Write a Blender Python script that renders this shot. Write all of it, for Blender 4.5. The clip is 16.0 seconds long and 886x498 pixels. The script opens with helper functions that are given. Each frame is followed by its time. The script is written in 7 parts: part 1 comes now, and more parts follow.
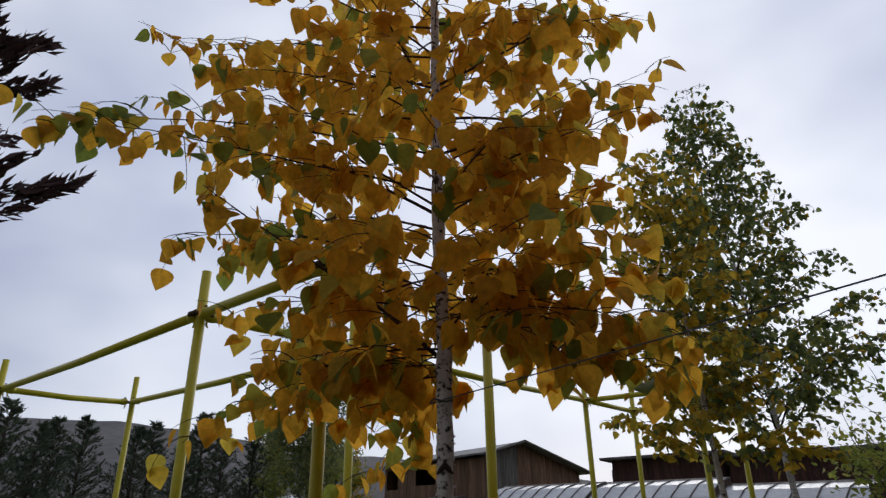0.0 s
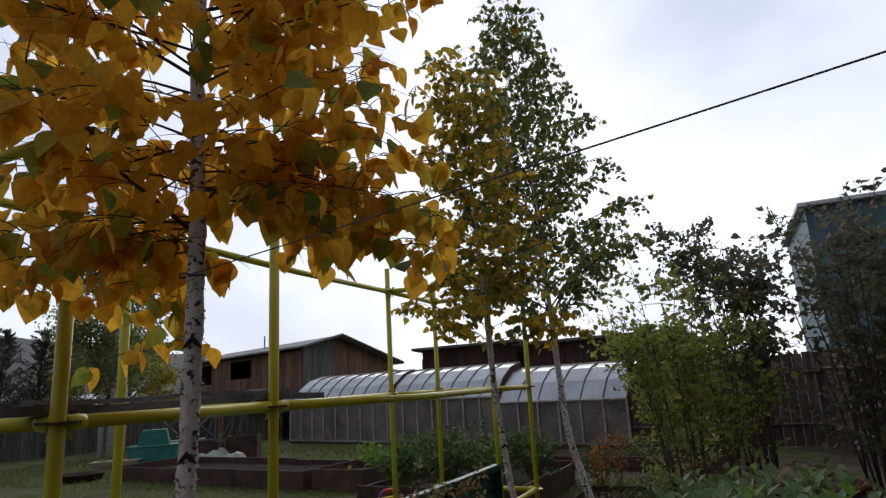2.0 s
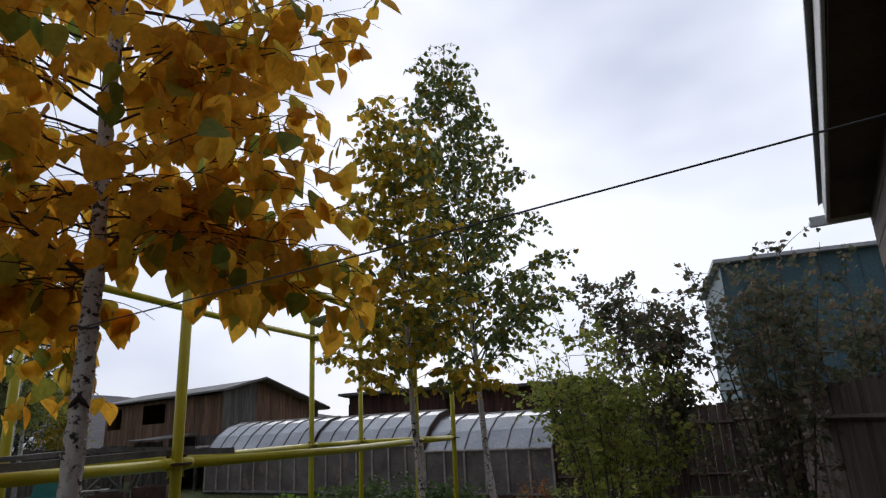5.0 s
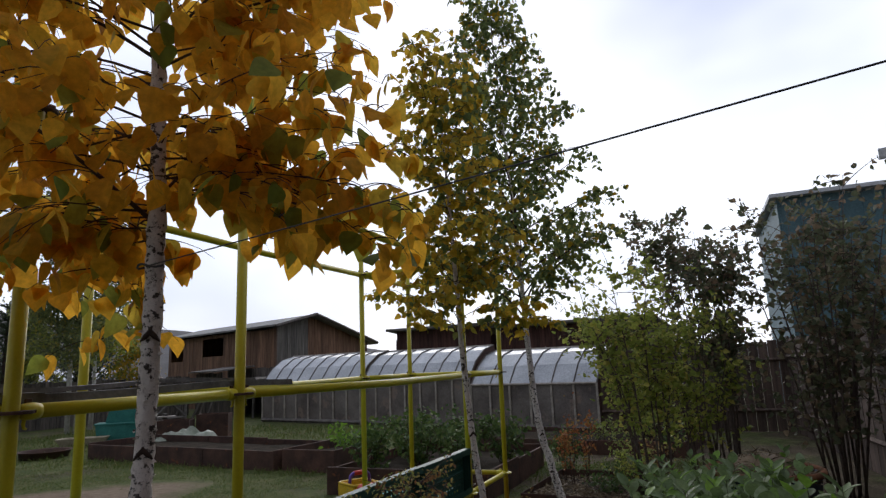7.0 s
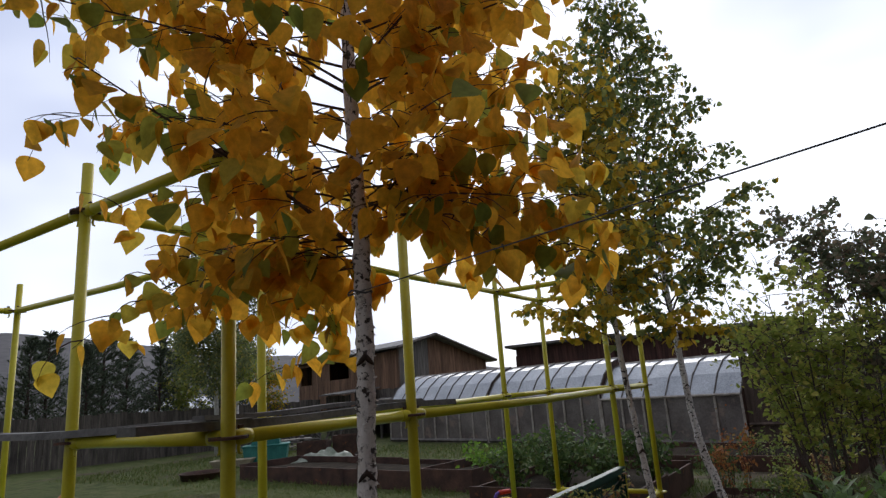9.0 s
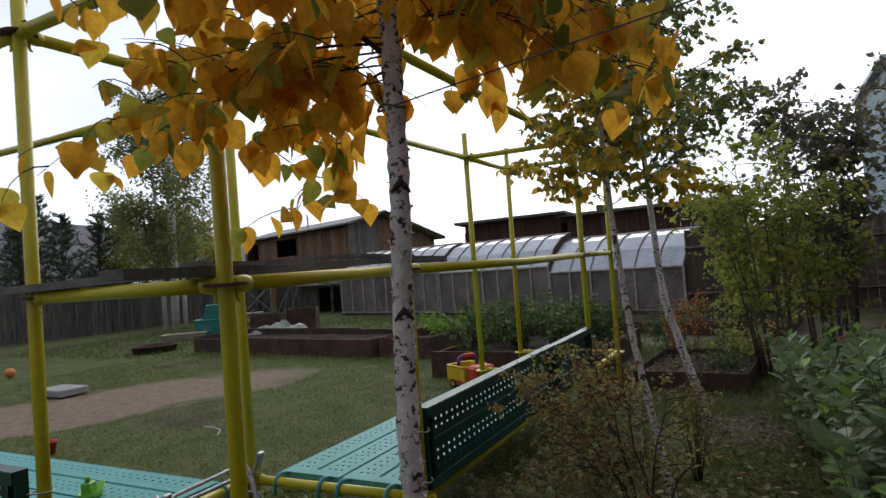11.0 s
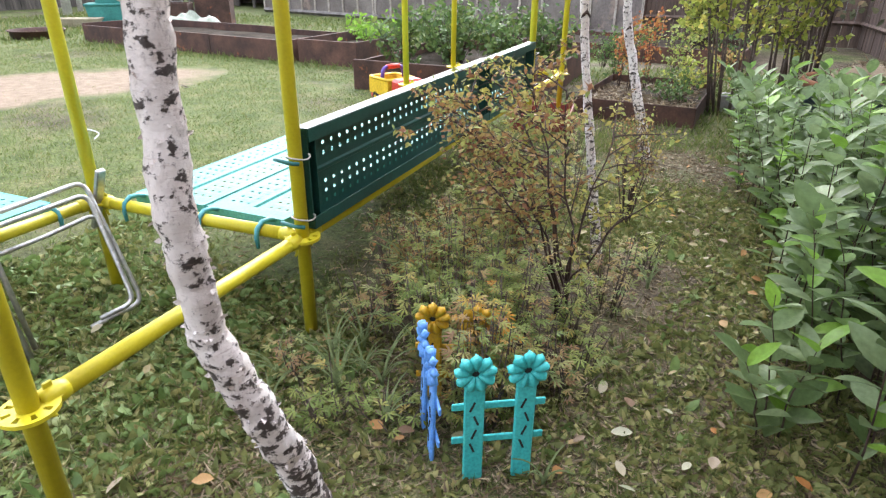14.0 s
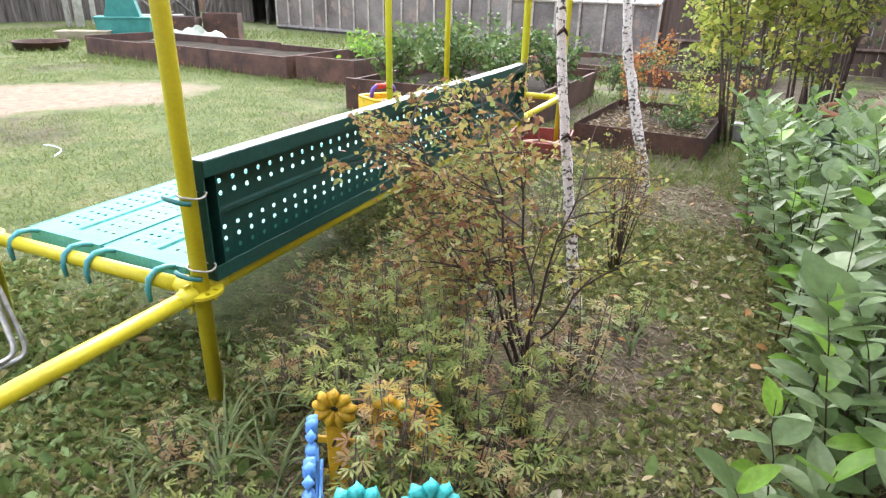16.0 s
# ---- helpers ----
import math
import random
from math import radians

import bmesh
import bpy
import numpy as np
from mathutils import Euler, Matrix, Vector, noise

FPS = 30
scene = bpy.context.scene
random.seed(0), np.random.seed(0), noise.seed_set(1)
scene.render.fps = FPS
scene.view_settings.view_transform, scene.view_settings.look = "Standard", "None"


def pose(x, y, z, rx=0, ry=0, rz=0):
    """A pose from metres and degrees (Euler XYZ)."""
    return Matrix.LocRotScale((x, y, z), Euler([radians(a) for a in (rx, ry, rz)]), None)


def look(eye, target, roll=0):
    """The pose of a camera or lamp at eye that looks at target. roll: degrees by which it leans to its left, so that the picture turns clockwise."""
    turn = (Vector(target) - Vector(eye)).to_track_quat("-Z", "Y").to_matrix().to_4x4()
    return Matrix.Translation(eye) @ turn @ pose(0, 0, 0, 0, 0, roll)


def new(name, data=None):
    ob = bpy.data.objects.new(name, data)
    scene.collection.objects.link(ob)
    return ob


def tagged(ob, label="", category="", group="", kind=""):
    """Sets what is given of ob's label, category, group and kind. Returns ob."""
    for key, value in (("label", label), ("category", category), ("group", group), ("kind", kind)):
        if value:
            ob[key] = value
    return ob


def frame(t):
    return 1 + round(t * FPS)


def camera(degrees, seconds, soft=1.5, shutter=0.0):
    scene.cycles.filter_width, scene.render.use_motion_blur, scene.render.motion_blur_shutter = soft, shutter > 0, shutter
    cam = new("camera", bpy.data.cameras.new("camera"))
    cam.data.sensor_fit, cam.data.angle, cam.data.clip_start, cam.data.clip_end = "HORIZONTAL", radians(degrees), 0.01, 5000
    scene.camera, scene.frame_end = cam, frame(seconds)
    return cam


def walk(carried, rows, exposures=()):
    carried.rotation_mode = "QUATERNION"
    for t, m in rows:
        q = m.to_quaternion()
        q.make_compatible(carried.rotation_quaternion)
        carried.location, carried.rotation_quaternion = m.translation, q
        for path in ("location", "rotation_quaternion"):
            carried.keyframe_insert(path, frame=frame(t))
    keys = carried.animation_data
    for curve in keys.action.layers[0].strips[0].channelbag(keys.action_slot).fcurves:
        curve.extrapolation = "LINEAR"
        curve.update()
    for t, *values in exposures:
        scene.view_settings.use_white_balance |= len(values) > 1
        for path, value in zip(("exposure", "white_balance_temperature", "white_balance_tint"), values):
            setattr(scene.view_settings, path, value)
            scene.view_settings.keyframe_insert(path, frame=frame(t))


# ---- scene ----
cam = camera(71.4, 16.0, soft=1.3, shutter=0.12)
PATH = [
    (0, (1.847, -1.458, 1.504), (0.647, -0.053, 2.267), -0.9),
    (0.5, (1.89, -1.435, 1.494), (0.81, 0.119, 2.14), -1.4),
    (1, (1.914, -1.396, 1.475), (0.967, 0.279, 2.019), -1.1),
    (1.5, (1.93, -1.359, 1.463), (1.074, 0.385, 1.937), -3.6),
    (2, (1.977, -1.327, 1.442), (1.175, 0.452, 1.878), -3.2),
    (2.5, (2.011, -1.339, 1.442), (1.26, 0.461, 1.885), -1.9),
    (3, (2.006, -1.319, 1.481), (1.417, 0.497, 2.078), -0.5),
    (3.5, (2.021, -1.309, 1.484), (1.437, 0.512, 2.071), -3.1),
    (5.8, (1.991, -1.292, 1.491), (1.396, 0.543, 2.02), -2.6),
    (6, (1.985, -1.293, 1.497), (1.33, 0.534, 1.978), -1.7),
    (6.5, (1.989, -1.297, 1.487), (1.274, 0.526, 1.894), -1.9),
    (7, (1.993, -1.299, 1.487), (1.251, 0.52, 1.858), -2.3),
    (7.5, (1.992, -1.296, 1.484), (1.247, 0.526, 1.836), -2.3),
    (8, (1.96, -1.305, 1.489), (1.2, 0.512, 1.837), -4.0),
    (8.5, (1.853, -1.375, 1.499), (0.937, 0.353, 1.916), -4.2),
    (8.7, (1.809, -1.386, 1.505), (0.797, 0.276, 1.968), -4.8),
    (10.8, (1.494, -1.335, 1.418), (0.46, 0.375, 1.513), -3.6),
    (11, (1.427, -1.315, 1.409), (0.496, 0.455, 1.457), -4.3),
    (11.5, (1.328, -1.295, 1.382), (0.581, 0.556, 1.254), -4.0),
    (12, (1.321, -1.24, 1.34), (0.677, 0.628, 1.029), -3.8),
    (12.5, (1.302, -1.118, 1.3), (0.661, 0.718, 0.83), 0.7),
    (13, (1.327, -0.971, 1.279), (0.577, 0.75, 0.589), 0.3),
    (13.5, (1.289, -0.813, 1.254), (0.554, 0.855, 0.431), 1.4),
    (14, (1.253, -0.639, 1.281), (0.546, 1.033, 0.441), 0.4),
    (14.5, (1.285, -0.491, 1.279), (0.633, 1.247, 0.533), 3.3),
    (15, (1.346, -0.35, 1.265), (0.52, 1.325, 0.548), 2.9),
    (15.5, (1.383, -0.261, 1.251), (0.499, 1.365, 0.493), -0.6),
    (16, (1.323, -0.152, 1.235), (0.559, 1.521, 0.448), 1.4),
]
EXPOSURES = [(0.0, -0.45), (1.0, -0.35), (2.0, -0.25), (3.0, -0.3), (3.5, -0.35), (6.0, -0.25), (7.0, -0.12), (8.5, -0.03),
             (11.0, 0.15), (11.5, 0.63), (12.0, 1.25), (12.5, 2.05), (13.0, 2.4), (14.0, 2.65), (16.0, 2.9)]
walk(cam, [(t, look(eye, target, roll)) for t, eye, target, roll in PATH], EXPOSURES)

# ---- overcast sky and a wide soft sun ----
SUN_WAY = (-0.33, 0.80, 0.50)
world = bpy.data.worlds.new("overcast_sky")
scene.world = world
world.use_nodes = True
wn, wl = world.node_tree.nodes, world.node_tree.links
wn.clear()
w_out = wn.new("ShaderNodeOutputWorld")
w_bg = wn.new("ShaderNodeBackground")
sky = wn.new("ShaderNodeTexSky")
sky.sky_type = "NISHITA"
sky.sun_disc = False
sky.sun_elevation = radians(30)
sky.sun_rotation = radians(-22)
w_tc = wn.new("ShaderNodeTexCoord")
w_map = wn.new("ShaderNodeMapping")
w_map.inputs["Scale"].default_value = (1.0, 1.0, 1.9)
cloud = wn.new("ShaderNodeTexNoise")
cloud.inputs["Scale"].default_value = 1.5
cloud.inputs["Detail"].default_value = 3.5
cloud.inputs["Roughness"].default_value = 0.55
ramp = wn.new("ShaderNodeValToRGB")
ramp.color_ramp.elements[0].position = 0.34
ramp.color_ramp.elements[0].color = (0.66, 0.73, 0.97, 1)
ramp.color_ramp.elements[1].position = 0.62
ramp.color_ramp.elements[1].color = (1.24, 1.29, 1.42, 1)
w_scale = wn.new("ShaderNodeVectorMath")
w_scale.operation = "SCALE"
w_scale.inputs["Scale"].default_value = 0.1
w_mix = wn.new("ShaderNodeMix")
w_mix.data_type = "RGBA"
w_mix.inputs["Factor"].default_value = 0.88
wl.new(w_tc.outputs["Generated"], w_map.inputs["Vector"])
wl.new(w_map.outputs["Vector"], cloud.inputs["Vector"])
wl.new(cloud.outputs["Fac"], ramp.inputs["Fac"])
wl.new(sky.outputs["Color"], w_scale.inputs[0])
wl.new(w_scale.outputs["Vector"], w_mix.inputs["A"])
wl.new(ramp.outputs["Color"], w_mix.inputs["B"])
# the cloud layer is brighter round the hidden sun and dimmer away from it
w_dot = wn.new("ShaderNodeVectorMath")
w_dot.operation = "DOT_PRODUCT"
w_dot.inputs[1].default_value = SUN_WAY
wl.new(w_tc.outputs["Generated"], w_dot.inputs[0])
w_range = wn.new("ShaderNodeMapRange")
w_range.interpolation_type = "SMOOTHSTEP"
w_range.inputs["From Min"].default_value = -0.55
w_range.inputs["From Max"].default_value = 1.0
w_range.inputs["To Min"].default_value = 0.37
w_range.inputs["To Max"].default_value = 1.05
wl.new(w_dot.outputs["Value"], w_range.inputs["Value"])
w_glow = wn.new("ShaderNodeVectorMath")
w_glow.operation = "SCALE"
wl.new(w_mix.outputs["Result"], w_glow.inputs[0])
wl.new(w_range.outputs["Result"], w_glow.inputs["Scale"])
wl.new(w_glow.outputs["Vector"], w_bg.inputs["Color"])
w_bg.inputs["Strength"].default_value = 1.0
wl.new(w_bg.outputs["Background"], w_out.inputs["Surface"])
sun_data = bpy.data.lights.new("sun", "SUN")
sun_data.energy = 0.7
sun_data.angle = radians(35)
sun_data.color = (1.0, 0.96, 0.9)
sun = new("sun", sun_data)
sun.matrix_world = look((-6.6, 16.0, 10.0), (0, 0, 0))


# ---- materials ----
def ramp_node(nt, fac, stops):
    r = nt.nodes.new("ShaderNodeValToRGB")
    while len(r.color_ramp.elements) < len(stops):
        r.color_ramp.elements.new(0.5)
    for el, (p, c) in zip(r.color_ramp.elements, stops):
        el.position = p
        el.color = (*c, 1)
    nt.links.new(fac, r.inputs["Fac"])
    return r.outputs["Color"]


def noise_fac(nt, scale, detail=4.0, stretch=(1, 1, 1), coords="Object", rough=0.6):
    tc = nt.nodes.new("ShaderNodeTexCoord")
    mp = nt.nodes.new("ShaderNodeMapping")
    mp.inputs["Scale"].default_value = stretch
    n = nt.nodes.new("ShaderNodeTexNoise")
    n.inputs["Scale"].default_value = scale
    n.inputs["Detail"].default_value = detail
    n.inputs["Roughness"].default_value = rough
    nt.links.new(tc.outputs[coords], mp.inputs["Vector"])
    nt.links.new(mp.outputs["Vector"], n.inputs["Vector"])
    return n.outputs["Fac"]


def mix_rgb(nt, a, b, fac, mode="MIX"):
    m = nt.nodes.new("ShaderNodeMix")
    m.data_type = "RGBA"
    m.blend_type = mode
    for sock, val in ((m.inputs["A"], a), (m.inputs["B"], b), (m.inputs["Factor"], fac)):
        if isinstance(val, (int, float)):
            sock.default_value = val
        elif isinstance(val, tuple):
            sock.default_value = (*val, 1)
        else:
            nt.links.new(val, sock)
    return m.outputs["Result"]


def base_mat(name, rough=0.7, metal=0.0, spec=0.4):
    m = bpy.data.materials.new(name)
    m.use_nodes = True
    nt = m.node_tree
    b = nt.nodes["Principled BSDF"]
    b.inputs["Roughness"].default_value = rough
    b.inputs["Metallic"].default_value = metal
    b.inputs["Specular IOR Level"].default_value = spec
    return m, nt, b


def bump(nt, b, height, strength=0.3, distance=0.01):
    n = nt.nodes.new("ShaderNodeBump")
    n.inputs["Strength"].default_value = strength
    n.inputs["Distance"].default_value = distance
    nt.links.new(height, n.inputs["Height"])
    nt.links.new(n.outputs["Normal"], b.inputs["Normal"])


def surface(name, dark, light, scale=6.0, rough=0.7, metal=0.0, fine=60.0, stretch=(1, 1, 1), bumps=0.3, depth=0.004, wear=None, lo=0.35, hi=0.68,
            per_piece=0.0, grain_amt=1.0, spec=0.4):
    """A two-scale surface: broad stains and fine grain, with optional wear patches and a tone for each piece."""
    m, nt, b = base_mat(name, rough, metal, spec)
    broad = noise_fac(nt, scale, 5.0, stretch)
    grain = noise_fac(nt, fine, 3.0, stretch)
    col = ramp_node(nt, broad, [(lo, dark), (hi, light)])
    g = ramp_node(nt, grain, [(0.3, (1 - 0.28 * grain_amt,) * 3), (0.7, (1 + 0.12 * grain_amt,) * 3)])
    col = mix_rgb(nt, col, g, 1.0, "MULTIPLY")
    if wear:
        patch = noise_fac(nt, wear[1], 8.0, (1, 1, 1), "Object", 0.7)
        mask = ramp_node(nt, patch, [(wear[2], (0, 0, 0)), (wear[2] + 0.04, (1, 1, 1))])
        col = mix_rgb(nt, col, wear[0], mask)
    if per_piece:
        info = nt.nodes.new("ShaderNodeObjectInfo")
        tone = ramp_node(nt, info.outputs["Random"], [(0.0, (1 - per_piece,) * 3), (1.0, (1 + per_piece,) * 3)])
        col = mix_rgb(nt, col, tone, 1.0, "MULTIPLY")
    nt.links.new(col, b.inputs["Base Color"])
    if bumps:
        bump(nt, b, grain, bumps, depth)
    return m


def leafy(name, stops, glow=0.4, rough=0.55, per_object=False):
    """Leaf blades: a tone for each leaf, light passing through."""
    m, nt, b = base_mat(name, rough, 0.0, 0.2)
    if per_object:
        src = nt.nodes.new("ShaderNodeObjectInfo").outputs["Random"]
    else:
        src = nt.nodes.new("ShaderNodeNewGeometry").outputs["Random Per Island"]
    col = ramp_node(nt, src, stops)
    mott = ramp_node(nt, noise_fac(nt, 45.0, 3.0), [(0.3, (0.75, 0.75, 0.75)), (0.7, (1.15, 1.15, 1.15))])
    col = mix_rgb(nt, col, mott, 1.0, "MULTIPLY")
    nt.links.new(col, b.inputs["Base Color"])
    tr = nt.nodes.new("ShaderNodeBsdfTranslucent")
    nt.links.new(col, tr.inputs["Color"])
    mx = nt.nodes.new("ShaderNodeMixShader")
    mx.inputs["Fac"].default_value = glow
    nt.links.new(b.outputs["BSDF"], mx.inputs[1])
    nt.links.new(tr.outputs["BSDF"], mx.inputs[2])
    nt.links.new(mx.outputs["Shader"], nt.nodes["Material Output"].inputs["Surface"])
    return m


def birch_bark(name, foot):
    """Pale peeling bark with irregular black scars and dark furrowed wood low on the trunk."""
    m, nt, b = base_mat(name, 0.75)
    col = ramp_node(nt, noise_fac(nt, 11.0, 5.0, (1, 1, 0.6)), [(0.30, (0.44, 0.38, 0.35)), (0.5, (0.66, 0.59, 0.55)), (0.70, (0.79, 0.745, 0.71))])
    scars = noise_fac(nt, 58.0, 5.0, (0.8, 0.8, 1.0), "Object", 0.62)
    patch = noise_fac(nt, 5.0, 2.0)
    sep = nt.nodes.new("ShaderNodeSeparateXYZ")
    tc = nt.nodes.new("ShaderNodeTexCoord")
    nt.links.new(tc.outputs["Object"], sep.inputs["Vector"])
    low = nt.nodes.new("ShaderNodeMapRange")
    low.inputs["From Min"].default_value = 0.1
    low.inputs["From Max"].default_value = 0.8
    low.inputs["To Min"].default_value = foot
    low.inputs["To Max"].default_value = -0.02
    nt.links.new(sep.outputs["Z"], low.inputs["Value"])
    add = nt.nodes.new("ShaderNodeMath")
    add.operation = "ADD"
    nt.links.new(scars, add.inputs[0])
    nt.links.new(low.outputs["Result"], add.inputs[1])
    add2 = nt.nodes.new("ShaderNodeMath")
    add2.operation = "MULTIPLY_ADD"
    add2.inputs[1].default_value = 0.22
    nt.links.new(patch, add2.inputs[0])
    nt.links.new(add.outputs["Value"], add2.inputs[2])
    mott = noise_fac(nt, 95.0, 4.0, (1.0, 1.0, 0.55), "Object", 0.7)
    col = mix_rgb(nt, col, (0.30, 0.25, 0.225), ramp_node(nt, mott, [(0.55, (0, 0, 0)), (0.68, (0.75, 0.75, 0.75))]))
    col = mix_rgb(nt, col, (0.055, 0.043, 0.038), ramp_node(nt, add2.outputs["Value"], [(0.64, (0, 0, 0)), (0.69, (1, 1, 1))]))
    blot = noise_fac(nt, 27.0, 6.0, (0.9, 0.9, 1.3), "Object", 0.75)
    blot_low = nt.nodes.new("ShaderNodeMath")
    blot_low.operation = "MULTIPLY_ADD"
    blot_low.inputs[1].default_value = 0.5
    nt.links.new(low.outputs["Result"], blot_low.inputs[0])
    nt.links.new(blot, blot_low.inputs[2])
    core = mix_rgb(nt, (0.045, 0.034, 0.03), (0.25, 0.20, 0.18), ramp_node(nt, mott, [(0.42, (0, 0, 0)), (0.60, (1, 1, 1))]))
    col = mix_rgb(nt, col, core, ramp_node(nt, blot_low.outputs["Value"], [(0.60, (0, 0, 0)), (0.63, (1, 1, 1))]))
    fine = noise_fac(nt, 70.0, 2.0, (0.5, 0.5, 5.0))
    col = mix_rgb(nt, col, (0.30, 0.22, 0.18), ramp_node(nt, fine, [(0.62, (0, 0, 0)), (0.74, (0.55, 0.55, 0.55))]))
    nt.links.new(col, b.inputs["Base Color"])
    bump(nt, b, scars, 0.9, 0.006)
    return m


def ground_mat():
    """Lawn with bare soil, litter and a trodden sandy patch."""
    m, nt, b = base_mat("yard_ground", 0.95, 0.0, 0.15)
    broad = noise_fac(nt, 0.55, 5.0)
    mid = noise_fac(nt, 3.2, 5.0)
    fine = noise_fac(nt, 38.0, 4.0)
    col = ramp_node(nt, mid, [(0.32, (0.062, 0.084, 0.025)), (0.5, (0.105, 0.125, 0.042)), (0.68, (0.155, 0.150, 0.066))])
    soil = ramp_node(nt, mid, [(0.3, (0.065, 0.048, 0.033)), (0.7, (0.145, 0.108, 0.078))])
    tc = nt.nodes.new("ShaderNodeTexCoord")
    sep = nt.nodes.new("ShaderNodeSeparateXYZ")
    nt.links.new(tc.outputs["Object"], sep.inputs["Vector"])
    bed = nt.nodes.new("ShaderNodeMapRange")
    bed.inputs["From Min"].default_value = -1.6
    bed.inputs["From Max"].default_value = 0.6
    bed.inputs["To Min"].default_value = -0.13
    bed.inputs["To Max"].default_value = 0.05
    nt.links.new(sep.outputs["X"], bed.inputs["Value"])
    worn = nt.nodes.new("ShaderNodeMath")
    worn.operation = "ADD"
    nt.links.new(broad, worn.inputs[0])
    nt.links.new(bed.outputs["Result"], worn.inputs[1])
    col = mix_rgb(nt, col, soil, ramp_node(nt, worn.outputs["Value"], [(0.42, (0, 0, 0)), (0.56, (0.9, 0.9, 0.9))]))
    warp = nt.nodes.new("ShaderNodeVectorMath")
    warp.operation = "ADD"
    nz = nt.nodes.new("ShaderNodeTexNoise")
    nz.inputs["Scale"].default_value = 0.9
    nz.inputs["Detail"].default_value = 5.0
    sc = nt.nodes.new("ShaderNodeVectorMath")
    sc.operation = "SCALE"
    sc.inputs["Scale"].default_value = 1.3
    nt.links.new(tc.outputs["Object"], nz.inputs["Vector"])
    nt.links.new(nz.outputs["Color"], sc.inputs[0])
    nt.links.new(tc.outputs["Object"], warp.inputs[0])
    nt.links.new(sc.outputs["Vector"], warp.inputs[1])
    mp = nt.nodes.new("ShaderNodeMapping")
    mp.vector_type = "TEXTURE"
    mp.inputs["Location"].default_value = (-5.3, 4.2, 0.0)
    mp.inputs["Rotation"].default_value = (0, 0, radians(62))
    mp.inputs["Scale"].default_value = (2.7, 1.2, 30.0)
    nt.links.new(warp.outputs["Vector"], mp.inputs["Vector"])
    ln = nt.nodes.new("ShaderNodeVectorMath")
    ln.operation = "LENGTH"
    nt.links.new(mp.outputs["Vector"], ln.inputs[0])
    tone = ramp_node(nt, fine, [(0.3, (0.5, 0.5, 0.5)), (0.7, (1.25, 1.25, 1.25))])
    col = mix_rgb(nt, col, tone, 1.0, "MULTIPLY")
    crumb = ramp_node(nt, noise_fac(nt, 170.0, 3.0), [(0.34, (0.5, 0.5, 0.5)), (0.66, (1.3, 1.3, 1.3))])
    col = mix_rgb(nt, col, crumb, 1.0, "MULTIPLY")
    sand = ramp_node(nt, noise_fac(nt, 9.0, 6.0), [(0.3, (0.14, 0.102, 0.068)), (0.7, (0.24, 0.182, 0.130))])
    col = mix_rgb(nt, col, sand, ramp_node(nt, ln.outputs["Value"], [(0.84, (1, 1, 1)), (1.0, (0, 0, 0))]))
    nt.links.new(col, b.inputs["Base Color"])
    bump(nt, b, fine, 0.8, 0.02)
    return m


YELLOW = surface("yellow_paint", (0.47, 0.395, 0.016), (0.58, 0.50, 0.026), 5, 0.38, 0, 90, (1, 1, 1), 0.1, 0.001, ((0.16, 0.10, 0.03), 14.0, 0.70), grain_amt=0.3)
TEAL = surface("teal_enamel", (0.075, 0.32, 0.285), (0.115, 0.40, 0.36), 4, 0.58, 0, 80, (1, 1, 1), 0.12, 0.001, ((0.30, 0.38, 0.36), 9.0, 0.69))
# Darker green for the backrests; the shade on their undersides is in the colour.
TEAL_SHADED = surface("shaded_green_enamel", (0.008, 0.050, 0.040), (0.013, 0.070, 0.056), 4, 0.42, 0, 80, (1, 1, 1), 0.12, 0.001)
HOOK = surface("hook_enamel", (0.05, 0.25, 0.28), (0.09, 0.34, 0.38), 9, 0.45)
HOOKDARK = surface("dark_hook_enamel", (0.02, 0.12, 0.11), (0.035, 0.17, 0.16), 9, 0.45)
WIRE = surface("tie_wire", (0.35, 0.33, 0.30), (0.5, 0.48, 0.45), 20, 0.5, 0.6)
OLDWOOD = surface("weathered_board", (0.085, 0.075, 0.068), (0.20, 0.18, 0.165), 5, 0.85, 0, 50, (1, 1, 1), 0.5, 0.004, per_piece=0.18)
FENCEWOOD = surface("grey_fence_board", (0.055, 0.047, 0.042), (0.16, 0.135, 0.115), 2.5, 0.9, 0, 40, (5, 5, 0.5), 0.5, 0.004, per_piece=0.3)
BROWNWOOD = surface("brown_board", (0.12, 0.062, 0.038), (0.33, 0.185, 0.11), 2.2, 0.85, 0, 40, (5, 5, 0.4), 0.4, 0.004, per_piece=0.28)
BARNGREY = surface("barn_grey_board", (0.10, 0.09, 0.08), (0.24, 0.215, 0.19), 2.2, 0.88, 0, 40, (5, 5, 0.4), 0.4, 0.004, per_piece=0.25)
OLDBROWN = surface("old_brown_board", (0.052, 0.036, 0.029), (0.14, 0.096, 0.076), 2.2, 0.88, 0, 40, (5, 5, 0.4), 0.4, 0.004, per_piece=0.28)
SHEDRED = surface("red_brown_board", (0.05, 0.022, 0.018), (0.115, 0.05, 0.04), 2.2, 0.85, 0, 40, (5, 5, 0.4), 0.4, 0.004, per_piece=0.25)
GREYBOARD = surface("dark_grey_board", (0.075, 0.070, 0.066), (0.165, 0.155, 0.148), 5, 0.85, 0, 50, (1, 1, 1), 0.5, 0.004, per_piece=0.18)
ROOFGREY = surface("asbestos_roof", (0.20, 0.195, 0.19), (0.36, 0.35, 0.34), 1.5, 0.85, 0, 30)
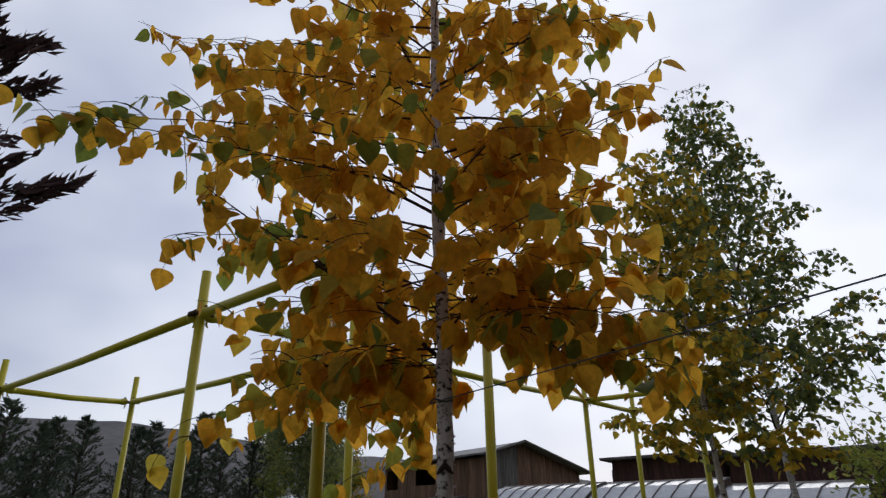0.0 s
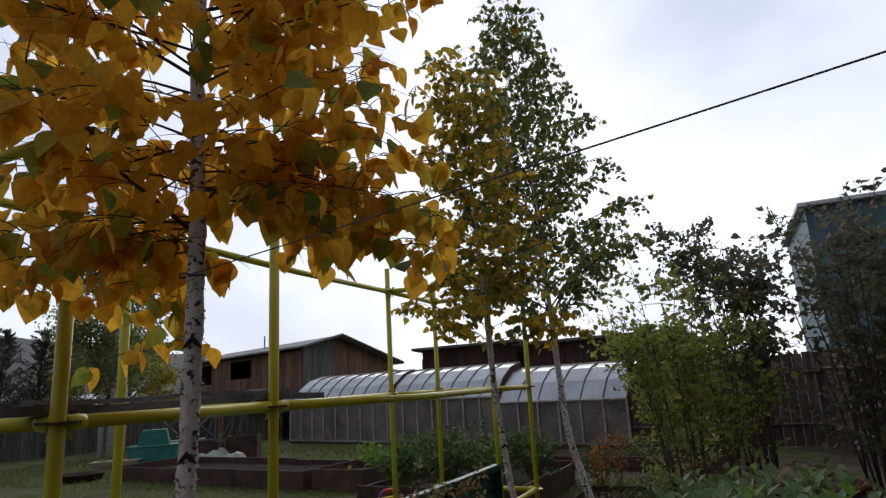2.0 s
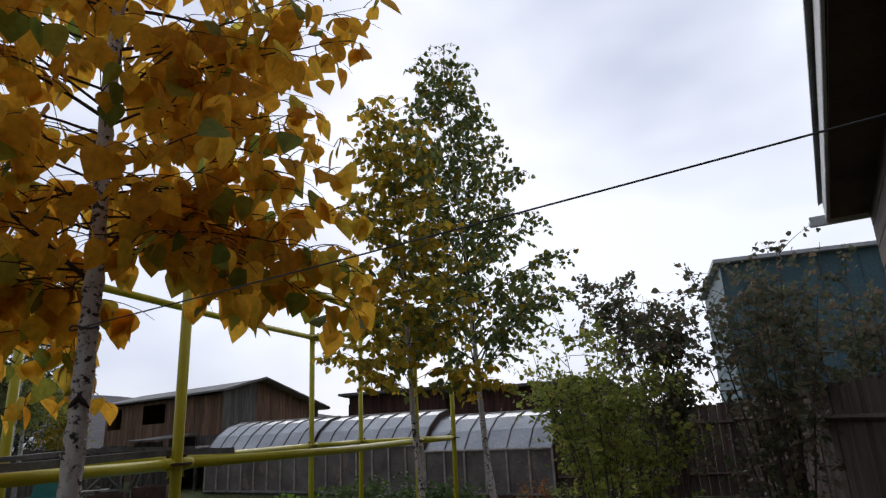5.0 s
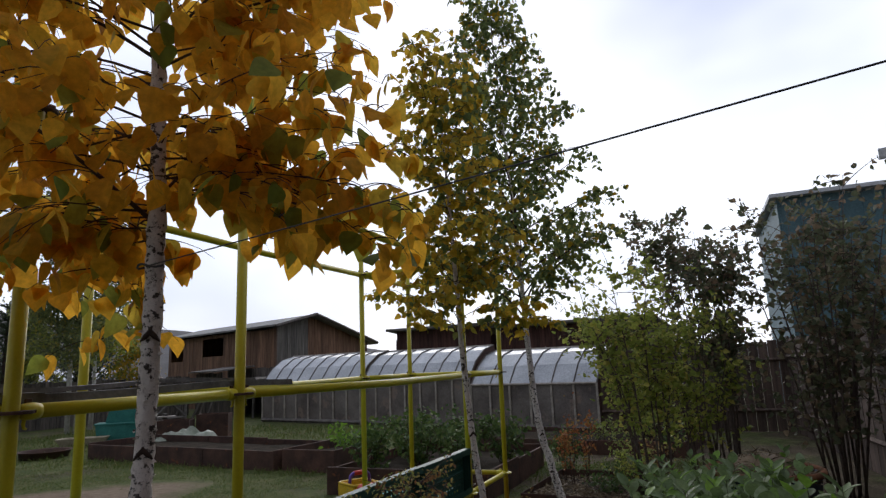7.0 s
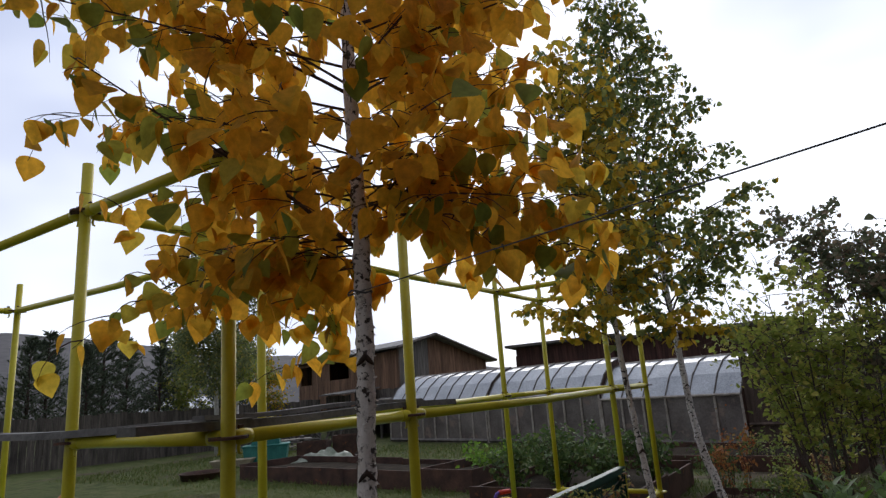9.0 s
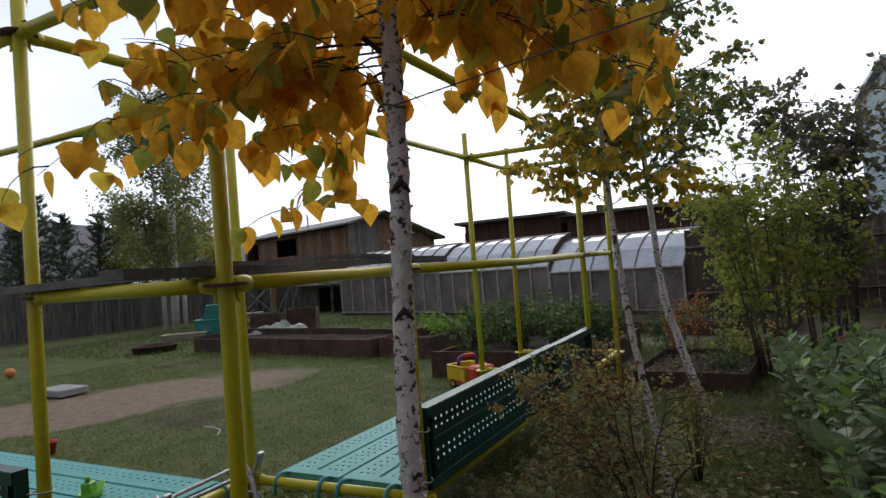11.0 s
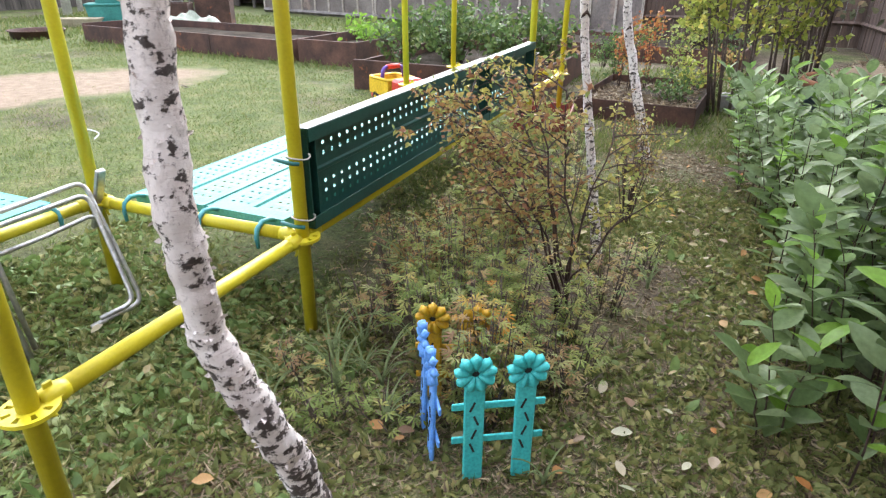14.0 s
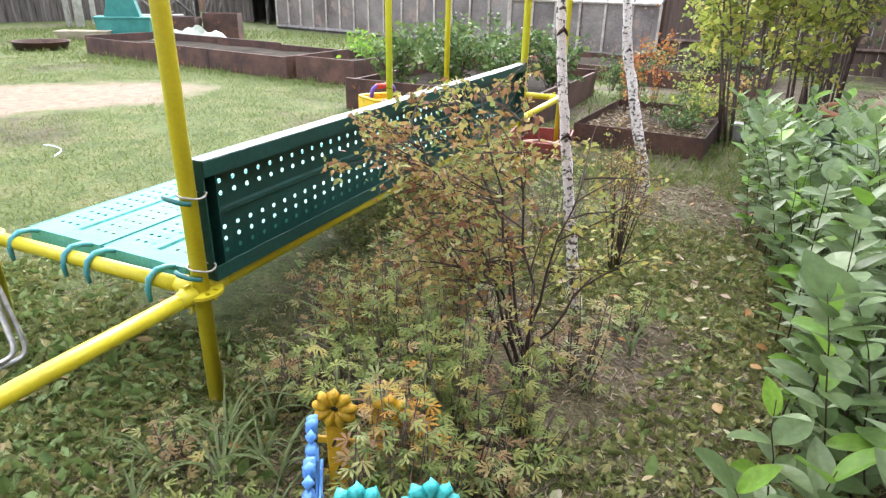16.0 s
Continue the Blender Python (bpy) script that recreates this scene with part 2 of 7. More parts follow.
RUST = surface("rusty_sheet", (0.045, 0.024, 0.018), (0.12, 0.06, 0.042), 3.5, 0.8, 0.1, 50, (1, 1, 1), 0.3, 0.003, ((0.20, 0.07, 0.03), 5.0, 0.62), per_piece=0.2)
ALU = surface("dull_aluminium", (0.42, 0.41, 0.40), (0.62, 0.61, 0.60), 12, 0.42, 0.8)
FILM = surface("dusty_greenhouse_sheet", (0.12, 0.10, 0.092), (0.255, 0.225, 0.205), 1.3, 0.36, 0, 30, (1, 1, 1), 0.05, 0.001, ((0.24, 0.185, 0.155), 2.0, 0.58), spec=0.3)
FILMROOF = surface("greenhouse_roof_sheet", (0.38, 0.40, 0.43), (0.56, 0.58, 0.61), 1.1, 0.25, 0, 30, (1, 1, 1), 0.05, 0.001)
PALEROOF = surface("pale_roof_sheet", (0.60, 0.60, 0.61), (0.78, 0.78, 0.78), 1.0, 0.4, 0, 30)
FRAMEWOOD = surface("pale_batten", (0.30, 0.26, 0.22), (0.50, 0.45, 0.40), 6, 0.8)
BARK = birch_bark("birch_bark", 0.19)
BARK_PALE = birch_bark("pale_birch_bark", 0.06)
WHITEBARK = surface("white_far_bark", (0.50, 0.47, 0.44), (0.80, 0.78, 0.75), 9, 0.75, wear=((0.08, 0.065, 0.06), 6.0, 0.66))
TWIG = surface("dark_twig", (0.035, 0.018, 0.014), (0.075, 0.045, 0.034), 15, 0.8)
STEMGREY = surface("grey_brown_stem", (0.07, 0.05, 0.042), (0.15, 0.115, 0.095), 12, 0.85)
GROUND = ground_mat()
GOLD = leafy("golden_leaf", [(0.0, (0.72, 0.36, 0.034)), (0.5, (0.81, 0.44, 0.042)), (0.85, (0.83, 0.50, 0.055)), (1.0, (0.60, 0.50, 0.07))], 0.76)
GOLD_PIECE = leafy("golden_leaf_piece", [(0.0, (0.72, 0.36, 0.034)), (0.5, (0.81, 0.44, 0.042)), (0.85, (0.83, 0.50, 0.055)), (1.0, (0.60, 0.50, 0.07))], 0.76,
                   per_object=True)
TIPGREEN = leafy("green_birch_leaf", [(0.0, (0.17, 0.22, 0.04)), (0.6, (0.28, 0.32, 0.055)), (1.0, (0.44, 0.40, 0.06))], 0.6)
MIXED = leafy("turning_birch_leaf", [(0.0, (0.11, 0.15, 0.03)), (0.35, (0.25, 0.25, 0.035)), (0.7, (0.48, 0.33, 0.03)), (1.0, (0.62, 0.34, 0.025))], 0.5)
DARKGREEN = leafy("dark_birch_leaf", [(0.0, (0.11, 0.15, 0.055)), (0.7, (0.21, 0.26, 0.095)), (1.0, (0.40, 0.37, 0.09))], 0.62)
OLIVEGOLD = leafy("olive_gold_leaf", [(0.0, (0.30, 0.28, 0.045)), (0.35, (0.50, 0.38, 0.05)), (1.0, (0.66, 0.40, 0.04))], 0.74)
GREYLEAF = leafy("grey_green_leaf", [(0.0, (0.13, 0.16, 0.07)), (0.7, (0.23, 0.27, 0.12)), (0.9, (0.36, 0.34, 0.11)), (1.0, (0.46, 0.36, 0.08))], 0.55)
SHRUBGREEN = leafy("shrub_leaf", [(0.0, (0.18, 0.23, 0.045)), (0.7, (0.34, 0.38, 0.08)), (1.0, (0.46, 0.40, 0.10))], 0.5)
LILAC = leafy("lilac_leaf", [(0.0, (0.09, 0.105, 0.062)), (0.55, (0.165, 0.18, 0.10)), (0.8, (0.21, 0.165, 0.11)), (1.0, (0.27, 0.19, 0.12))], 0.45)
# Pale tones mix light leaf undersides with sky sheen put into the colour.
HEDGE_TONES = [(0.0, (0.100, 0.155, 0.054)), (0.5, (0.165, 0.232, 0.095)), (0.76, (0.24, 0.305, 0.16)), (0.82, (0.14, 0.26, 0.042)), (1.0, (0.22, 0.38, 0.05))]
HEDGE = leafy("hedge_leaf", HEDGE_TONES, 0.36, 0.4)
HEDGE_PIECE = leafy("hedge_leaf_piece", HEDGE_TONES, 0.36, 0.4, True)
RUSSET = leafy("russet_shrub_leaf", [(0.0, (0.19, 0.085, 0.048)), (0.3, (0.32, 0.185, 0.08)), (0.55, (0.38, 0.28, 0.10)), (0.8, (0.33, 0.34, 0.11)), (1.0, (0.22, 0.28, 0.09))], 0.4)
GRASS = leafy("grass_blade", [(0.0, (0.078, 0.118, 0.028)), (0.75, (0.138, 0.173, 0.045)), (0.88, (0.18, 0.19, 0.065)), (1.0, (0.30, 0.25, 0.12))], 0.42)
# Haze over the far pines is put into this lighter green.
PINE = leafy("pine_needle", [(0.0, (0.055, 0.075, 0.052)), (1.0, (0.12, 0.145, 0.09))], 0.2, 0.7)
PURPLE = leafy("dark_conifer_needle", [(0.0, (0.035, 0.019, 0.020)), (1.0, (0.085, 0.045, 0.042))], 0.1, 0.7)


# ---- mesh helpers ----
class Geo:
    """Collects vertices and faces for one mesh."""

    def __init__(self):
        self.v, self.f = [], []

    def add(self, verts, faces):
        n = len(self.v)
        self.v += [tuple(p) for p in verts]
        self.f += [tuple(i + n for i in q) for q in faces]
        return self

    def box(self, a, b, m=None, bev=0.0):
        (x0, y0, z0), (x1, y1, z1) = a, b
        bev = min(bev, abs(x1 - x0) / 3, abs(y1 - y0) / 3, abs(z1 - z0) / 3)
        if bev <= 0:
            vs = [(x0, y0, z0), (x1, y0, z0), (x1, y1, z0), (x0, y1, z0), (x0, y0, z1), (x1, y0, z1), (x1, y1, z1), (x0, y1, z1)]
            fs = [(3, 2, 1, 0), (4, 5, 6, 7), (0, 1, 5, 4), (1, 2, 6, 5), (2, 3, 7, 6), (3, 0, 4, 7)]
        else:
            def ring(z, i):
                return [(x0 + i, y0, z), (x1 - i, y0, z), (x1, y0 + i, z), (x1, y1 - i, z), (x1 - i, y1, z), (x0 + i, y1, z), (x0, y1 - i, z), (x0, y0 + i, z)]
            def inner(z):
                i = bev
                return [(x0 + i, y0 + i, z), (x1 - i, y0 + i, z), (x1 - i, y0 + i, z), (x1 - i, y1 - i, z), (x1 - i, y1 - i, z), (x0 + i, y1 - i, z), (x0 + i, y1 - i, z), (x0 + i, y0 + i, z)]
            r = [inner(z0), ring(z0 + bev, bev), ring(z1 - bev, bev), inner(z1)]
            vs = [p for q in r for p in q]
            fs = [(k * 8 + i, k * 8 + (i + 1) % 8, k * 8 + 8 + (i + 1) % 8, k * 8 + 8 + i) for k in range(3) for i in range(8)]
            fs += [(0, 7, 5, 3), (24, 26, 28, 30)]
        if m is not None:
            vs = [m @ Vector(p) for p in vs]
        return self.add(vs, fs)

    def tube(self, pts, radii, seg=10, cap=True):
        """A round bar along a line of points."""
        pts = [Vector(p) for p in pts]
        if isinstance(radii, (int, float)):
            radii = [radii] * len(pts)
        n0 = len(self.v)
        side = None
        for i, p in enumerate(pts):
            d = (pts[min(i + 1, len(pts) - 1)] - pts[max(i - 1, 0)]).normalized()
            if side is None:
                side = d.cross(Vector((0, 0, 1)) if abs(d.z) < 0.9 else Vector((1, 0, 0))).normalized()
            side = (side - d * side.dot(d)).normalized()
            up = d.cross(side)
            for k in range(seg):
                a = 2 * math.pi * k / seg
                self.v.append(tuple(p + (side * math.cos(a) + up * math.sin(a)) * radii[i]))
        for i in range(len(pts) - 1):
            for k in range(seg):
                a, b2 = n0 + i * seg + k, n0 + i * seg + (k + 1) % seg
                self.f.append((a, b2, b2 + seg, a + seg))
        if cap:
            self.f.append(tuple(n0 + k for k in reversed(range(seg))))
            last = n0 + (len(pts) - 1) * seg
            self.f.append(tuple(last + k for k in range(seg)))
        return self

    def mesh(self, name, mat=None, smooth=False):
        me = bpy.data.meshes.new(name)
        me.from_pydata(self.v, [], self.f)
        if mat is not None:
            me.materials.append(mat)
        if smooth:
            me.polygons.foreach_set("use_smooth", [True] * len(me.polygons))
        me.update()
        return me


def part(name, geo, mat, parent=None, label="", smooth=False):
    me = geo if isinstance(geo, bpy.types.Mesh) else geo.mesh(name, mat, smooth)
    ob = new(name, me)
    if parent is not None:
        ob.parent = parent
    if label:
        tagged(ob, label)
    return ob


def thing(name, label, category, at=(0, 0, 0), group="", kind=""):
    ob = new(name)
    ob.empty_display_size = 0.05
    ob.location = at
    return tagged(ob, label, category, group, kind)


def solid(name, geo, mat, label, category, group="", kind="", smooth=False):
    return tagged(part(name, geo, mat, None, "", smooth), label, category, group, kind)


LEAF_V = np.array([(0, 0, 0), (0.40, 0.10, 0.05), (0.5, 0.30, 0.06), (0.33, 0.64, 0.02), (0, 1, -0.12), (-0.33, 0.64, 0.02), (-0.5, 0.30, 0.06), (-0.40, 0.10, 0.05),
                   (0, 0.34, -0.03)], float)
LEAF_F = [(0, 1, 8), (1, 2, 8), (2, 3, 8), (3, 4, 8), (4, 5, 8), (5, 6, 8), (6, 7, 8), (7, 0, 8)]
OVAL_V = np.array([(0, 0, 0), (0.22, 0.15, 0.03), (0.40, 0.45, 0.05), (0.28, 0.78, 0.0), (0, 1, -0.10), (-0.28, 0.78, 0.0), (-0.40, 0.45, 0.05), (-0.22, 0.15, 0.03),
                   (0, 0.45, -0.05)], float)
def blade_shape(half, fold, droop):
    """A leaf blade from one half of its outline (half width, distance along), folded at the midrib and drooping at the tip."""
    pts = [(0, 0)] + half + [(0, 1)] + [(-x, y) for x, y in reversed(half)]
    v = [(x, y, fold * abs(x) - droop * y * y) for x, y in pts] + [(0, 0.4, -droop * 0.16)]
    n = len(pts)
    return np.array(v, float), [(i, (i + 1) % n, n) for i in range(n)]


BIRCH_V, BIRCH_F = blade_shape([(0.20, 0.02), (0.39, 0.09), (0.50, 0.24), (0.485, 0.40), (0.39, 0.56), (0.26, 0.72), (0.12, 0.87)], 0.14, 0.14)
BROAD_V, BROAD_F = blade_shape([(0.13, 0.06), (0.28, 0.17), (0.385, 0.32), (0.42, 0.48), (0.38, 0.64), (0.27, 0.79), (0.12, 0.92)], 0.16, 0.16)
SMALL_V = np.array([(0, 0, 0), (0.45, 0.4, 0.05), (0, 1, -0.05), (-0.45, 0.4, 0.05)], float)
SMALL_F = [(0, 1, 2), (0, 2, 3)]


def spread(tmpl, faces, at, along, size, width, roll, name, mat):
    """Many leaves as one mesh: places, directions, lengths, widths and rolls are arrays."""
    at, along = np.asarray(at, float), np.asarray(along, float)
    n = len(at)
    along = along / np.maximum(np.linalg.norm(along, axis=1, keepdims=True), 1e-9)
    ref = np.where(np.abs(along[:, 2:3]) < 0.95, np.array([[0, 0, 1.0]]), np.array([[1.0, 0, 0]]))
    sx = np.cross(along, ref)
    sx /= np.linalg.norm(sx, axis=1, keepdims=True)
    up = np.cross(sx, along)
    c, s = np.cos(roll)[:, None], np.sin(roll)[:, None]
    sx, up = c * sx + s * up, c * up - s * sx
    size, width = np.asarray(size)[:, None, None], np.asarray(width)[:, None, None]
    v = at[:, None] + tmpl[None, :, 0:1] * width * sx[:, None] + tmpl[None, :, 1:2] * size * along[:, None] + tmpl[None, :, 2:3] * size * up[:, None]
    k = len(tmpl)
    f = np.asarray(faces)[None] + (np.arange(n) * k)[:, None, None]
    me = bpy.data.meshes.new(name)
    f = f.reshape(-1, f.shape[-1])
    me.vertices.add(n * k)
    me.vertices.foreach_set("co", v.ravel())
    me.loops.add(f.size)
    me.loops.foreach_set("vertex_index", f.ravel())
    me.polygons.add(len(f))
    me.polygons.foreach_set("loop_start", np.arange(len(f)) * f.shape[1])
    me.update(calc_edges=True)
    me.materials.append(mat)
    return me


def between(p, q, t):
    return tuple(a + (b2 - a) * t for a, b2 in zip(p, q))


def on_line(pts, z):
    """A place at height z on a rising line of points."""
    for a, b2 in zip(pts, pts[1:]):
        if a[2] <= z <= b2[2]:
            return Vector(between(a, b2, (z - a[2]) / (b2[2] - a[2])))
    return Vector(pts[-1])


# ---- ground ----
def make_ground():
    g = Geo()
    n = 90
    xs = [-70 + 140 * i / n for i in range(n + 1)]
    near = [-6 + 0.12 * i for i in range(100)]
    xs = sorted({round(x, 3) for x in [-400, -200, -110, -70, -50, -35, -25, -20, -16, -13, -10, -8, -7] + near + [7, 8, 10, 14, 20, 30, 50, 80, 150, 400]})
    ys = sorted({round(y, 3) for y in [-400, -150, -60, -30, -15, -8, -5] + [-3 + 0.12 * i for i in range(100)] + [9.5, 10.5, 12, 14, 17, 21, 26, 35, 50, 80, 150, 400]})
    vs = []
    for y in ys:
        for x in xs:
            h = 0.025 * noise.noise((x * 0.7, y * 0.7, 0)) + 0.012 * noise.noise((x * 2.6, y * 2.6, 3)) if abs(x) < 8 and -4 < y < 10 else 0
            vs.append((x, y, h - 0.01))
    w = len(xs)
    fs = [(j * w + i, j * w + i + 1, (j + 1) * w + i + 1, (j + 1) * w + i) for j in range(len(ys) - 1) for i in range(w - 1)]
    g.add(vs, fs)
    return solid("ground", g, GROUND, "autumn lawn with bare soil, litter and a sandy patch", "ground", kind="structure", smooth=True)


make_ground()

# ---- yellow scaffold frame ----
LO, UP, TOP = 0.388, 1.396, 2.39
R = 0.0242
POSTS = [(0, 0), (0, 1.03), (0, 4.0), (0, 5.03), (-0.985, 1.0), (-1, 0), (-1.02, 3.95), (-1.04, 5.0), (-4, 0), (-4, 1)]
PA, PC, PD, PE, PB, PL, PF, PG, PQ, PS = POSTS


def rosette_mesh(mat):
    g = Geo()
    rings = (0.023, 0.034, 0.053, 0.063)
    seg, t = 24, 0.005
    for i in range(3):
        for k in range(seg):
            if i == 1 and k % 3 == 1:
                continue
            a0, a1 = 2 * math.pi * k / seg, 2 * math.pi * (k + 1) / seg
            q = [(rings[i] * math.cos(a0), rings[i] * math.sin(a0)), (rings[i + 1] * math.cos(a0), rings[i + 1] * math.sin(a0)),
                 (rings[i + 1] * math.cos(a1), rings[i + 1] * math.sin(a1)), (rings[i] * math.cos(a1), rings[i] * math.sin(a1))]
            vs = [(x, y, -t) for x, y in q] + [(x, y, t) for x, y in q]
            g.add(vs, [(3, 2, 1, 0), (4, 5, 6, 7), (0, 1, 5, 4), (1, 2, 6, 5), (2, 3, 7, 6), (3, 0, 4, 7)])
    me, bm = g.mesh("rosette", mat), bmesh.new()
    bm.from_mesh(me)
    bmesh.ops.remove_doubles(bm, verts=bm.verts, dist=0.0004)
    bm.to_mesh(me)
    bm.free()
    return me


frame_thing = thing("scaffold", "yellow painted tube scaffold frame with rosette joints standing on the lawn", "scaffold")
ROSETTE, ROSETTE_RUST = rosette_mesh(YELLOW), rosette_mesh(RUST)
POST_MESH = Geo().tube([(0, 0, -0.05), (0, 0, 1.2), (0, 0, 2.62)], R, 20).mesh("post", YELLOW, True)
LEAN = [(0, 0), (0.3, 0.4), (0.2, -0.3), (-0.4, 0.2), (0.3, 0.2), (-0.2, 0.1), (0.1, -0.2), (-0.3, 0.3), (0.8, 0.3), (-0.6, 0.2)]
for (x, y), (lx, ly) in zip(POSTS, LEAN):
    p = part("post", POST_MESH, YELLOW, frame_thing)
    p.matrix_basis = pose(x, y, 0, lx * 0.7, ly * 0.7, 0)
    for z in (LO, UP, TOP):
        r = part("rosette", ROSETTE if z < UP else ROSETTE_RUST, None, p)
        r.location = (0, 0, z)


def ledger(p, q, z, sag=0.0):
    a, b2 = Vector((*p, z)), Vector((*q, z))
    d = (b2 - a).normalized()
    mid = (a + b2) / 2 - Vector((0, 0, sag))
    ob = part("ledger", Geo().tube([a + d * 0.055, mid, b2 - d * 0.055], R * 0.98, 18), YELLOW, frame_thing, "", True)
    for e, s in ((a, 1), (b2, -1)):
        m = Matrix.Translation(e) @ (d * s).to_track_quat("X", "Z").to_matrix().to_4x4()
        # a rounded cast head, slotted over the rosette and held by a hooked wedge
        g = Geo().tube([m @ Vector((x_, 0, 0)) for x_ in (0.024, 0.034, 0.052, 0.072, 0.092)], [R * 0.72, R * 1.02, R * 1.14, R * 1.12, R * 0.96], 18)
        head = part("coupling_head", g, YELLOW, frame_thing, "rounded cast coupling head", True)
        part("slot", Geo().box((0.022, -R * 1.16, -0.0055), (0.064, R * 1.16, 0.0055), m, 0.002), YELLOW if z < 1 else RUST, head, "" if z < 1 else "dark rusty slot")
        part("wedge", Geo().box((0.040, -0.004, R * 0.8), (0.062, 0.004, R * 1.14 + 0.012), m, 0.002), YELLOW if z < 1 else RUST, head)
        part("wedge_tip", Geo().tube([m @ Vector(v) for v in ((0.044, 0, -R * 0.9), (0.041, 0, -R - 0.014), (0.044, 0, -R - 0.026), (0.052, 0, -R - 0.030))], [0.006, 0.006, 0.005, 0.004], 8), YELLOW, head, "hooked wedge tip", True)


for p, q in ((PA, PC), (PC, PD), (PD, PE), (PC, PB), (PB, PL), (PD, PF), (PE, PG), (PQ, PS)):
    ledger(p, q, LO)
for p, q in ((PA, PC), (PC, PD), (PD, PE), (PL, PA), (PB, PF), (PF, PG), (PE, PG)):
    ledger(p, q, UP, 0.012 if p in (PC, PB) else 0.0)
for p, q in ((PL, PA), (PA, PC), (PC, PD), (PD, PE), (PB, PF), (PF, PG), (PF, PD), (PG, PE), (PQ, PL), (PS, PB), (PQ, PS), (PL, PB)):
    ledger(p, q, TOP, 0.012 if p in (PC, PB, PQ, PS) else 0.0)


# ---- steel scaffold planks as benches ----
def plank_mesh(mat, length, width=0.36):
    """A pressed steel plank along +y from 0, its top at z = 0, with punched holes, side flanges and lips."""
    g = Geo()
    hw, cw, cl, r = width / 2, 0.038, 0.0575, 0.0078
    cols = int((length - 0.10) / cl)
    y0 = (length - cols * cl) / 2
    y1 = y0 + cols * cl
    for cx in (-0.092, 0.092):
        for j in range(-1, 2):
            for i in range(cols):
                ox, oy = cx + j * cw, y0 + (i + 0.5) * cl
                rim = [(ox + r * math.cos(a), oy + r * math.sin(a), -0.001) for a in [math.pi / 4 * k for k in range(8)]]
                sq = [(ox + cw / 2, oy, 0), (ox + cw / 2, oy + cl / 2, 0), (ox, oy + cl / 2, 0), (ox - cw / 2, oy + cl / 2, 0), (ox - cw / 2, oy, 0),
                      (ox - cw / 2, oy - cl / 2, 0), (ox, oy - cl / 2, 0), (ox + cw / 2, oy - cl / 2, 0)]
                g.add(rim + sq, [(k, 8 + k, 8 + (k + 1) % 8, (k + 1) % 8) for k in range(8)])
    b0, b1 = 0.092 - 1.5 * cw, 0.092 + 1.5 * cw
    for xa, xb, dz in ((-hw, -b1, 0), (b1, hw, 0)):
        g.add([(xa, y0, dz), (xb, y0, dz), (xb, y1, dz), (xa, y1, dz)], [(0, 1, 2, 3)])
    rib = [(-b0, 0), (-0.012, 0), (-0.006, -0.009), (0.006, -0.009), (0.012, 0), (b0, 0)]
    for (xa, za), (xb, zb) in zip(rib, rib[1:]):
        g.add([(xa, y0, za), (xb, y0, zb), (xb, y1, zb), (xa, y1, za)], [(0, 1, 2, 3)])
    for ya, yb in ((0, y0), (y1, length)):
        g.add([(-hw, ya, 0), (hw, ya, 0), (hw, yb, 0), (-hw, yb, 0)], [(0, 1, 2, 3)])
    t = 0.0025
    for s in (-1, 1):
        g.box((s * hw - t, 0, -0.055), (s * hw + t, length, 0.001))
        g.box((s * (hw - 0.022) - 0.022, 0, -0.058), (s * (hw - 0.022) + 0.022, length, -0.054))
    for ya, yb in ((0.0, 0.004), (length - 0.004, length), (0.045, 0.049), (length - 0.049, length - 0.045)):
        g.box((-hw + 0.003, ya, -0.05), (hw - 0.003, yb, -0.0015))
    return g.mesh("deck", mat)


DECK, DECK_DARK, DECK_MID, DECK_SHORT = plank_mesh(TEAL, 2.83), plank_mesh(TEAL_SHADED, 2.93), plank_mesh(TEAL_SHADED, 1.88), plank_mesh(TEAL_SHADED, 0.985)
HOOK_MESH = Geo().tube([(0, 0.07, -0.03), (0, 0.015, -0.012), (0, -0.03, 0.006), (0, -0.068, 0.010), (0, -0.097, -0.008), (0, -0.106, -0.04), (0, -0.103, -0.08)],
                       [0.0095, 0.0095, 0.0095, 0.0095, 0.0095, 0.009, 0.007], 10).mesh("hook", HOOK, True)


def plank(at, turn, label, group, deck=None, hooks=True):
    ob = thing("scaffold_plank", label, "bench plank", group=group)
    part("deck", deck or DECK, None, ob)
    if hooks:
        for y, rz in ((0, 0), (2.83, 180)):
            for x in (-0.135, 0.135):
                h = part("hook", HOOK_MESH, None, ob)
                h.matrix_basis = pose(x, y, 0, 0, 0, rz)
    ob.matrix_basis = Matrix.Translation(at) @ turn
    return ob


SEAT_Z = 0.413
flat = Matrix.Identity(4)
for x in (-0.30, -0.68):
    plank((x, 1.085, SEAT_Z), flat, "perforated teal steel scaffold plank laid as a bench seat", "bench planks")
for y in (0.30, 0.68):
    plank((-1.07, y, SEAT_Z), pose(0, 0, 0, 0, 0, 90), "perforated teal steel scaffold plank laid as a bench seat", "bench planks")
back1 = plank((-0.018, 1.062, 0.594), pose(0, 0, 0, 0, -90, 0), "green perforated steel plank wired upright as a backrest, shade put into its colour", "bench backs", DECK_MID, False)
back3 = plank((-0.020, 2.957, 0.588), pose(0, 0, 0, 0, -90, 0), "short green steel plank wired upright as a backrest, shade put into its colour", "bench backs", DECK_SHORT, False)
back2 = plank((-1.03, -0.034, 0.594), pose(0, 0, 0, 0, 0, 90) @ pose(0, 0, 0, 0, 90, 0), "green perforated steel plank wired upright as a backrest, shade put into its colour",
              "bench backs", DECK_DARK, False)


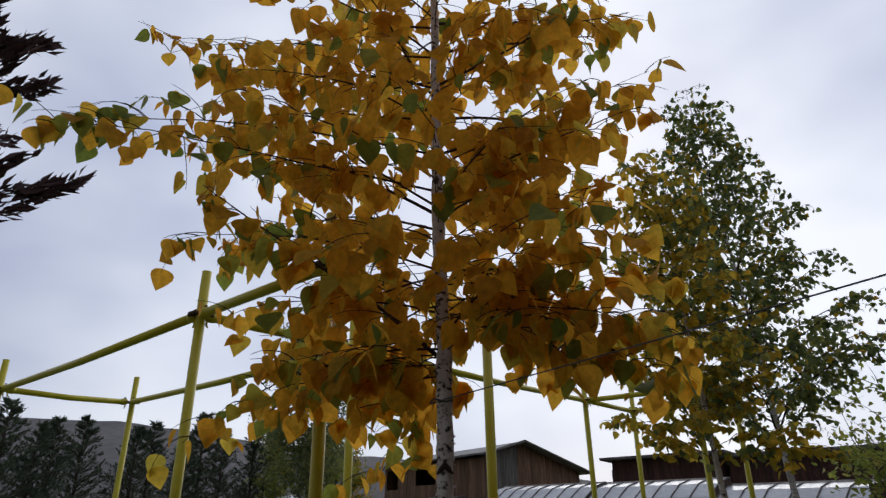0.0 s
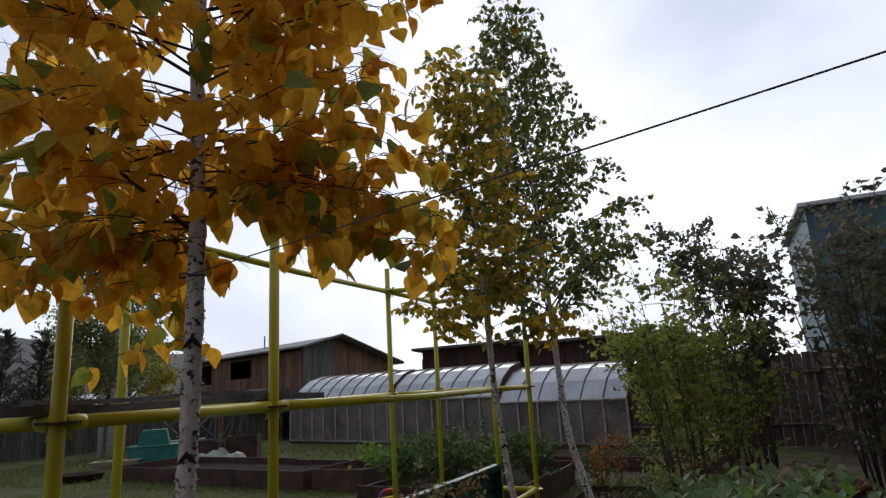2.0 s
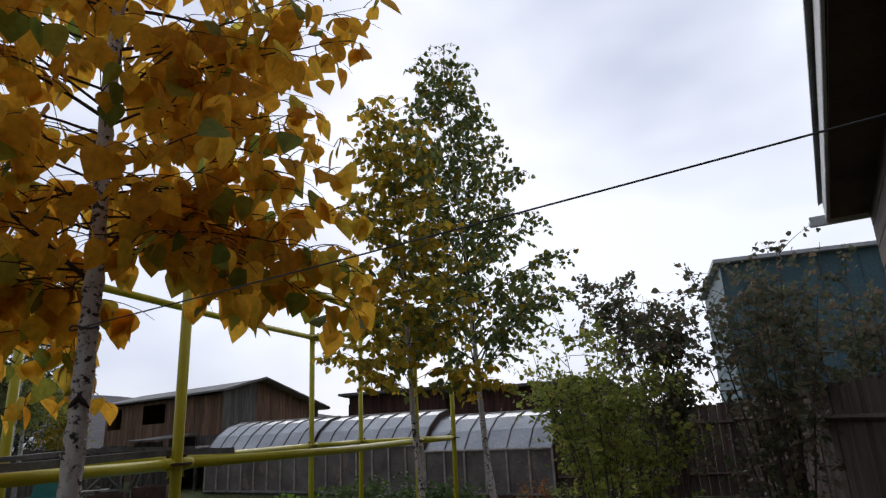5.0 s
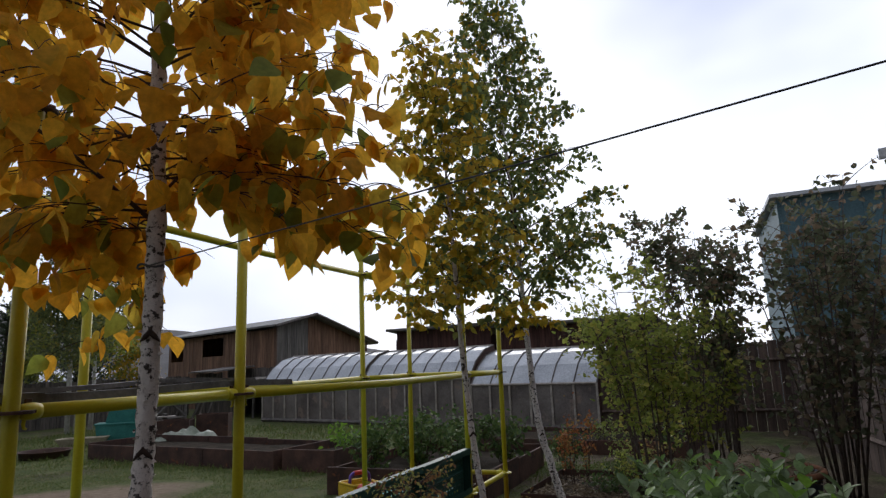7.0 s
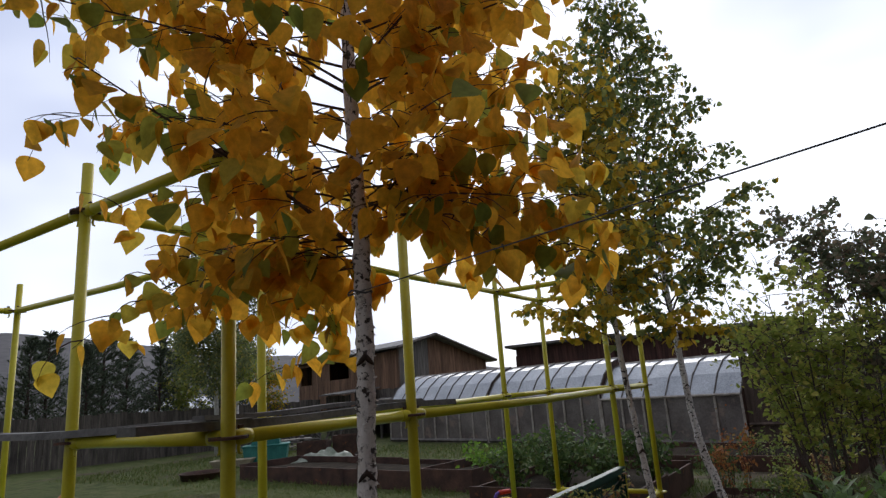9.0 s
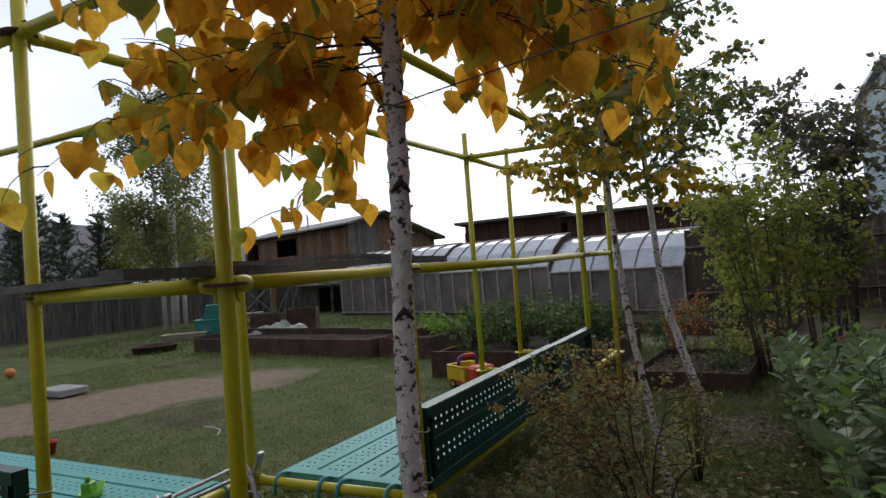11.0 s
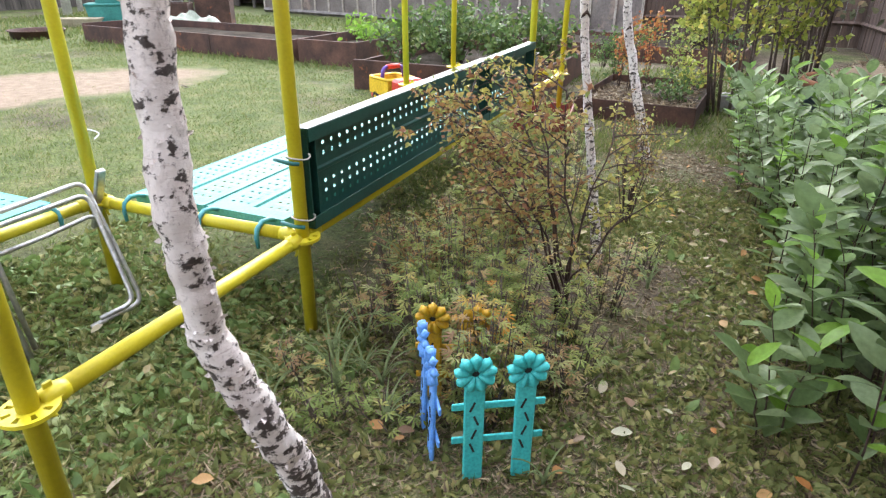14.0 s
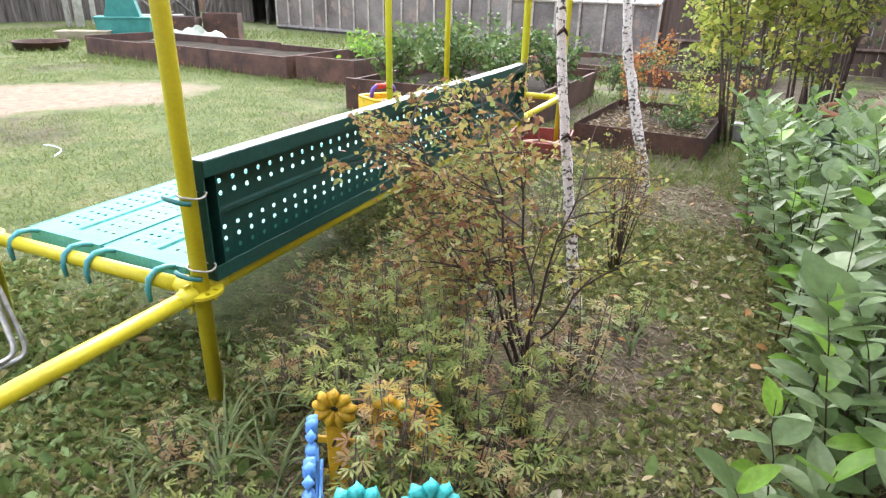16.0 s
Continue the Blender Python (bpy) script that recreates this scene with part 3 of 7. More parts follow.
def tie(ob, at, m):
    """A loop of wire round a post and the edge of a plank."""
    loop = [(0.032 * math.cos(a) + (0.02 if math.cos(a) > 0 else 0), 0.03 * math.sin(a), 0.004 * math.sin(2 * a)) for a in [math.pi / 6 * k for k in range(13)]]
    tw = part("wire_tie", Geo().tube([m @ Vector(p) for p in loop], 0.0032, 6), WIRE, ob, "loop of twisted tie wire", True)
    tw.matrix_basis = ob.matrix_basis.inverted() @ Matrix.Translation(at)


for z in (0.465, 0.685):
    tie(back1, (0.0, 1.03, z), pose(0, 0, 0, 0, 0, 20))
    tie(back3, (0.0, 4.0, z), pose(0, 0, 0, 0, 0, -20))
    tie(back2, (-1.0, 0.0, z), pose(0, 0, 0, 0, 0, -110))
for z, s in ((0.445, 1), (0.675, 1)):
    g = Geo().tube([(-0.06, 1.0, z), (-0.03, 0.985, z + 0.004), (0.0, 0.994, z - 0.004), (0.03, 1.01, z - 0.008)], 0.0075, 8)
    pg = part("hook", g, HOOKDARK, back1, "green plank hook bent round the post", True)
    pg.matrix_basis = back1.matrix_basis.inverted()

# ---- old boards lying on the upper rails ----
def old_board(a, b2, w, t, roll, seed):
    a, b2 = Vector(a), Vector(b2)
    d = b2 - a
    rng = random.Random(seed)
    m = Matrix.Translation(a) @ d.to_track_quat("X", "Z").to_matrix().to_4x4() @ pose(0, 0, 0, roll, 0, 0)
    g, n = Geo(), 16
    prev = None
    for i in range(n + 1):
        x = d.length * i / n
        hw = w / 2 + rng.uniform(-0.004, 0.004)
        dz = 0.006 * math.sin(i * 0.5 + seed)
        ring = [m @ Vector(p) for p in ((x, -hw, dz), (x, hw, dz), (x, hw - 0.004, dz + t), (x, -hw + 0.005, dz + t))]
        k = len(g.v)
        g.v += [tuple(p) for p in ring]
        if prev is not None:
            g.f += [(prev + j, prev + (j + 1) % 4, k + (j + 1) % 4, k + j) for j in range(4)]
        else:
            g.f.append((k, k + 1, k + 2, k + 3))
        prev = k
    g.f.append((prev + 3, prev + 2, prev + 1, prev))
    return solid("board", g, GREYBOARD, "weathered grey timber board lying across the yellow rails", "board", "loose boards")


ZB = UP + 0.0 + R + 0.002
old_board((-2.05, -0.12, ZB), (-0.03, 0.085, ZB), 0.10, 0.028, 0, 1)
old_board((-0.085, -0.30, ZB + 0.002), (-0.055, 1.44, ZB + 0.002), 0.10, 0.028, 0, 2)
old_board((-0.13, -0.02, ZB + 0.034), (-0.10, 1.22, ZB + 0.034), 0.08, 0.016, 0, 3)


# ---- birches ----
def limb_path(start, azimuth, rise, length, droop, n=7, rng=random):
    pts, p, a, e = [Vector(start)], Vector(start), azimuth, rise
    for _ in range(n):
        st = length / n
        p = p + Vector((math.cos(a) * math.cos(e), math.sin(a) * math.cos(e), math.sin(e))) * st
        pts.append(p)
        a += rng.uniform(-0.2, 0.2)
        e -= droop / n + rng.uniform(-0.08, 0.08)
    return pts


def birch(label, trunk, radii, limbs, leaf_len, mats, seed, leaf_step, twig_every, twig_len, group, piece_zone=None, knots=(), tmpl=(LEAF_V, LEAF_F), hang=(-1.35, -0.1), rings=6, flakes=0, inner=0.16, limb_k=0.17):
    """limbs: (height, azimuth, rise, length, droop). mats: [(material, share)]."""
    rng = random.Random(seed)
    ob = thing("birch_tree", label, "tree", trunk[0], group)
    inv = Matrix.Translation(Vector(trunk[0])).inverted()
    dense, rad = [], []
    for i in range(len(trunk) - 1):
        for k in range(rings):
            dense.append(Vector(between(trunk[i], trunk[i + 1], k / rings)) + Vector((rng.uniform(-1, 1), rng.uniform(-1, 1), 0)) * radii[i] * 0.6 / rings)
            rad.append((radii[i] + (radii[i + 1] - radii[i]) * k / rings) * rng.uniform(0.95, 1.05))
    dense.append(Vector(trunk[-1]))
    rad.append(radii[-1])
    g = Geo().tube([inv @ p for p in dense], rad, 20)
    for i, c in enumerate(dense):
        for k in range(20):
            p, c0 = Vector(g.v[i * 20 + k]), inv @ c
            q = p * 1.0 + Vector((seed, 0, 0))
            g.v[i * 20 + k] = tuple(p + (p - c0) * (0.16 * noise.noise(q * 22) + 0.12 * noise.noise(q * 60)))
    scars = []
    for z in knots:
        c = on_line(trunk, z)
        r0 = next(r for q, r in zip(trunk, radii) if q[2] >= z) + 0.001
        for a, ln in ((-0.9, 0.022), (1.9, 0.015)):
            side = Vector((math.cos(a), math.sin(a), 0))
            along = Vector((-side.y, side.x, 0))
            scars.append(Geo().tube([inv @ (c + side * r0 * (0.95 - 0.3 * abs(k)) + along * k * ln + Vector((0, 0, -0.012 * abs(k) * (1 + seed % 2)))) for k in (-1, -0.5, 0, 0.5, 1)],
                       [0.002, 0.007, 0.010, 0.007, 0.002], 8))
    bole = part("trunk", g, BARK if flakes else BARK_PALE, ob, "white birch trunk with black scars", True)
    for sc in scars:
        part("knot_scar", sc, TWIG, bole, "black branch scar", True)
    if flakes:
        fa, fd, fs = [], [], []
        for _ in range(flakes):
            i = rng.randrange(2, int(len(dense) * 0.62))
            a = rng.uniform(0, 6.283)
            out = Vector((math.cos(a), math.sin(a), 0))
            fa.append(tuple(inv @ dense[i] + out * rad[i] * 0.98))
            fd.append((out.x * 0.8 - out.y * rng.choice((-1, 1)), out.y * 0.8 + out.x * rng.choice((-1, 1)), rng.uniform(-0.6, 0.6)))
            fs.append(rng.uniform(0.005, 0.013))
        fs = np.array(fs)
        tagged(part("bark_flake", spread(LEAF_V, LEAF_F, fa, fd, fs, fs * 0.8, np.random.RandomState(seed).uniform(-2, 2, flakes), "bark_flake", BARK), None, bole), kind="stuff")
    at, along = [], []
    wood = Geo()
    for h, az, rise, length, droop in limbs:
        s = on_line(trunk, h)
        pts = limb_path(s, az, rise, length, droop, 8, rng)
        k = max(0.0022, radii[0] * (0.20 if droop < 0.4 else limb_k) * min(1, length))
        part("limb", Geo().tube([inv @ p for p in pts], [k * (1 - 0.8 * i / 8) for i in range(9)], 8), TWIG, ob, "", True)
        n = max(2, int(length / twig_every))
        for i in range(n):
            t = inner + (1 - inner) * (i + rng.random()) / n
            q = pts[min(7, int(t * 8))].lerp(pts[min(8, int(t * 8) + 1)], t * 8 % 1)
            ta = az + rng.choice((-1, 1)) * rng.uniform(0.3, 1.5)
            tl = twig_len * rng.uniform(0.5, 1.25) * (1.1 - 0.4 * t)
            tp = limb_path(q, ta, rng.uniform(-0.2, 0.7), tl, rng.uniform(0.5, 1.7), 5, rng)
            wood.tube([inv @ p for p in tp], [0.0022, 0.0019, 0.0016, 0.0013, 0.0010, 0.0007], 4, False)
            m = max(2, int(tl / leaf_step))
            for j in range(m + 1):
                u = 0.12 + 0.88 * j / m
                w = tp[min(4, int(u * 5))].lerp(tp[min(5, int(u * 5) + 1)], u * 5 % 1)
                la = rng.uniform(0, 2 * math.pi)
                at.append(tuple(inv @ w))
                along.append((math.cos(la) * 0.75, math.sin(la) * 0.75, rng.uniform(*hang)))
    if wood.v:
        tagged(part("twig", wood, TWIG, ob), kind="stuff")
    at, along = np.array(at), np.array(along)
    n = len(at)
    rs = np.random.RandomState(seed)
    size = leaf_len * rs.uniform(0.62, 1.18, n)
    roll = rs.uniform(-1.2, 1.2, n)
    # a short stalk between twig and blade
    at = at + along / np.linalg.norm(along, axis=1, keepdims=True) * (leaf_len * 0.22)
    far = np.linalg.norm(at[:, :2], axis=1)
    order = rs.rand(n) - 0.35 * (far / far.max())
    rank = np.argsort(np.argsort(order)) / n
    lo = 0.0
    single = np.zeros(n, bool)
    if piece_zone is not None:
        world_at = at + np.array(trunk[0])
        inside = (np.abs(world_at - np.array(piece_zone[0])) < np.array(piece_zone[1])).all(axis=1)
        single[np.nonzero(inside)[0][:280]] = True
    for mat, share in mats:
        pick = (rank >= lo) & (rank < lo + share) & ~single
        lo += share
        if pick.any():
            me = spread(tmpl[0], tmpl[1], at[pick], along[pick], size[pick], size[pick] * rs.uniform(0.8, 1.08, pick.sum()), roll[pick], "leaves", mat)
            tagged(part("leaves", me, mat, ob), kind="stuff")
    if single.any():
        shapes = [spread(tmpl[0], tmpl[1], [(0, 0, 0)], [(0, 1, 0)], [leaf_len], [leaf_len * w], np.array([0.0]), "leaf", GOLD_PIECE) for w in (0.84, 0.92, 1.02)]
        for i in np.nonzero(single)[0]:
            lf = part("leaf", shapes[i % 3], None, ob)
            d = Vector(along[i]).normalized()
            lf.matrix_basis = (Matrix.Translation(at[i]) @ d.to_track_quat("Y", "Z").to_matrix().to_4x4() @ pose(0, 0, 0, 0, math.degrees(roll[i]), 0)
                               @ Matrix.Scale(size[i] / leaf_len, 4))
    return ob


def crown_limbs(seed, z0, z1, count, reach, rise, droop):
    rng = random.Random(seed)
    out = []
    for i in range(count):
        t = (i + rng.random() * 0.7) / count
        out.append((z0 + (z1 - z0) * t, i * 2.39996 + rng.uniform(-0.3, 0.3), rise + rng.uniform(-0.2, 0.25) + 0.3 * t, reach(t) * rng.uniform(0.75, 1.12), droop * rng.uniform(0.6, 1.3)))
    return out


T1 = [(0.68, 0.10, -0.05), (0.712, 0.072, 0.25), (0.714, 0.006, 0.49), (0.697, -0.052, 0.65), (0.661, -0.086, 0.80), (0.672, -0.116, 1.0), (0.668, -0.095, 1.3),
      (0.698, -0.118, 1.6), (0.706, -0.125, 1.9), (0.70, -0.138, 2.35), (0.69, -0.13, 3.0), (0.68, -0.12, 3.6), (0.67, -0.11, 4.4)]
R1 = [0.036, 0.0335, 0.031, 0.0292, 0.0275, 0.0258, 0.0243, 0.0235, 0.022, 0.019, 0.015, 0.010, 0.004]
# how far the boughs reach: wide on the open side, short towards the house
REACH = ((-50, 0.34), (0, 0.42), (40, 0.66), (85, 0.90), (130, 0.80), (175, 0.98), (215, 1.06), (255, 0.72), (310, 0.34))


def bough_reach(az):
    a = (math.degrees(az) + 50) % 360 - 50
    for (a0, r0_), (a1, r1_) in zip(REACH, REACH[1:]):
        if a0 <= a <= a1:
            return r0_ + (r1_ - r0_) * (a - a0) / (a1 - a0)
    return 0.34


L1 = [(h, az, rise, ln * bough_reach(az), dr) for h, az, rise, ln, dr in
      crown_limbs(3, 1.9, 4.3, 64, lambda t: 0.82 if t < 0.13 else 1.0 if t < 0.5 else 1.0 - 1.3 * (t - 0.5), 0.45, 0.55)]
rng = random.Random(31)
for i in range(5):
    L1.append((rng.uniform(1.86, 2.14), radians(150 + 80 * i / 6) + rng.uniform(-0.1, 0.1), rng.uniform(0.0, 0.25), rng.uniform(0.6, 0.95), rng.uniform(0.8, 1.4)))
for i in range(4):
    L1.append((rng.uniform(1.88, 2.2), radians(15 + 28 * i), rng.uniform(0.1, 0.35), rng.uniform(0.4, 0.6), rng.uniform(0.9, 1.4)))
for i in range(5):
    L1.append((1.96 + 0.05 * i, radians(22 + 12 * i), 0.12 + 0.05 * (i % 2), 0.62 + 0.07 * (i % 3), 0.75))
# long boughs on the open side
for i in range(9):
    L1.append((2.02 + 0.135 * i, radians(202 + 16 * math.sin(i * 2.3)), 0.34 + 0.05 * (i % 3), (0.86 if i < 2 else 1.26 if i < 6 else 1.12) + 0.06 * (i % 3), 0.5))
for i in range(4):
    L1.append((2.0 + 0.12 * i, radians(36 + 9 * math.sin(i * 2.1)), 0.24 + 0.06 * (i % 2), 0.66 + 0.06 * (i % 2), 0.55))
# boughs that hang low on the open side, and high ones towards the bench
for i in range(4):
    L1.append((1.84 + 0.03 * i, radians(160 + 12 * i), 0.10 + 0.06 * (i % 2), 0.55 + 0.07 * (i % 3), 0.7))
for i in range(7):
    L1.append((2.42 + 0.14 * i, radians(38 + 17 * (i % 3)), 0.40 + 0.06 * (i % 2), 0.74 + 0.05 * (i % 3), 0.35))
# stout forks
L1 += [(1.88, radians(212), 0.72, 0.95, 0.35), (2.34, radians(205), 0.62, 0.8, 0.2), (1.95, radians(40), 0.9, 0.6, 0.2), (2.4, radians(35), 0.8, 0.65, 0.3)]
birch("slender birch with a dense golden autumn crown", T1, R1, L1, 0.080, [(TIPGREEN, 0.12), (GOLD, 0.88)], 5, 0.062, 0.067, 0.24, "birches",
      ((0.1, -0.35, 2.2), (0.55, 0.5, 0.6)), (1.60, 1.31), tmpl=(BIRCH_V, BIRCH_F), hang=(-1.9, -0.35), rings=16, flakes=320, inner=0.13, limb_k=0.12)
T2 = [(0.885, 2.19, -0.05), (0.829, 2.188, 0.3), (0.779, 2.188, 0.6), (0.729, 2.188, 0.9), (0.697, 2.19, 1.2), (0.664, 2.192, 1.6), (0.652, 2.192, 1.9), (0.62, 2.18, 2.6), (0.58, 2.18, 3.3), (0.565, 2.18, 3.7)]
R2 = [0.027, 0.022, 0.020, 0.019, 0.0175, 0.016, 0.014, 0.009, 0.005, 0.002]
L2 = crown_limbs(8, 1.66, 3.5, 60, lambda t: 0.58 - 0.36 * t, 0.6, 0.7)
birch("thin young birch with turning yellow and green leaves", T2, R2, L2, 0.05, [(OLIVEGOLD, 0.8), (DARKGREEN, 0.2)], 11, 0.029, 0.036, 0.23, "birches",
      None, (1.1, 0.72))
T3 = [(0.91, 3.957, -0.05), (0.86, 3.957, 0.2), (0.76, 3.957, 0.56), (0.668, 3.957, 0.9), (0.628, 3.957, 1.2), (0.598, 3.957, 1.7), (0.57, 3.94, 2.6), (0.50, 3.92, 3.8), (0.43, 3.9, 5.0)]
R3 = [0.044, 0.036, 0.031, 0.029, 0.027, 0.023, 0.016, 0.009, 0.002]
L3 = crown_limbs(15, 1.82, 4.85, 66, lambda t: 1.18 - 0.86 * t, 0.72, 0.5)
birch("young birch with dark green leaves on a white trunk", T3, R3, L3, 0.048, [(MIXED, 0.16), (DARKGREEN, 0.84)], 21, 0.031, 0.040, 0.30, "birches",
      None, (0.9, 1.4))


# ---- buildings and fences far off ----
def boarded_wall(parent, a, b2, z0, z1, mat, width=0.16, seed=0, peak=None, holes=(), t=0.03, ridge_at=0.5, second=None):
    """Upright boards from a to b2, each a piece; peak: heights of a gable at its start, ridge and end, ridge_at along it; second: (from, material); holes: (from, to, low, high) along the wall."""
    rng = random.Random(seed)
    a, b2 = Vector((*a, 0)), Vector((*b2, 0))
    d = b2 - a
    L = d.length
    rot = d.to_track_quat("X", "Z").to_matrix().to_4x4()
    n = max(1, int(L / width))
    w = L / n
    for i in range(n):
        x0, x1 = i * w + 0.004, (i + 1) * w - 0.004
        tops = []
        for x in (x0, x1):
            u = x / L
            if peak is None:
                tops.append(z1)
            else:
                tops.append(peak[0] + (peak[1] - peak[0]) * u / ridge_at if u < ridge_at else peak[1] + (peak[2] - peak[1]) * (u - ridge_at) / (1 - ridge_at))
        spans = [(z0, None)]
        for ha, hb, hl, hh in holes:
            if x1 > ha and x0 < hb:
                spans = [(z0, hl), (hh, None)] if hl > z0 else [(hh, None)]
        for lo, hi in spans:
            t0, t1 = (tops if hi is None else (hi, hi))
            off = rng.uniform(0, 0.012)
            j = rng.uniform(-0.03, 0.03) if peak is None and hi is None else 0
            g = Geo().add([(x0, off, lo), (x1, off, lo), (x1, off + t, lo), (x0, off + t, lo), (x0, off, t0 + j), (x1, off, t1 + j), (x1, off + t, t1 + j), (x0, off + t, t0 + j)],
                          [(3, 2, 1, 0), (4, 5, 6, 7), (0, 1, 5, 4), (1, 2, 6, 5), (2, 3, 7, 6), (3, 0, 4, 7)])
            o = part("board", g, second[1] if second and x0 > second[0] * L else mat, parent)
            o.matrix_basis = Matrix.Translation(a) @ rot


def slab(parent, name, corners, t, mat, label=""):
    """A flat panel of four corners with thickness t downwards."""
    top = [Vector(c) for c in corners]
    n = (top[1] - top[0]).cross(top[3] - top[0]).normalized()
    if n.z < 0:
        n = -n
    low = [p - n * t for p in top]
    return part(name, Geo().add(top + low, [(0, 1, 2, 3), (7, 6, 5, 4), (0, 4, 5, 1), (1, 5, 6, 2), (2, 6, 7, 3), (3, 7, 4, 0)]), mat, parent, label)


# barn: near corner, gable corner far, and the long side's far end
barn = thing("barn", "old barn of brown and grey boards with a low grey roof", "barn")
b0, b1 = Vector((-13.15, 18.45, 0)), Vector((-12.35, 24.0, 0))
side = Vector((-9.0, 3.4, 0))
b2_, b3 = b0 + side, b1 + side
EAVE_H, FAR_H, RIDGE_H = 3.3, 2.75, 3.78
boarded_wall(barn, b0.xy, b1.xy, 0, 0, BARNGREY, 0.19, 1, (EAVE_H - 0.04, RIDGE_H - 0.1, FAR_H - 0.02), ridge_at=0.34, second=(0.30, BROWNWOOD))
boarded_wall(barn, b2_.xy, b0.xy, 0, EAVE_H - 0.12, BROWNWOOD, 0.19, 2, None, ((0.2, 1.4, 2.15, 3.05), (3.5, 5.2, 2.27, 3.05)))
boarded_wall(barn, b3.xy, b1.xy, 0, FAR_H - 0.05, BROWNWOOD, 0.25, 3)
boarded_wall(barn, b2_.xy, b3.xy, 0, 0, BROWNWOOD, 0.25, 4, (EAVE_H - 0.04, RIDGE_H - 0.1, FAR_H - 0.02), ridge_at=0.34)
gm, gd = b0.lerp(b1, 0.34), (b1 - b0).normalized()
sd = side.normalized()
e0, e1 = b0 - gd * 0.35 - sd * 0.4, b1 + gd * 0.4 - sd * 0.4
r0 = gm - sd * 0.4
up = Vector((0, 0, 1))
slab(barn, "roof", [e0 + up * (EAVE_H - 0.02), r0 + up * (RIDGE_H), r0 + side + sd * 0.8 + up * (RIDGE_H), e0 + side + sd * 0.8 + up * (EAVE_H - 0.02)],
     0.07, ROOFGREY, "grey corrugated sheet roof slope")
slab(barn, "roof", [e1 + up * (FAR_H - 0.1), r0 + up * (RIDGE_H), r0 + side + sd * 0.8 + up * (RIDGE_H), e1 + side + sd * 0.8 + up * (FAR_H - 0.1)],
     0.07, ROOFGREY, "grey corrugated sheet roof slope")
for e, eh in ((e0, EAVE_H), (e1, FAR_H)):
    a, b = e + up * (eh - 0.1), r0 + up * (RIDGE_H - 0.02)
    part("barge_board", Geo().tube([a - sd * 0.03, b - sd * 0.03], 0.07, 4), FENCEWOOD, barn, "dark barge board along the gable")
part("pole", Geo().tube([b0 + sd * 4.6 + gd + up * 3.3, b0 + sd * 4.6 + gd + up * 4.15], 0.03, 6), FENCEWOOD, barn)

# long red-brown sheds behind the greenhouses
def low_shed(label, a, b2, z_low, z_high, depth, seed):
    ob = thing("shed", label, "shed", group="sheds")
    a, b2 = Vector((*a, 0)), Vector((*b2, 0))
    d = (b2 - a).normalized()
    n = Vector((-d.y, d.x, 0)) * depth
    boarded_wall(ob, a.xy, b2.xy, 0, z_high - 0.06, SHEDRED, 0.2, seed)
    boarded_wall(ob, a.xy, (a + n).xy, 0, z_low - 0.06, SHEDRED, 0.25, seed + 1)
    boarded_wall(ob, b2.xy, (b2 + n).xy, 0, z_low - 0.06, SHEDRED, 0.25, seed + 2)
    slab(ob, "roof", [a - d * 0.3 - n * 0.08 + up * z_high, b2 + d * 0.3 - n * 0.08 + up * z_high, b2 + d * 0.3 + n * 1.05 + up * z_low, a - d * 0.3 + n * 1.05 + up * z_low], 0.09, OLDWOOD,
         "dark weathered roof sheet")
    return ob


low_shed("long red-brown boarded shed with a dark flat roof", (-9.1, 20.7), (-5.1, 20.35), 2.6, 2.97, 4, 11)
low_shed("lower red-brown boarded shed with a dark flat roof", (-4.9, 20.5), (0.4, 19.9), 2.5, 2.85, 4, 21)


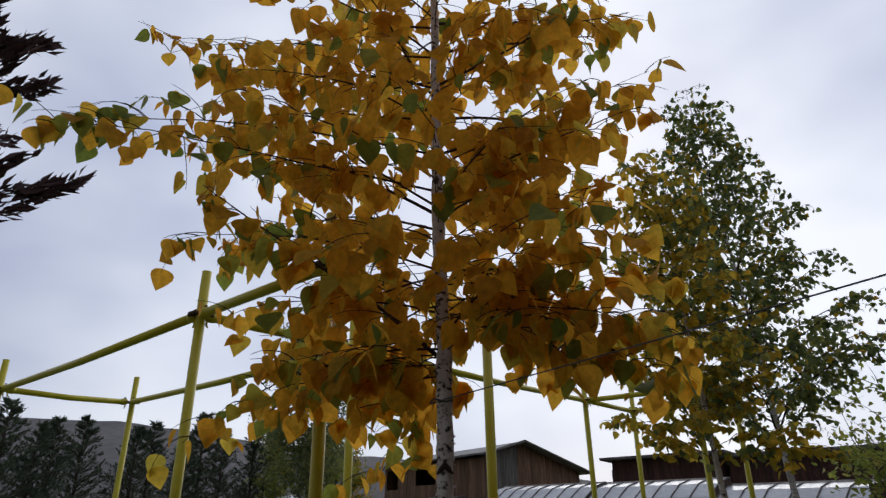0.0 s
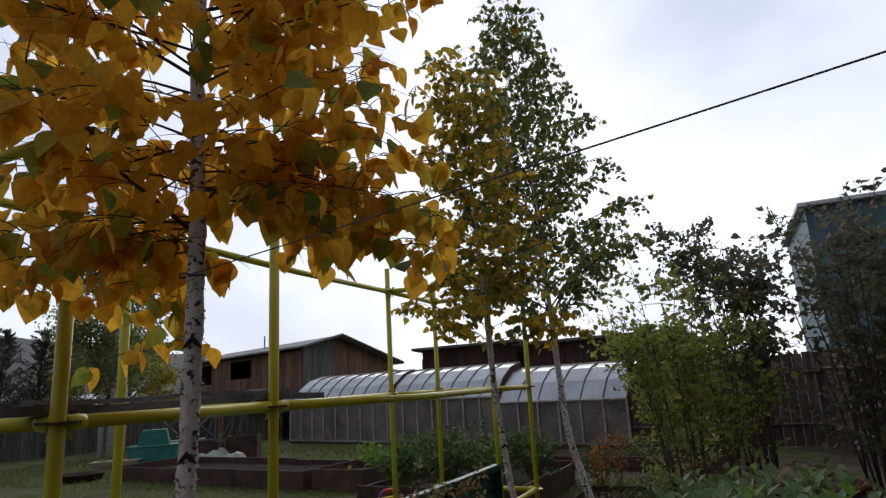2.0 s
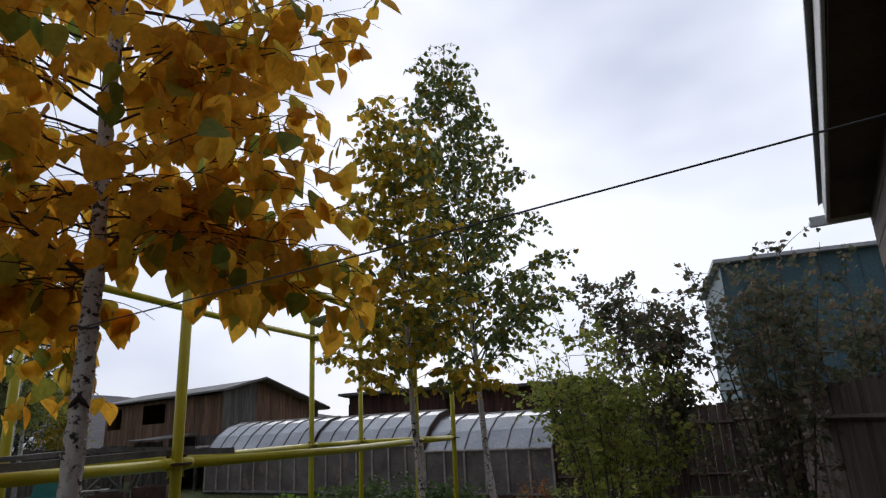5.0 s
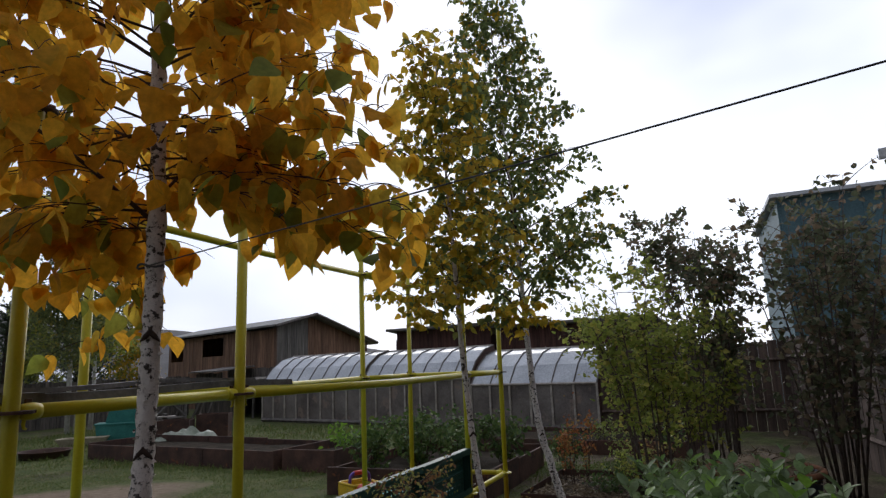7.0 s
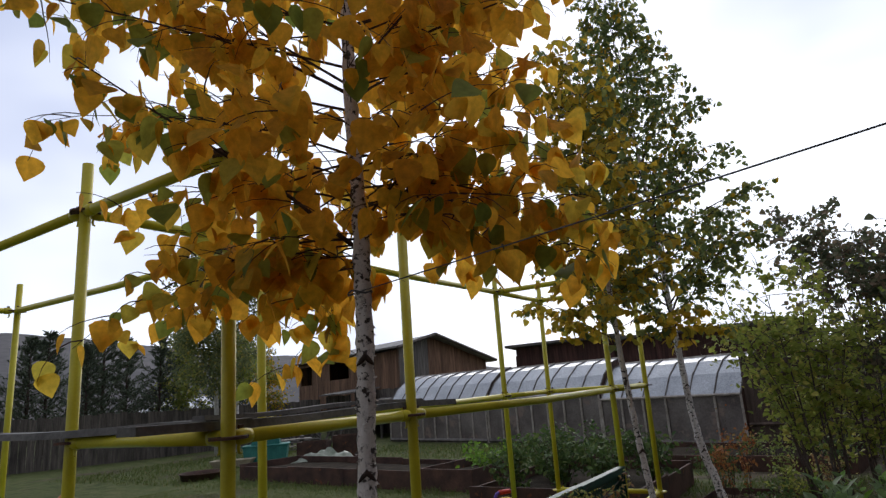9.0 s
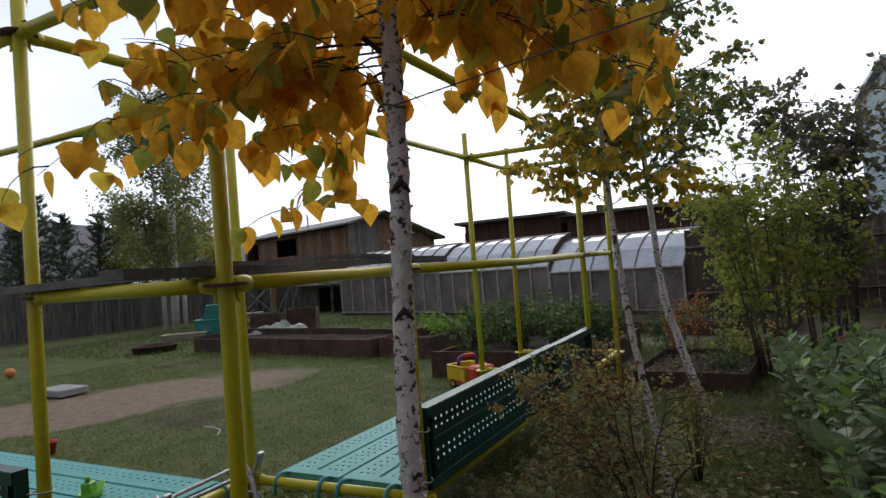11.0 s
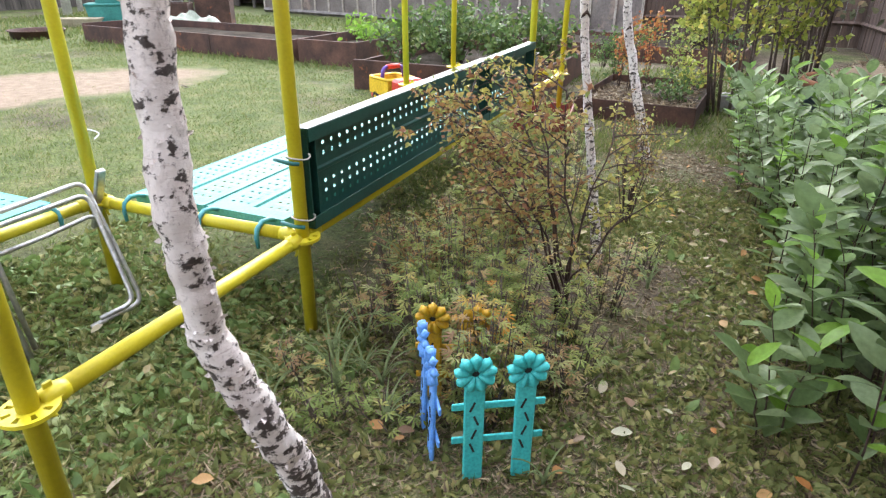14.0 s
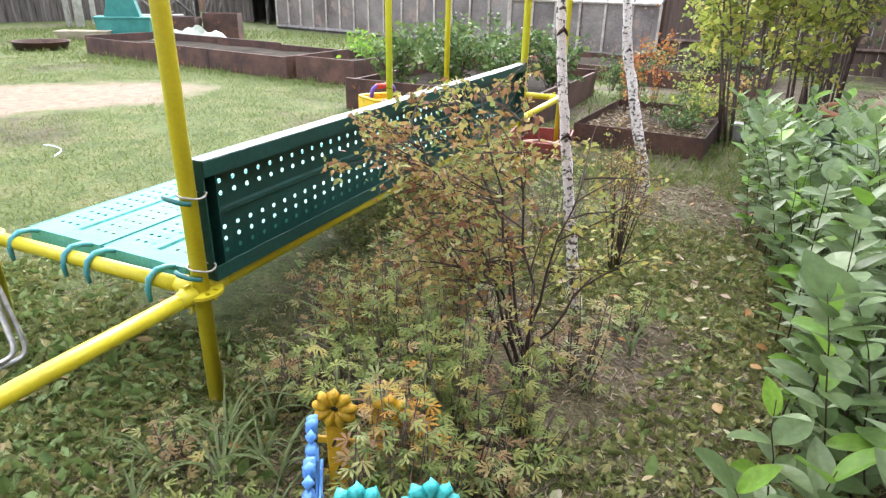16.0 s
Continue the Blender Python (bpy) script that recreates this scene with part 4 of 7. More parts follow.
# greenhouses in a row
def greenhouse(a, b2, h, ridge, depth, n, seed, label):
    ob = thing("greenhouse", label, "greenhouse", group="greenhouses")
    a, b2 = Vector((*a, 0)), Vector((*b2, 0))
    d = (b2 - a).normalized()
    back = Vector((-d.y, d.x, 0))
    L = (b2 - a).length
    w = L / n
    prof = [(0.0, h), (0.28, h + (ridge - h) * 0.52), (0.62, h + (ridge - h) * 0.86), (1.0, ridge)]
    for i in range(n):
        p, q = a + d * (i * w + 0.012), a + d * ((i + 1) * w - 0.012)
        slab2 = Geo().add([p, q, q + up * (h - 0.03), p + up * (h - 0.03), p + back * 0.012, q + back * 0.012, q + back * 0.012 + up * (h - 0.03), p + back * 0.012 + up * (h - 0.03)],
                          [(0, 1, 2, 3), (7, 6, 5, 4), (0, 4, 5, 1), (1, 5, 6, 2), (2, 6, 7, 3), (3, 7, 4, 0)])
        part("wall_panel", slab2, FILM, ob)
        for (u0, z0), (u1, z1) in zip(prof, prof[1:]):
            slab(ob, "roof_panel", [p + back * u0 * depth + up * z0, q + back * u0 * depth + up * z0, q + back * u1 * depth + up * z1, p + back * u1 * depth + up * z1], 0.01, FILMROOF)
    for i in range(n + 1):
        p = a + d * i * w - back * 0.02
        part("stud", Geo().box((-0.022, -0.02, 0), (0.022, 0.02, h), Matrix.Translation(p)), FRAMEWOOD, ob)
        part("rafter", Geo().tube([p + back * (0.02 + u * depth) + up * (z + 0.012) for u, z in prof], 0.016, 5), OLDWOOD, ob)
    part("eave_rail", Geo().tube([a - back * 0.03 + up * h, b2 - back * 0.03 + up * h], 0.03, 6), FRAMEWOOD, ob)
    part("ridge_rail", Geo().tube([a + back * depth + up * ridge, b2 + back * depth + up * ridge], 0.03, 6), FRAMEWOOD, ob)
    part("sill", Geo().tube([a - back * 0.03 + up * 0.06, b2 - back * 0.03 + up * 0.06], 0.06, 4), OLDWOOD, ob)
    for e in (a, b2):
        vs = [e - d * 0.0, *(e + back * u * depth + up * z for u, z in prof), e + back * depth]
        part("end_wall", Geo().add([v + d * 0.02 for v in vs] + [v - d * 0.02 for v in vs], [tuple(range(6)), tuple(range(11, 5, -1))] + [(i, i + 6, (i + 1) % 6 + 6, (i + 1) % 6) for i in range(6)]),
             RUST if e is b2 else FILM, ob, "rust-brown end arch" if e is b2 else "")
    return ob


greenhouse((-10.88, 14.85), (-6.8, 13.85), 1.18, 1.97, 1.2, 8, 1, "greenhouse with dusty film walls and a curved film roof")
greenhouse((-6.72, 13.83), (-3.29, 13.0), 1.15, 1.95, 1.2, 7, 2, "greenhouse with dusty film walls and a curved film roof")
greenhouse((-3.24, 12.98), (-0.15, 12.26), 1.0, 1.80, 1.2, 6, 3, "greenhouse with film walls and a lower pale roof")


def fence_run(label, a, b2, h, mat, seed, width=0.17):
    ob = thing("fence", label, "fence", group="fences")
    boarded_wall(ob, a, b2, 0, h, mat, width, seed)
    A, B = Vector((*a, 0)), Vector((*b2, 0))
    d = (B - A).normalized()
    n = Vector((-d.y, d.x, 0))
    for z in (0.4, h - 0.35):
        part("rail", Geo().tube([A + n * 0.06 + up * z, B + n * 0.06 + up * z], 0.035, 4), mat, ob)
    return ob


fence_run("tall grey weathered board fence behind the lawn", (-22, 1), (-17.6, 10.5), 1.5, FENCEWOOD, 31, 0.2)
fence_run("tall grey weathered board fence behind the lawn", (-17.6, 10.5), (-16.6, 17.6), 1.45, FENCEWOOD, 32, 0.2)
fence_run("brown board fence beside the house", (4.05, 4.7), (3.5, 12.4), 1.75, OLDBROWN, 33)
fence_run("brown board fence closing the end of the garden", (3.5, 12.4), (-0.1, 12.4), 1.7, OLDBROWN, 34)

# lean-to with a pale roof beside the greenhouses
leanto = thing("lean_to", "low grey board lean-to with a dark roof and doorway", "shed")
boarded_wall(leanto, (-16.3, 17.6), (-14.4, 16.91), 0, 1.55, FENCEWOOD, 0.2, 41)
boarded_wall(leanto, (-14.39, 16.907), (-11.6, 15.9), 0, 0.96, FENCEWOOD, 0.2, 47, None, ((1.35, 2.72, 0, 0.86),))
part("post", Geo().tube([(-12.35, 16.18, -0.02), (-12.32, 16.17, 0.93)], 0.05, 6), OLDWOOD, leanto)
# Unseen end walls, added to keep light out of the open bay.
boarded_wall(leanto, (-11.59, 15.93), (-11.2, 17.18), 0, 0.96, FENCEWOOD, 0.25, 48)
boarded_wall(leanto, (-14.36, 16.94), (-13.98, 18.16), 0, 0.98, FENCEWOOD, 0.25, 49)
boarded_wall(leanto, (-15.9, 18.9), (-11.2, 17.2), 0, 1.68, FENCEWOOD, 0.3, 42)
slab(leanto, "roof", [(-16.4, 17.3, 1.62), (-14.45, 16.6, 1.62), (-14.05, 18.3, 1.78), (-16.0, 19.0, 1.78)], 0.05, OLDWOOD, "dark weathered roof boards")
# The low roof is carried back to the rear wall to darken the bay.
slab(leanto, "roof", [(-14.44, 16.6, 1.0), (-11.4, 15.5, 1.0), (-10.81, 17.2, 1.38), (-13.85, 18.3, 1.38)], 0.05, OLDWOOD, "low roof of weathered boards")
rng = random.Random(46)
for k in range(12):
    u, v = rng.uniform(0.2, 0.85), 0.06 + 0.07 * k
    ob = solid("plank", Geo().box((-rng.uniform(0.35, 0.6), -0.07, 0), (rng.uniform(0.35, 0.6), 0.07, 0.035), None, 0.006), FRAMEWOOD if k % 4 else OLDWOOD, "pale loose plank lying on the lean-to roof", "plank", "roof planks")
    ob.matrix_basis = pose(-14.44 + 3.04 * u + 0.5 * v, 16.6 - 1.1 * u + 1.45 * v, 1.012 + 0.32 * v, 0, 0, -20) @ pose(0, 0, 0, 11.5, rng.uniform(-1, 1), rng.uniform(-7, 7))
for k in range(5):
    x_, y_ = -13.25 + 0.16 * k, 13.55 + 0.16 * k
    ob = solid("pole", Geo().tube([(x_, y_, -0.02), (x_ + rng.uniform(-0.5, 0.5), y_ + 0.3, rng.uniform(1.1, 1.6))], [0.035, 0.028], 7), FENCEWOOD if k % 2 else OLDWOOD, "old grey pole leaning beside the gate", "pole", "leaning poles")
far_shed = thing("shed", "long low grey shed with a pale sheet roof beyond the fence", "shed", group="sheds")
boarded_wall(far_shed, (-25.7, 15.6), (-21.3, 17.23), 0, 1.4, FENCEWOOD, 0.35, 43)
slab(far_shed, "roof", [(-25.9, 15.2, 1.45), (-21.2, 16.94, 1.45), (-22.1, 19.44, 2.0), (-26.8, 17.7, 2.0)], 0.06, PALEROOF, "pale sheet roof")
gate = thing("gate", "old grey timber gate frame with crossed braces", "gate")
for a, b in (((0, 0, 0), (0, 0, 1.6)), ((1.1, 0, 0), (1.1, 0, 1.45)), ((2.2, 0, 0), (2.2, 0, 1.6)), ((0, 0, 1.45), (2.2, 0, 1.45)), ((0, 0, 0.3), (2.2, 0, 0.3)), ((0, 0, 0.35), (1.1, 0, 1.4)),
             ((1.1, 0, 0.35), (2.2, 0, 1.4)), ((0, 0, 1.4), (1.1, 0, 0.35)), ((1.1, 0, 1.4), (2.2, 0, 0.35))):
    part("brace", Geo().tube([a, b], 0.05, 4), OLDWOOD, gate)
gate.matrix_basis = pose(-14.0, 12.35, 0, 0, 0, 53) @ Matrix.Scale(0.8, 4)
for k in range(4):
    g = Geo().box((0, -0.09, 0), (1.25, 0.09, 0.03), None, 0.006)
    ob = solid("plank", g, FRAMEWOOD if k % 2 else OLDWOOD, "weathered pale plank stacked on the grass by the gate", "plank", "stacked planks")
    ob.matrix_basis = pose(-13.4 + 0.03 * k, 11.95 + 0.02 * k, 0.02 + 0.10 * k, 4 * (k % 2), 0, 50 + 2 * k)
for k, u in enumerate((0.15, 1.05)):
    ob = solid("bearer", Geo().box((-0.06, -0.12, 0), (0.06, 0.12, 0.42), None, 0.006), OLDWOOD, "rough timber bearer under stacked planks", "timber", "bearers")
    ob.matrix_basis = pose(-13.4 + 0.643 * u - 0.13, 11.95 + 0.766 * u + 0.12, 0, 0, 0, 50)

# house beside the garden
HOUSE = surface("dark_brown_siding", (0.090, 0.064, 0.055), (0.165, 0.115, 0.095), 2.0, 0.75, 0, 40, (1, 1, 6), 0.4, 0.004)
WHITE = surface("white_trim", (0.55, 0.56, 0.60), (0.74, 0.75, 0.78), 4, 0.6)
house = thing("house", "dark brown house with wide eaves and pale fascia boards", "house")
hd = Vector((0.23, 1.0, 0)).normalized()
HC = Vector((3.865, 4.30, 0))
for i in range(17):
    z0 = i * 0.18
    part("siding_board", Geo().box((0, -9, z0), (0.03, 0, z0 + 0.174), Matrix.Translation(HC) @ hd.to_track_quat("Y", "Z").to_matrix().to_4x4(), 0.006), HOUSE, house)
M = Matrix.Translation(HC) @ hd.to_track_quat("Y", "Z").to_matrix().to_4x4()
part("wall", Geo().box((0.032, -9, 0), (6, -0.005, 3.04), M), HOUSE, house)
part("soffit", Geo().box((-0.27, -9, 3.02), (0.4, 0.05, 3.05), M), HOUSE, house, "dark soffit under the eaves")
part("fascia", Geo().box((-0.30, -9, 3), (-0.272, 0.06, 3.16), M, 0.004), WHITE, house, "pale fascia board")
part("fascia", Geo().box((-0.42, 0.062, 2.98), (0.3, 0.09, 3.07), M, 0.004), WHITE, house, "pale fascia board end")
part("roof", Geo().add([M @ Vector(p) for p in ((-0.33, -9, 3.17), (-0.33, 0.12, 3.17), (3, 0.12, 5.14), (3, -9, 5.14), (-0.33, -9, 3.2), (-0.33, 0.12, 3.2), (3, 0.12, 5.19), (3, -9, 5.19))],
                       [(0, 1, 2, 3), (7, 6, 5, 4), (0, 4, 5, 1), (1, 5, 6, 2), (2, 6, 7, 3), (3, 7, 4, 0)]), ROOFGREY, house)
part("roof", Geo().add([M @ Vector(p) for p in ((3.002, -9, 5.14), (3.002, 0.12, 5.14), (6.33, 0.12, 3.17), (6.33, -9, 3.17), (3.002, -9, 5.19), (3.002, 0.12, 5.19), (6.33, 0.12, 3.2), (6.33, -9, 3.2))],
                       [(0, 1, 2, 3), (7, 6, 5, 4), (0, 4, 5, 1), (1, 5, 6, 2), (2, 6, 7, 3), (3, 7, 4, 0)]), ROOFGREY, house)
part("gable", Geo().add([M @ Vector(p) for p in ((0.03, -0.003, 3.06), (6, -0.003, 3.06), (3, -0.003, 5.09), (0.03, -0.06, 3.06), (6, -0.06, 3.06), (3, -0.06, 5.09))],
                        [(0, 1, 2), (5, 4, 3), (0, 3, 4, 1), (1, 4, 5, 2), (2, 5, 3, 0)]), HOUSE, house)

# teal shed beyond the bushes
TEALWALL = surface("teal_sheet_wall", (0.075, 0.15, 0.175), (0.115, 0.21, 0.24), 1.2, 0.6, 0.0, 20)
tshed = thing("teal_building", "tall building clad in grey-teal sheets behind the bushes", "building")
part("wall", Geo().box((3.89, 14.2, 0), (11, 19, 4.9)), TEALWALL, tshed)
for i in range(17):
    part("seam", Geo().box((3.94 + i * 0.4, 14.17, 0), (3.96 + i * 0.4, 14.198, 4.88)), TEALWALL, tshed)
part("roof", Geo().box((3.74, 14.0, 4.903), (11.1, 19.1, 4.99)), WHITE, tshed, "pale roof edge")

# clothes line from the house wall to the birch trunk
WIREBLK = surface("grey_line", (0.05, 0.05, 0.055), (0.12, 0.12, 0.125), 20, 0.6)
A, B = Vector((2.772, -0.447, 1.893)), Vector((0.703, -0.15, 1.766))
line_thing = thing("clothes_line", "thin grey clothes line tied round the birch trunk", "clothes line")
part("cord", Geo().tube([A.lerp(B, i / 24) - up * 0.004 * (1 - (2 * i / 24 - 1) ** 2) for i in range(25)], 0.0017, 6), WIREBLK, line_thing, "", True)
part("loop", Geo().tube([B + Vector((0.031 * math.cos(a), 0.015 + 0.031 * math.sin(a), 0.004 * math.sin(3 * a))) for a in [math.pi / 8 * k for k in range(17)]], 0.003, 6), WIREBLK, line_thing,
     "loop round the trunk", True)

# ---- hill and far trees ----
HILL = surface("wooded_hill", (0.075, 0.072, 0.075), (0.115, 0.105, 0.105), 0.02, 0.95, 0, 0.3, (1, 1, 1), 0.0)
g = Geo()
cols = 80
for i in range(cols + 1):
    a = radians(80 + 130 * i / cols)
    for k, (rr, hh) in enumerate(((150, -3), (260, 1.0), (330, 0.85), (420, -0.2))):
        deg = math.degrees(a)
        rise = 4 + 27 * min(1, max(0, (deg - 108) / 50))
        h = hh * (rise + 2.0 * noise.noise((i * 0.12, 0, 0)) + 0.7 * noise.noise((i * 0.9, 2, 0))) if hh > 0 else hh
        g.v.append((rr * math.cos(a), rr * math.sin(a), h))
g.f = [(i * 4 + k, i * 4 + k + 1, i * 4 + k + 5, i * 4 + k + 4) for i in range(cols) for k in range(3)]
solid("backdrop_hill", g, HILL, "low wooded hill on the horizon", "hill", kind="structure", smooth=True)


def conifer(at, h, spread_r, mat, seed, label, name="pine_tree", dens=1.0, first=0.12, needle=0.04, per=30, tuft=0.06):
    rng = random.Random(seed)
    ob = thing(name, label, "tree", at, "conifers")
    part("trunk", Geo().tube([(0, 0, -0.1), (0, 0, h * 0.6), (0, 0, h)], [h * 0.018, h * 0.01, 0.01], 8), TWIG, ob, "", True)
    at_, al, wood = [], [], Geo()
    n = int(26 * dens)
    for i in range(n):
        t = first + (1 - first) * i / n
        for _ in range(4):
            az = rng.uniform(0, 6.283)
            ln = spread_r * (1.02 - t) * rng.uniform(0.7, 1.15) + 0.08
            pts = limb_path((0, 0, t * h), az, rng.uniform(0.15, 0.6), ln, -0.35, 5, rng)
            wood.tube(pts, [0.012, 0.01, 0.008, 0.006, 0.004, 0.002], 3, False)
            for k in range(int(per * dens)):
                u = rng.random()
                q = pts[min(4, int(u * 5))].lerp(pts[min(5, int(u * 5) + 1)], u * 5 % 1)
                at_.append(q + Vector((rng.uniform(-1, 1), rng.uniform(-1, 1), rng.uniform(-0.6, 1))) * tuft)
                al.append((math.cos(az) + rng.uniform(-0.7, 0.7), math.sin(az) + rng.uniform(-0.7, 0.7), rng.uniform(0.2, 1.4)))
    tagged(part("branch", wood, TWIG, ob), kind="stuff")
    n = len(at_)
    rs = np.random.RandomState(seed)
    s = needle * h * rs.uniform(0.6, 1.2, n)
    tagged(part("needles", spread(SMALL_V, SMALL_F, at_, al, s, s * 0.32, rs.uniform(0, 6, n), "needles", mat), None, ob), kind="stuff")
    return ob


for i, (x, y, h) in enumerate(((-21.4, 11.3, 4.9), (-19.6, 12.4, 4.1), (-23, 9.5, 4.4), (-21.5, 14.5, 4.6), (-24, 7.0, 4.6), (-19.5, 15.0, 4.4), (-22.5, 5.0, 4.9), (-25.5, 8.5, 4.9),
                               (-22.6, 12.9, 4.4), (-20.4, 10.2, 3.9), (-24.5, 10.8, 4.8), (-23.2, 6.2, 4.3), (-20.6, 16.4, 4.6))):
    conifer((x, y, 0), h, h * 0.46, PINE, 50 + i, "dark green pine beyond the fence")


def broad_tree(at, h, r, mat, seed, label, n=1500, leaf=0.13, trunks=((0, 0),), z0=0.3, name="tree"):
    rng = random.Random(seed)
    ob = thing(name, label, "tree", at)
    at_, al, wood = [], [], Geo()
    for dx, dy in trunks:
        top = Vector((dx * 2.2, dy * 2.2, h * 0.92))
        base = Vector((dx, dy, -0.05))
        part("trunk", Geo().tube([base, base.lerp(top, 0.4) + Vector((0.03, 0.02, 0)), top], [0.075, 0.055, 0.012], 8), WHITEBARK, ob, "", True)
        for i in range(int(30 / len(trunks))):
            t = z0 + (0.97 - z0) * i / (30 / len(trunks))
            az = rng.uniform(0, 6.283)
            ln = r * (1.25 - t) * rng.uniform(0.6, 1.15)
            pts = limb_path(base.lerp(top, t), az, rng.uniform(0.3, 0.9), ln, rng.uniform(0.2, 1.0), 6, rng)
            wood.tube(pts, [0.016, 0.013, 0.01, 0.008, 0.006, 0.004, 0.002], 4, False)
            for _ in range(int(n / 30)):
                u = rng.random() ** 0.7
                q = pts[min(5, int(u * 6))].lerp(pts[min(6, int(u * 6) + 1)], u * 6 % 1)
                at_.append(q + Vector((rng.gauss(0, 1), rng.gauss(0, 1), rng.gauss(0, 1))) * r * 0.10)
                al.append((rng.uniform(-1, 1), rng.uniform(-1, 1), rng.uniform(-1.2, 0.3)))
    tagged(part("branch", wood, TWIG, ob), kind="stuff")
    k = len(at_)
    rs = np.random.RandomState(seed)
    s = leaf * rs.uniform(0.6, 1.2, k)
    tagged(part("leaves", spread(SMALL_V, SMALL_F, at_, al, s, s * 0.7, rs.uniform(0, 6, k), "leaves", mat), None, ob), kind="stuff")
    return ob


broad_tree((-14.7, 11.4, 0), 8.3, 2.2, GREYLEAF, 70, "tall birch with several white trunks and grey-green leaves", 16000, 0.115, ((-0.3, 0), (-0.05, 0.08), (0.25, -0.05)), 0.26, "birch_tree")
broad_tree((-15.6, 12.6, 0), 4.2, 1.7, SHRUBGREEN, 73, "low yellow-green tree beside the birch", 4200, 0.11, z0=0.55)
broad_tree((-19.2, 13.2, 0), 4.4, 1.3, SHRUBGREEN, 71, "yellow-green young tree behind the fence", 3000, 0.12)
broad_tree((-17.2, 15.2, 0), 3.9, 1.4, MIXED, 72, "yellowing young tree beside the fence", 3000, 0.12)
conifer((-5.3, -1.15, 0), 8.6, 2.95, PURPLE, 77, "dark reddish conifer with stiff twigs", "larch_tree", 0.6, 0.42, 0.024, 340, 0.07)


# ---- shrubs, hedge and weeds ----
def stalk_plant(name, label, category, stalks, leaf_len, leaf_w, mat, seed, pair_gap, group, tmpl=BROAD_V, pieces=None, wood=None, up_tilt=0.35, first=0.12, stem_r=0.0035):
    """Upright stalks with leaves in opposite pairs. stalks: (x, y, height, lean x, lean y)."""
    rng = random.Random(seed)
    base = Vector((stalks[0][0], stalks[0][1], 0))
    ob = thing(name, label, category, base, group)
    at, al = [], []
    for x, y, h, lx, ly in stalks:
        p0 = Vector((x, y, -0.02)) - base
        pts = [p0 + Vector((lx * (i / 6) ** 1.4 + rng.uniform(-0.008, 0.008), ly * (i / 6) ** 1.4 + rng.uniform(-0.008, 0.008), h * i / 6)) for i in range(7)]
        part("stem", Geo().tube(pts, [stem_r * (1 - 0.11 * i) for i in range(7)], 6), wood or TWIG, ob, "", True)
        z, k = first * h, rng.uniform(0, 3)
        while z < h:
            t = z / h * 6
            q = pts[min(5, int(t))].lerp(pts[min(6, int(t) + 1)], t % 1)
            for s in (0, math.pi):
                a = k + s + rng.uniform(-0.35, 0.35)
                at.append(tuple(q))
                al.append((math.cos(a), math.sin(a), up_tilt + rng.uniform(-0.45, 0.35) + (0.7 if z > h - pair_gap * 1.5 else 0)))
            k += math.pi / 2 + rng.uniform(-0.3, 0.3)
            z += pair_gap * rng.uniform(0.75, 1.25)
    n = len(at)
    rs = np.random.RandomState(seed)
    size = leaf_len * rs.uniform(0.55, 1.15, n)
    roll = rs.uniform(-0.5, 0.5, n)
    if pieces is not None:
        shapes = [spread(tmpl, BROAD_F, [(0, 0, 0)], [(0, 1, 0)], [leaf_len], [leaf_len * leaf_w * w], np.array([0.0]), "leaf", pieces) for w in (0.9, 1.0, 1.12)]
        for i in range(n):
            lf = part("leaf", shapes[i % 3], None, ob)
            lf.matrix_basis = (Matrix.Translation(at[i]) @ Vector(al[i]).normalized().to_track_quat("Y", "Z").to_matrix().to_4x4()
                               @ pose(0, 0, 0, 0, math.degrees(roll[i]), 0) @ Matrix.Scale(size[i] / leaf_len, 4))
    else:
        tagged(part("leaves", spread(tmpl, BROAD_F, at, al, size, size * leaf_w, roll, "leaves", mat), None, ob), kind="stuff")
    return ob


rng = random.Random(4)
LAB = "leafy shrub with upright stems and grey-green oval leaves"
stalk_plant("hedge_shrub", LAB, "shrub", [(1.58, 1.14, 0.46, -0.06, 0.0), (1.62, 1.10, 0.38, 0.02, -0.05), (1.56, 1.08, 0.28, -0.08, -0.04)], 0.128, 0.62, HEDGE, 90, 0.055,
            "hedge", pieces=HEDGE_PIECE, up_tilt=0.6)
stalk_plant("hedge_shrub", LAB, "shrub", [(1.80, 0.98, 0.74, -0.06, -0.03), (1.86, 1.14, 0.84, -0.04, 0.02), (2.02, 1.0, 0.88, -0.05, 0.05), (2.06, 1.2, 0.9, 0.0, 0.0), (1.98, 0.78, 0.84, 0.02, 0.0)], 0.130, 0.62,
            HEDGE, 91, 0.055, "hedge", pieces=HEDGE_PIECE, up_tilt=0.6)
row = 0
for y0 in (1.45, 1.85, 2.25, 2.65, 3.05, 3.45, 3.9, 4.35, 4.8):
    for x0 in (1.68, 2.0, 2.35):
        st = [(x0 + (0.12 if x0 < 1.8 and y0 < 2.8 else 0) + rng.uniform(-0.17, 0.17), y0 + rng.uniform(-0.2, 0.2), (0.82 if x0 < 1.8 else 0.92) * (1.08 - 0.09 * y0) * rng.uniform(0.78, 1.12), rng.uniform(-0.2, 0.12), rng.uniform(-0.15, 0.12)) for _ in range(6)]
        row += 1
        stalk_plant("hedge_shrub", LAB, "shrub", st, 0.112, 0.64, HEDGE, 92 + row, 0.048, "hedge", up_tilt=0.55)


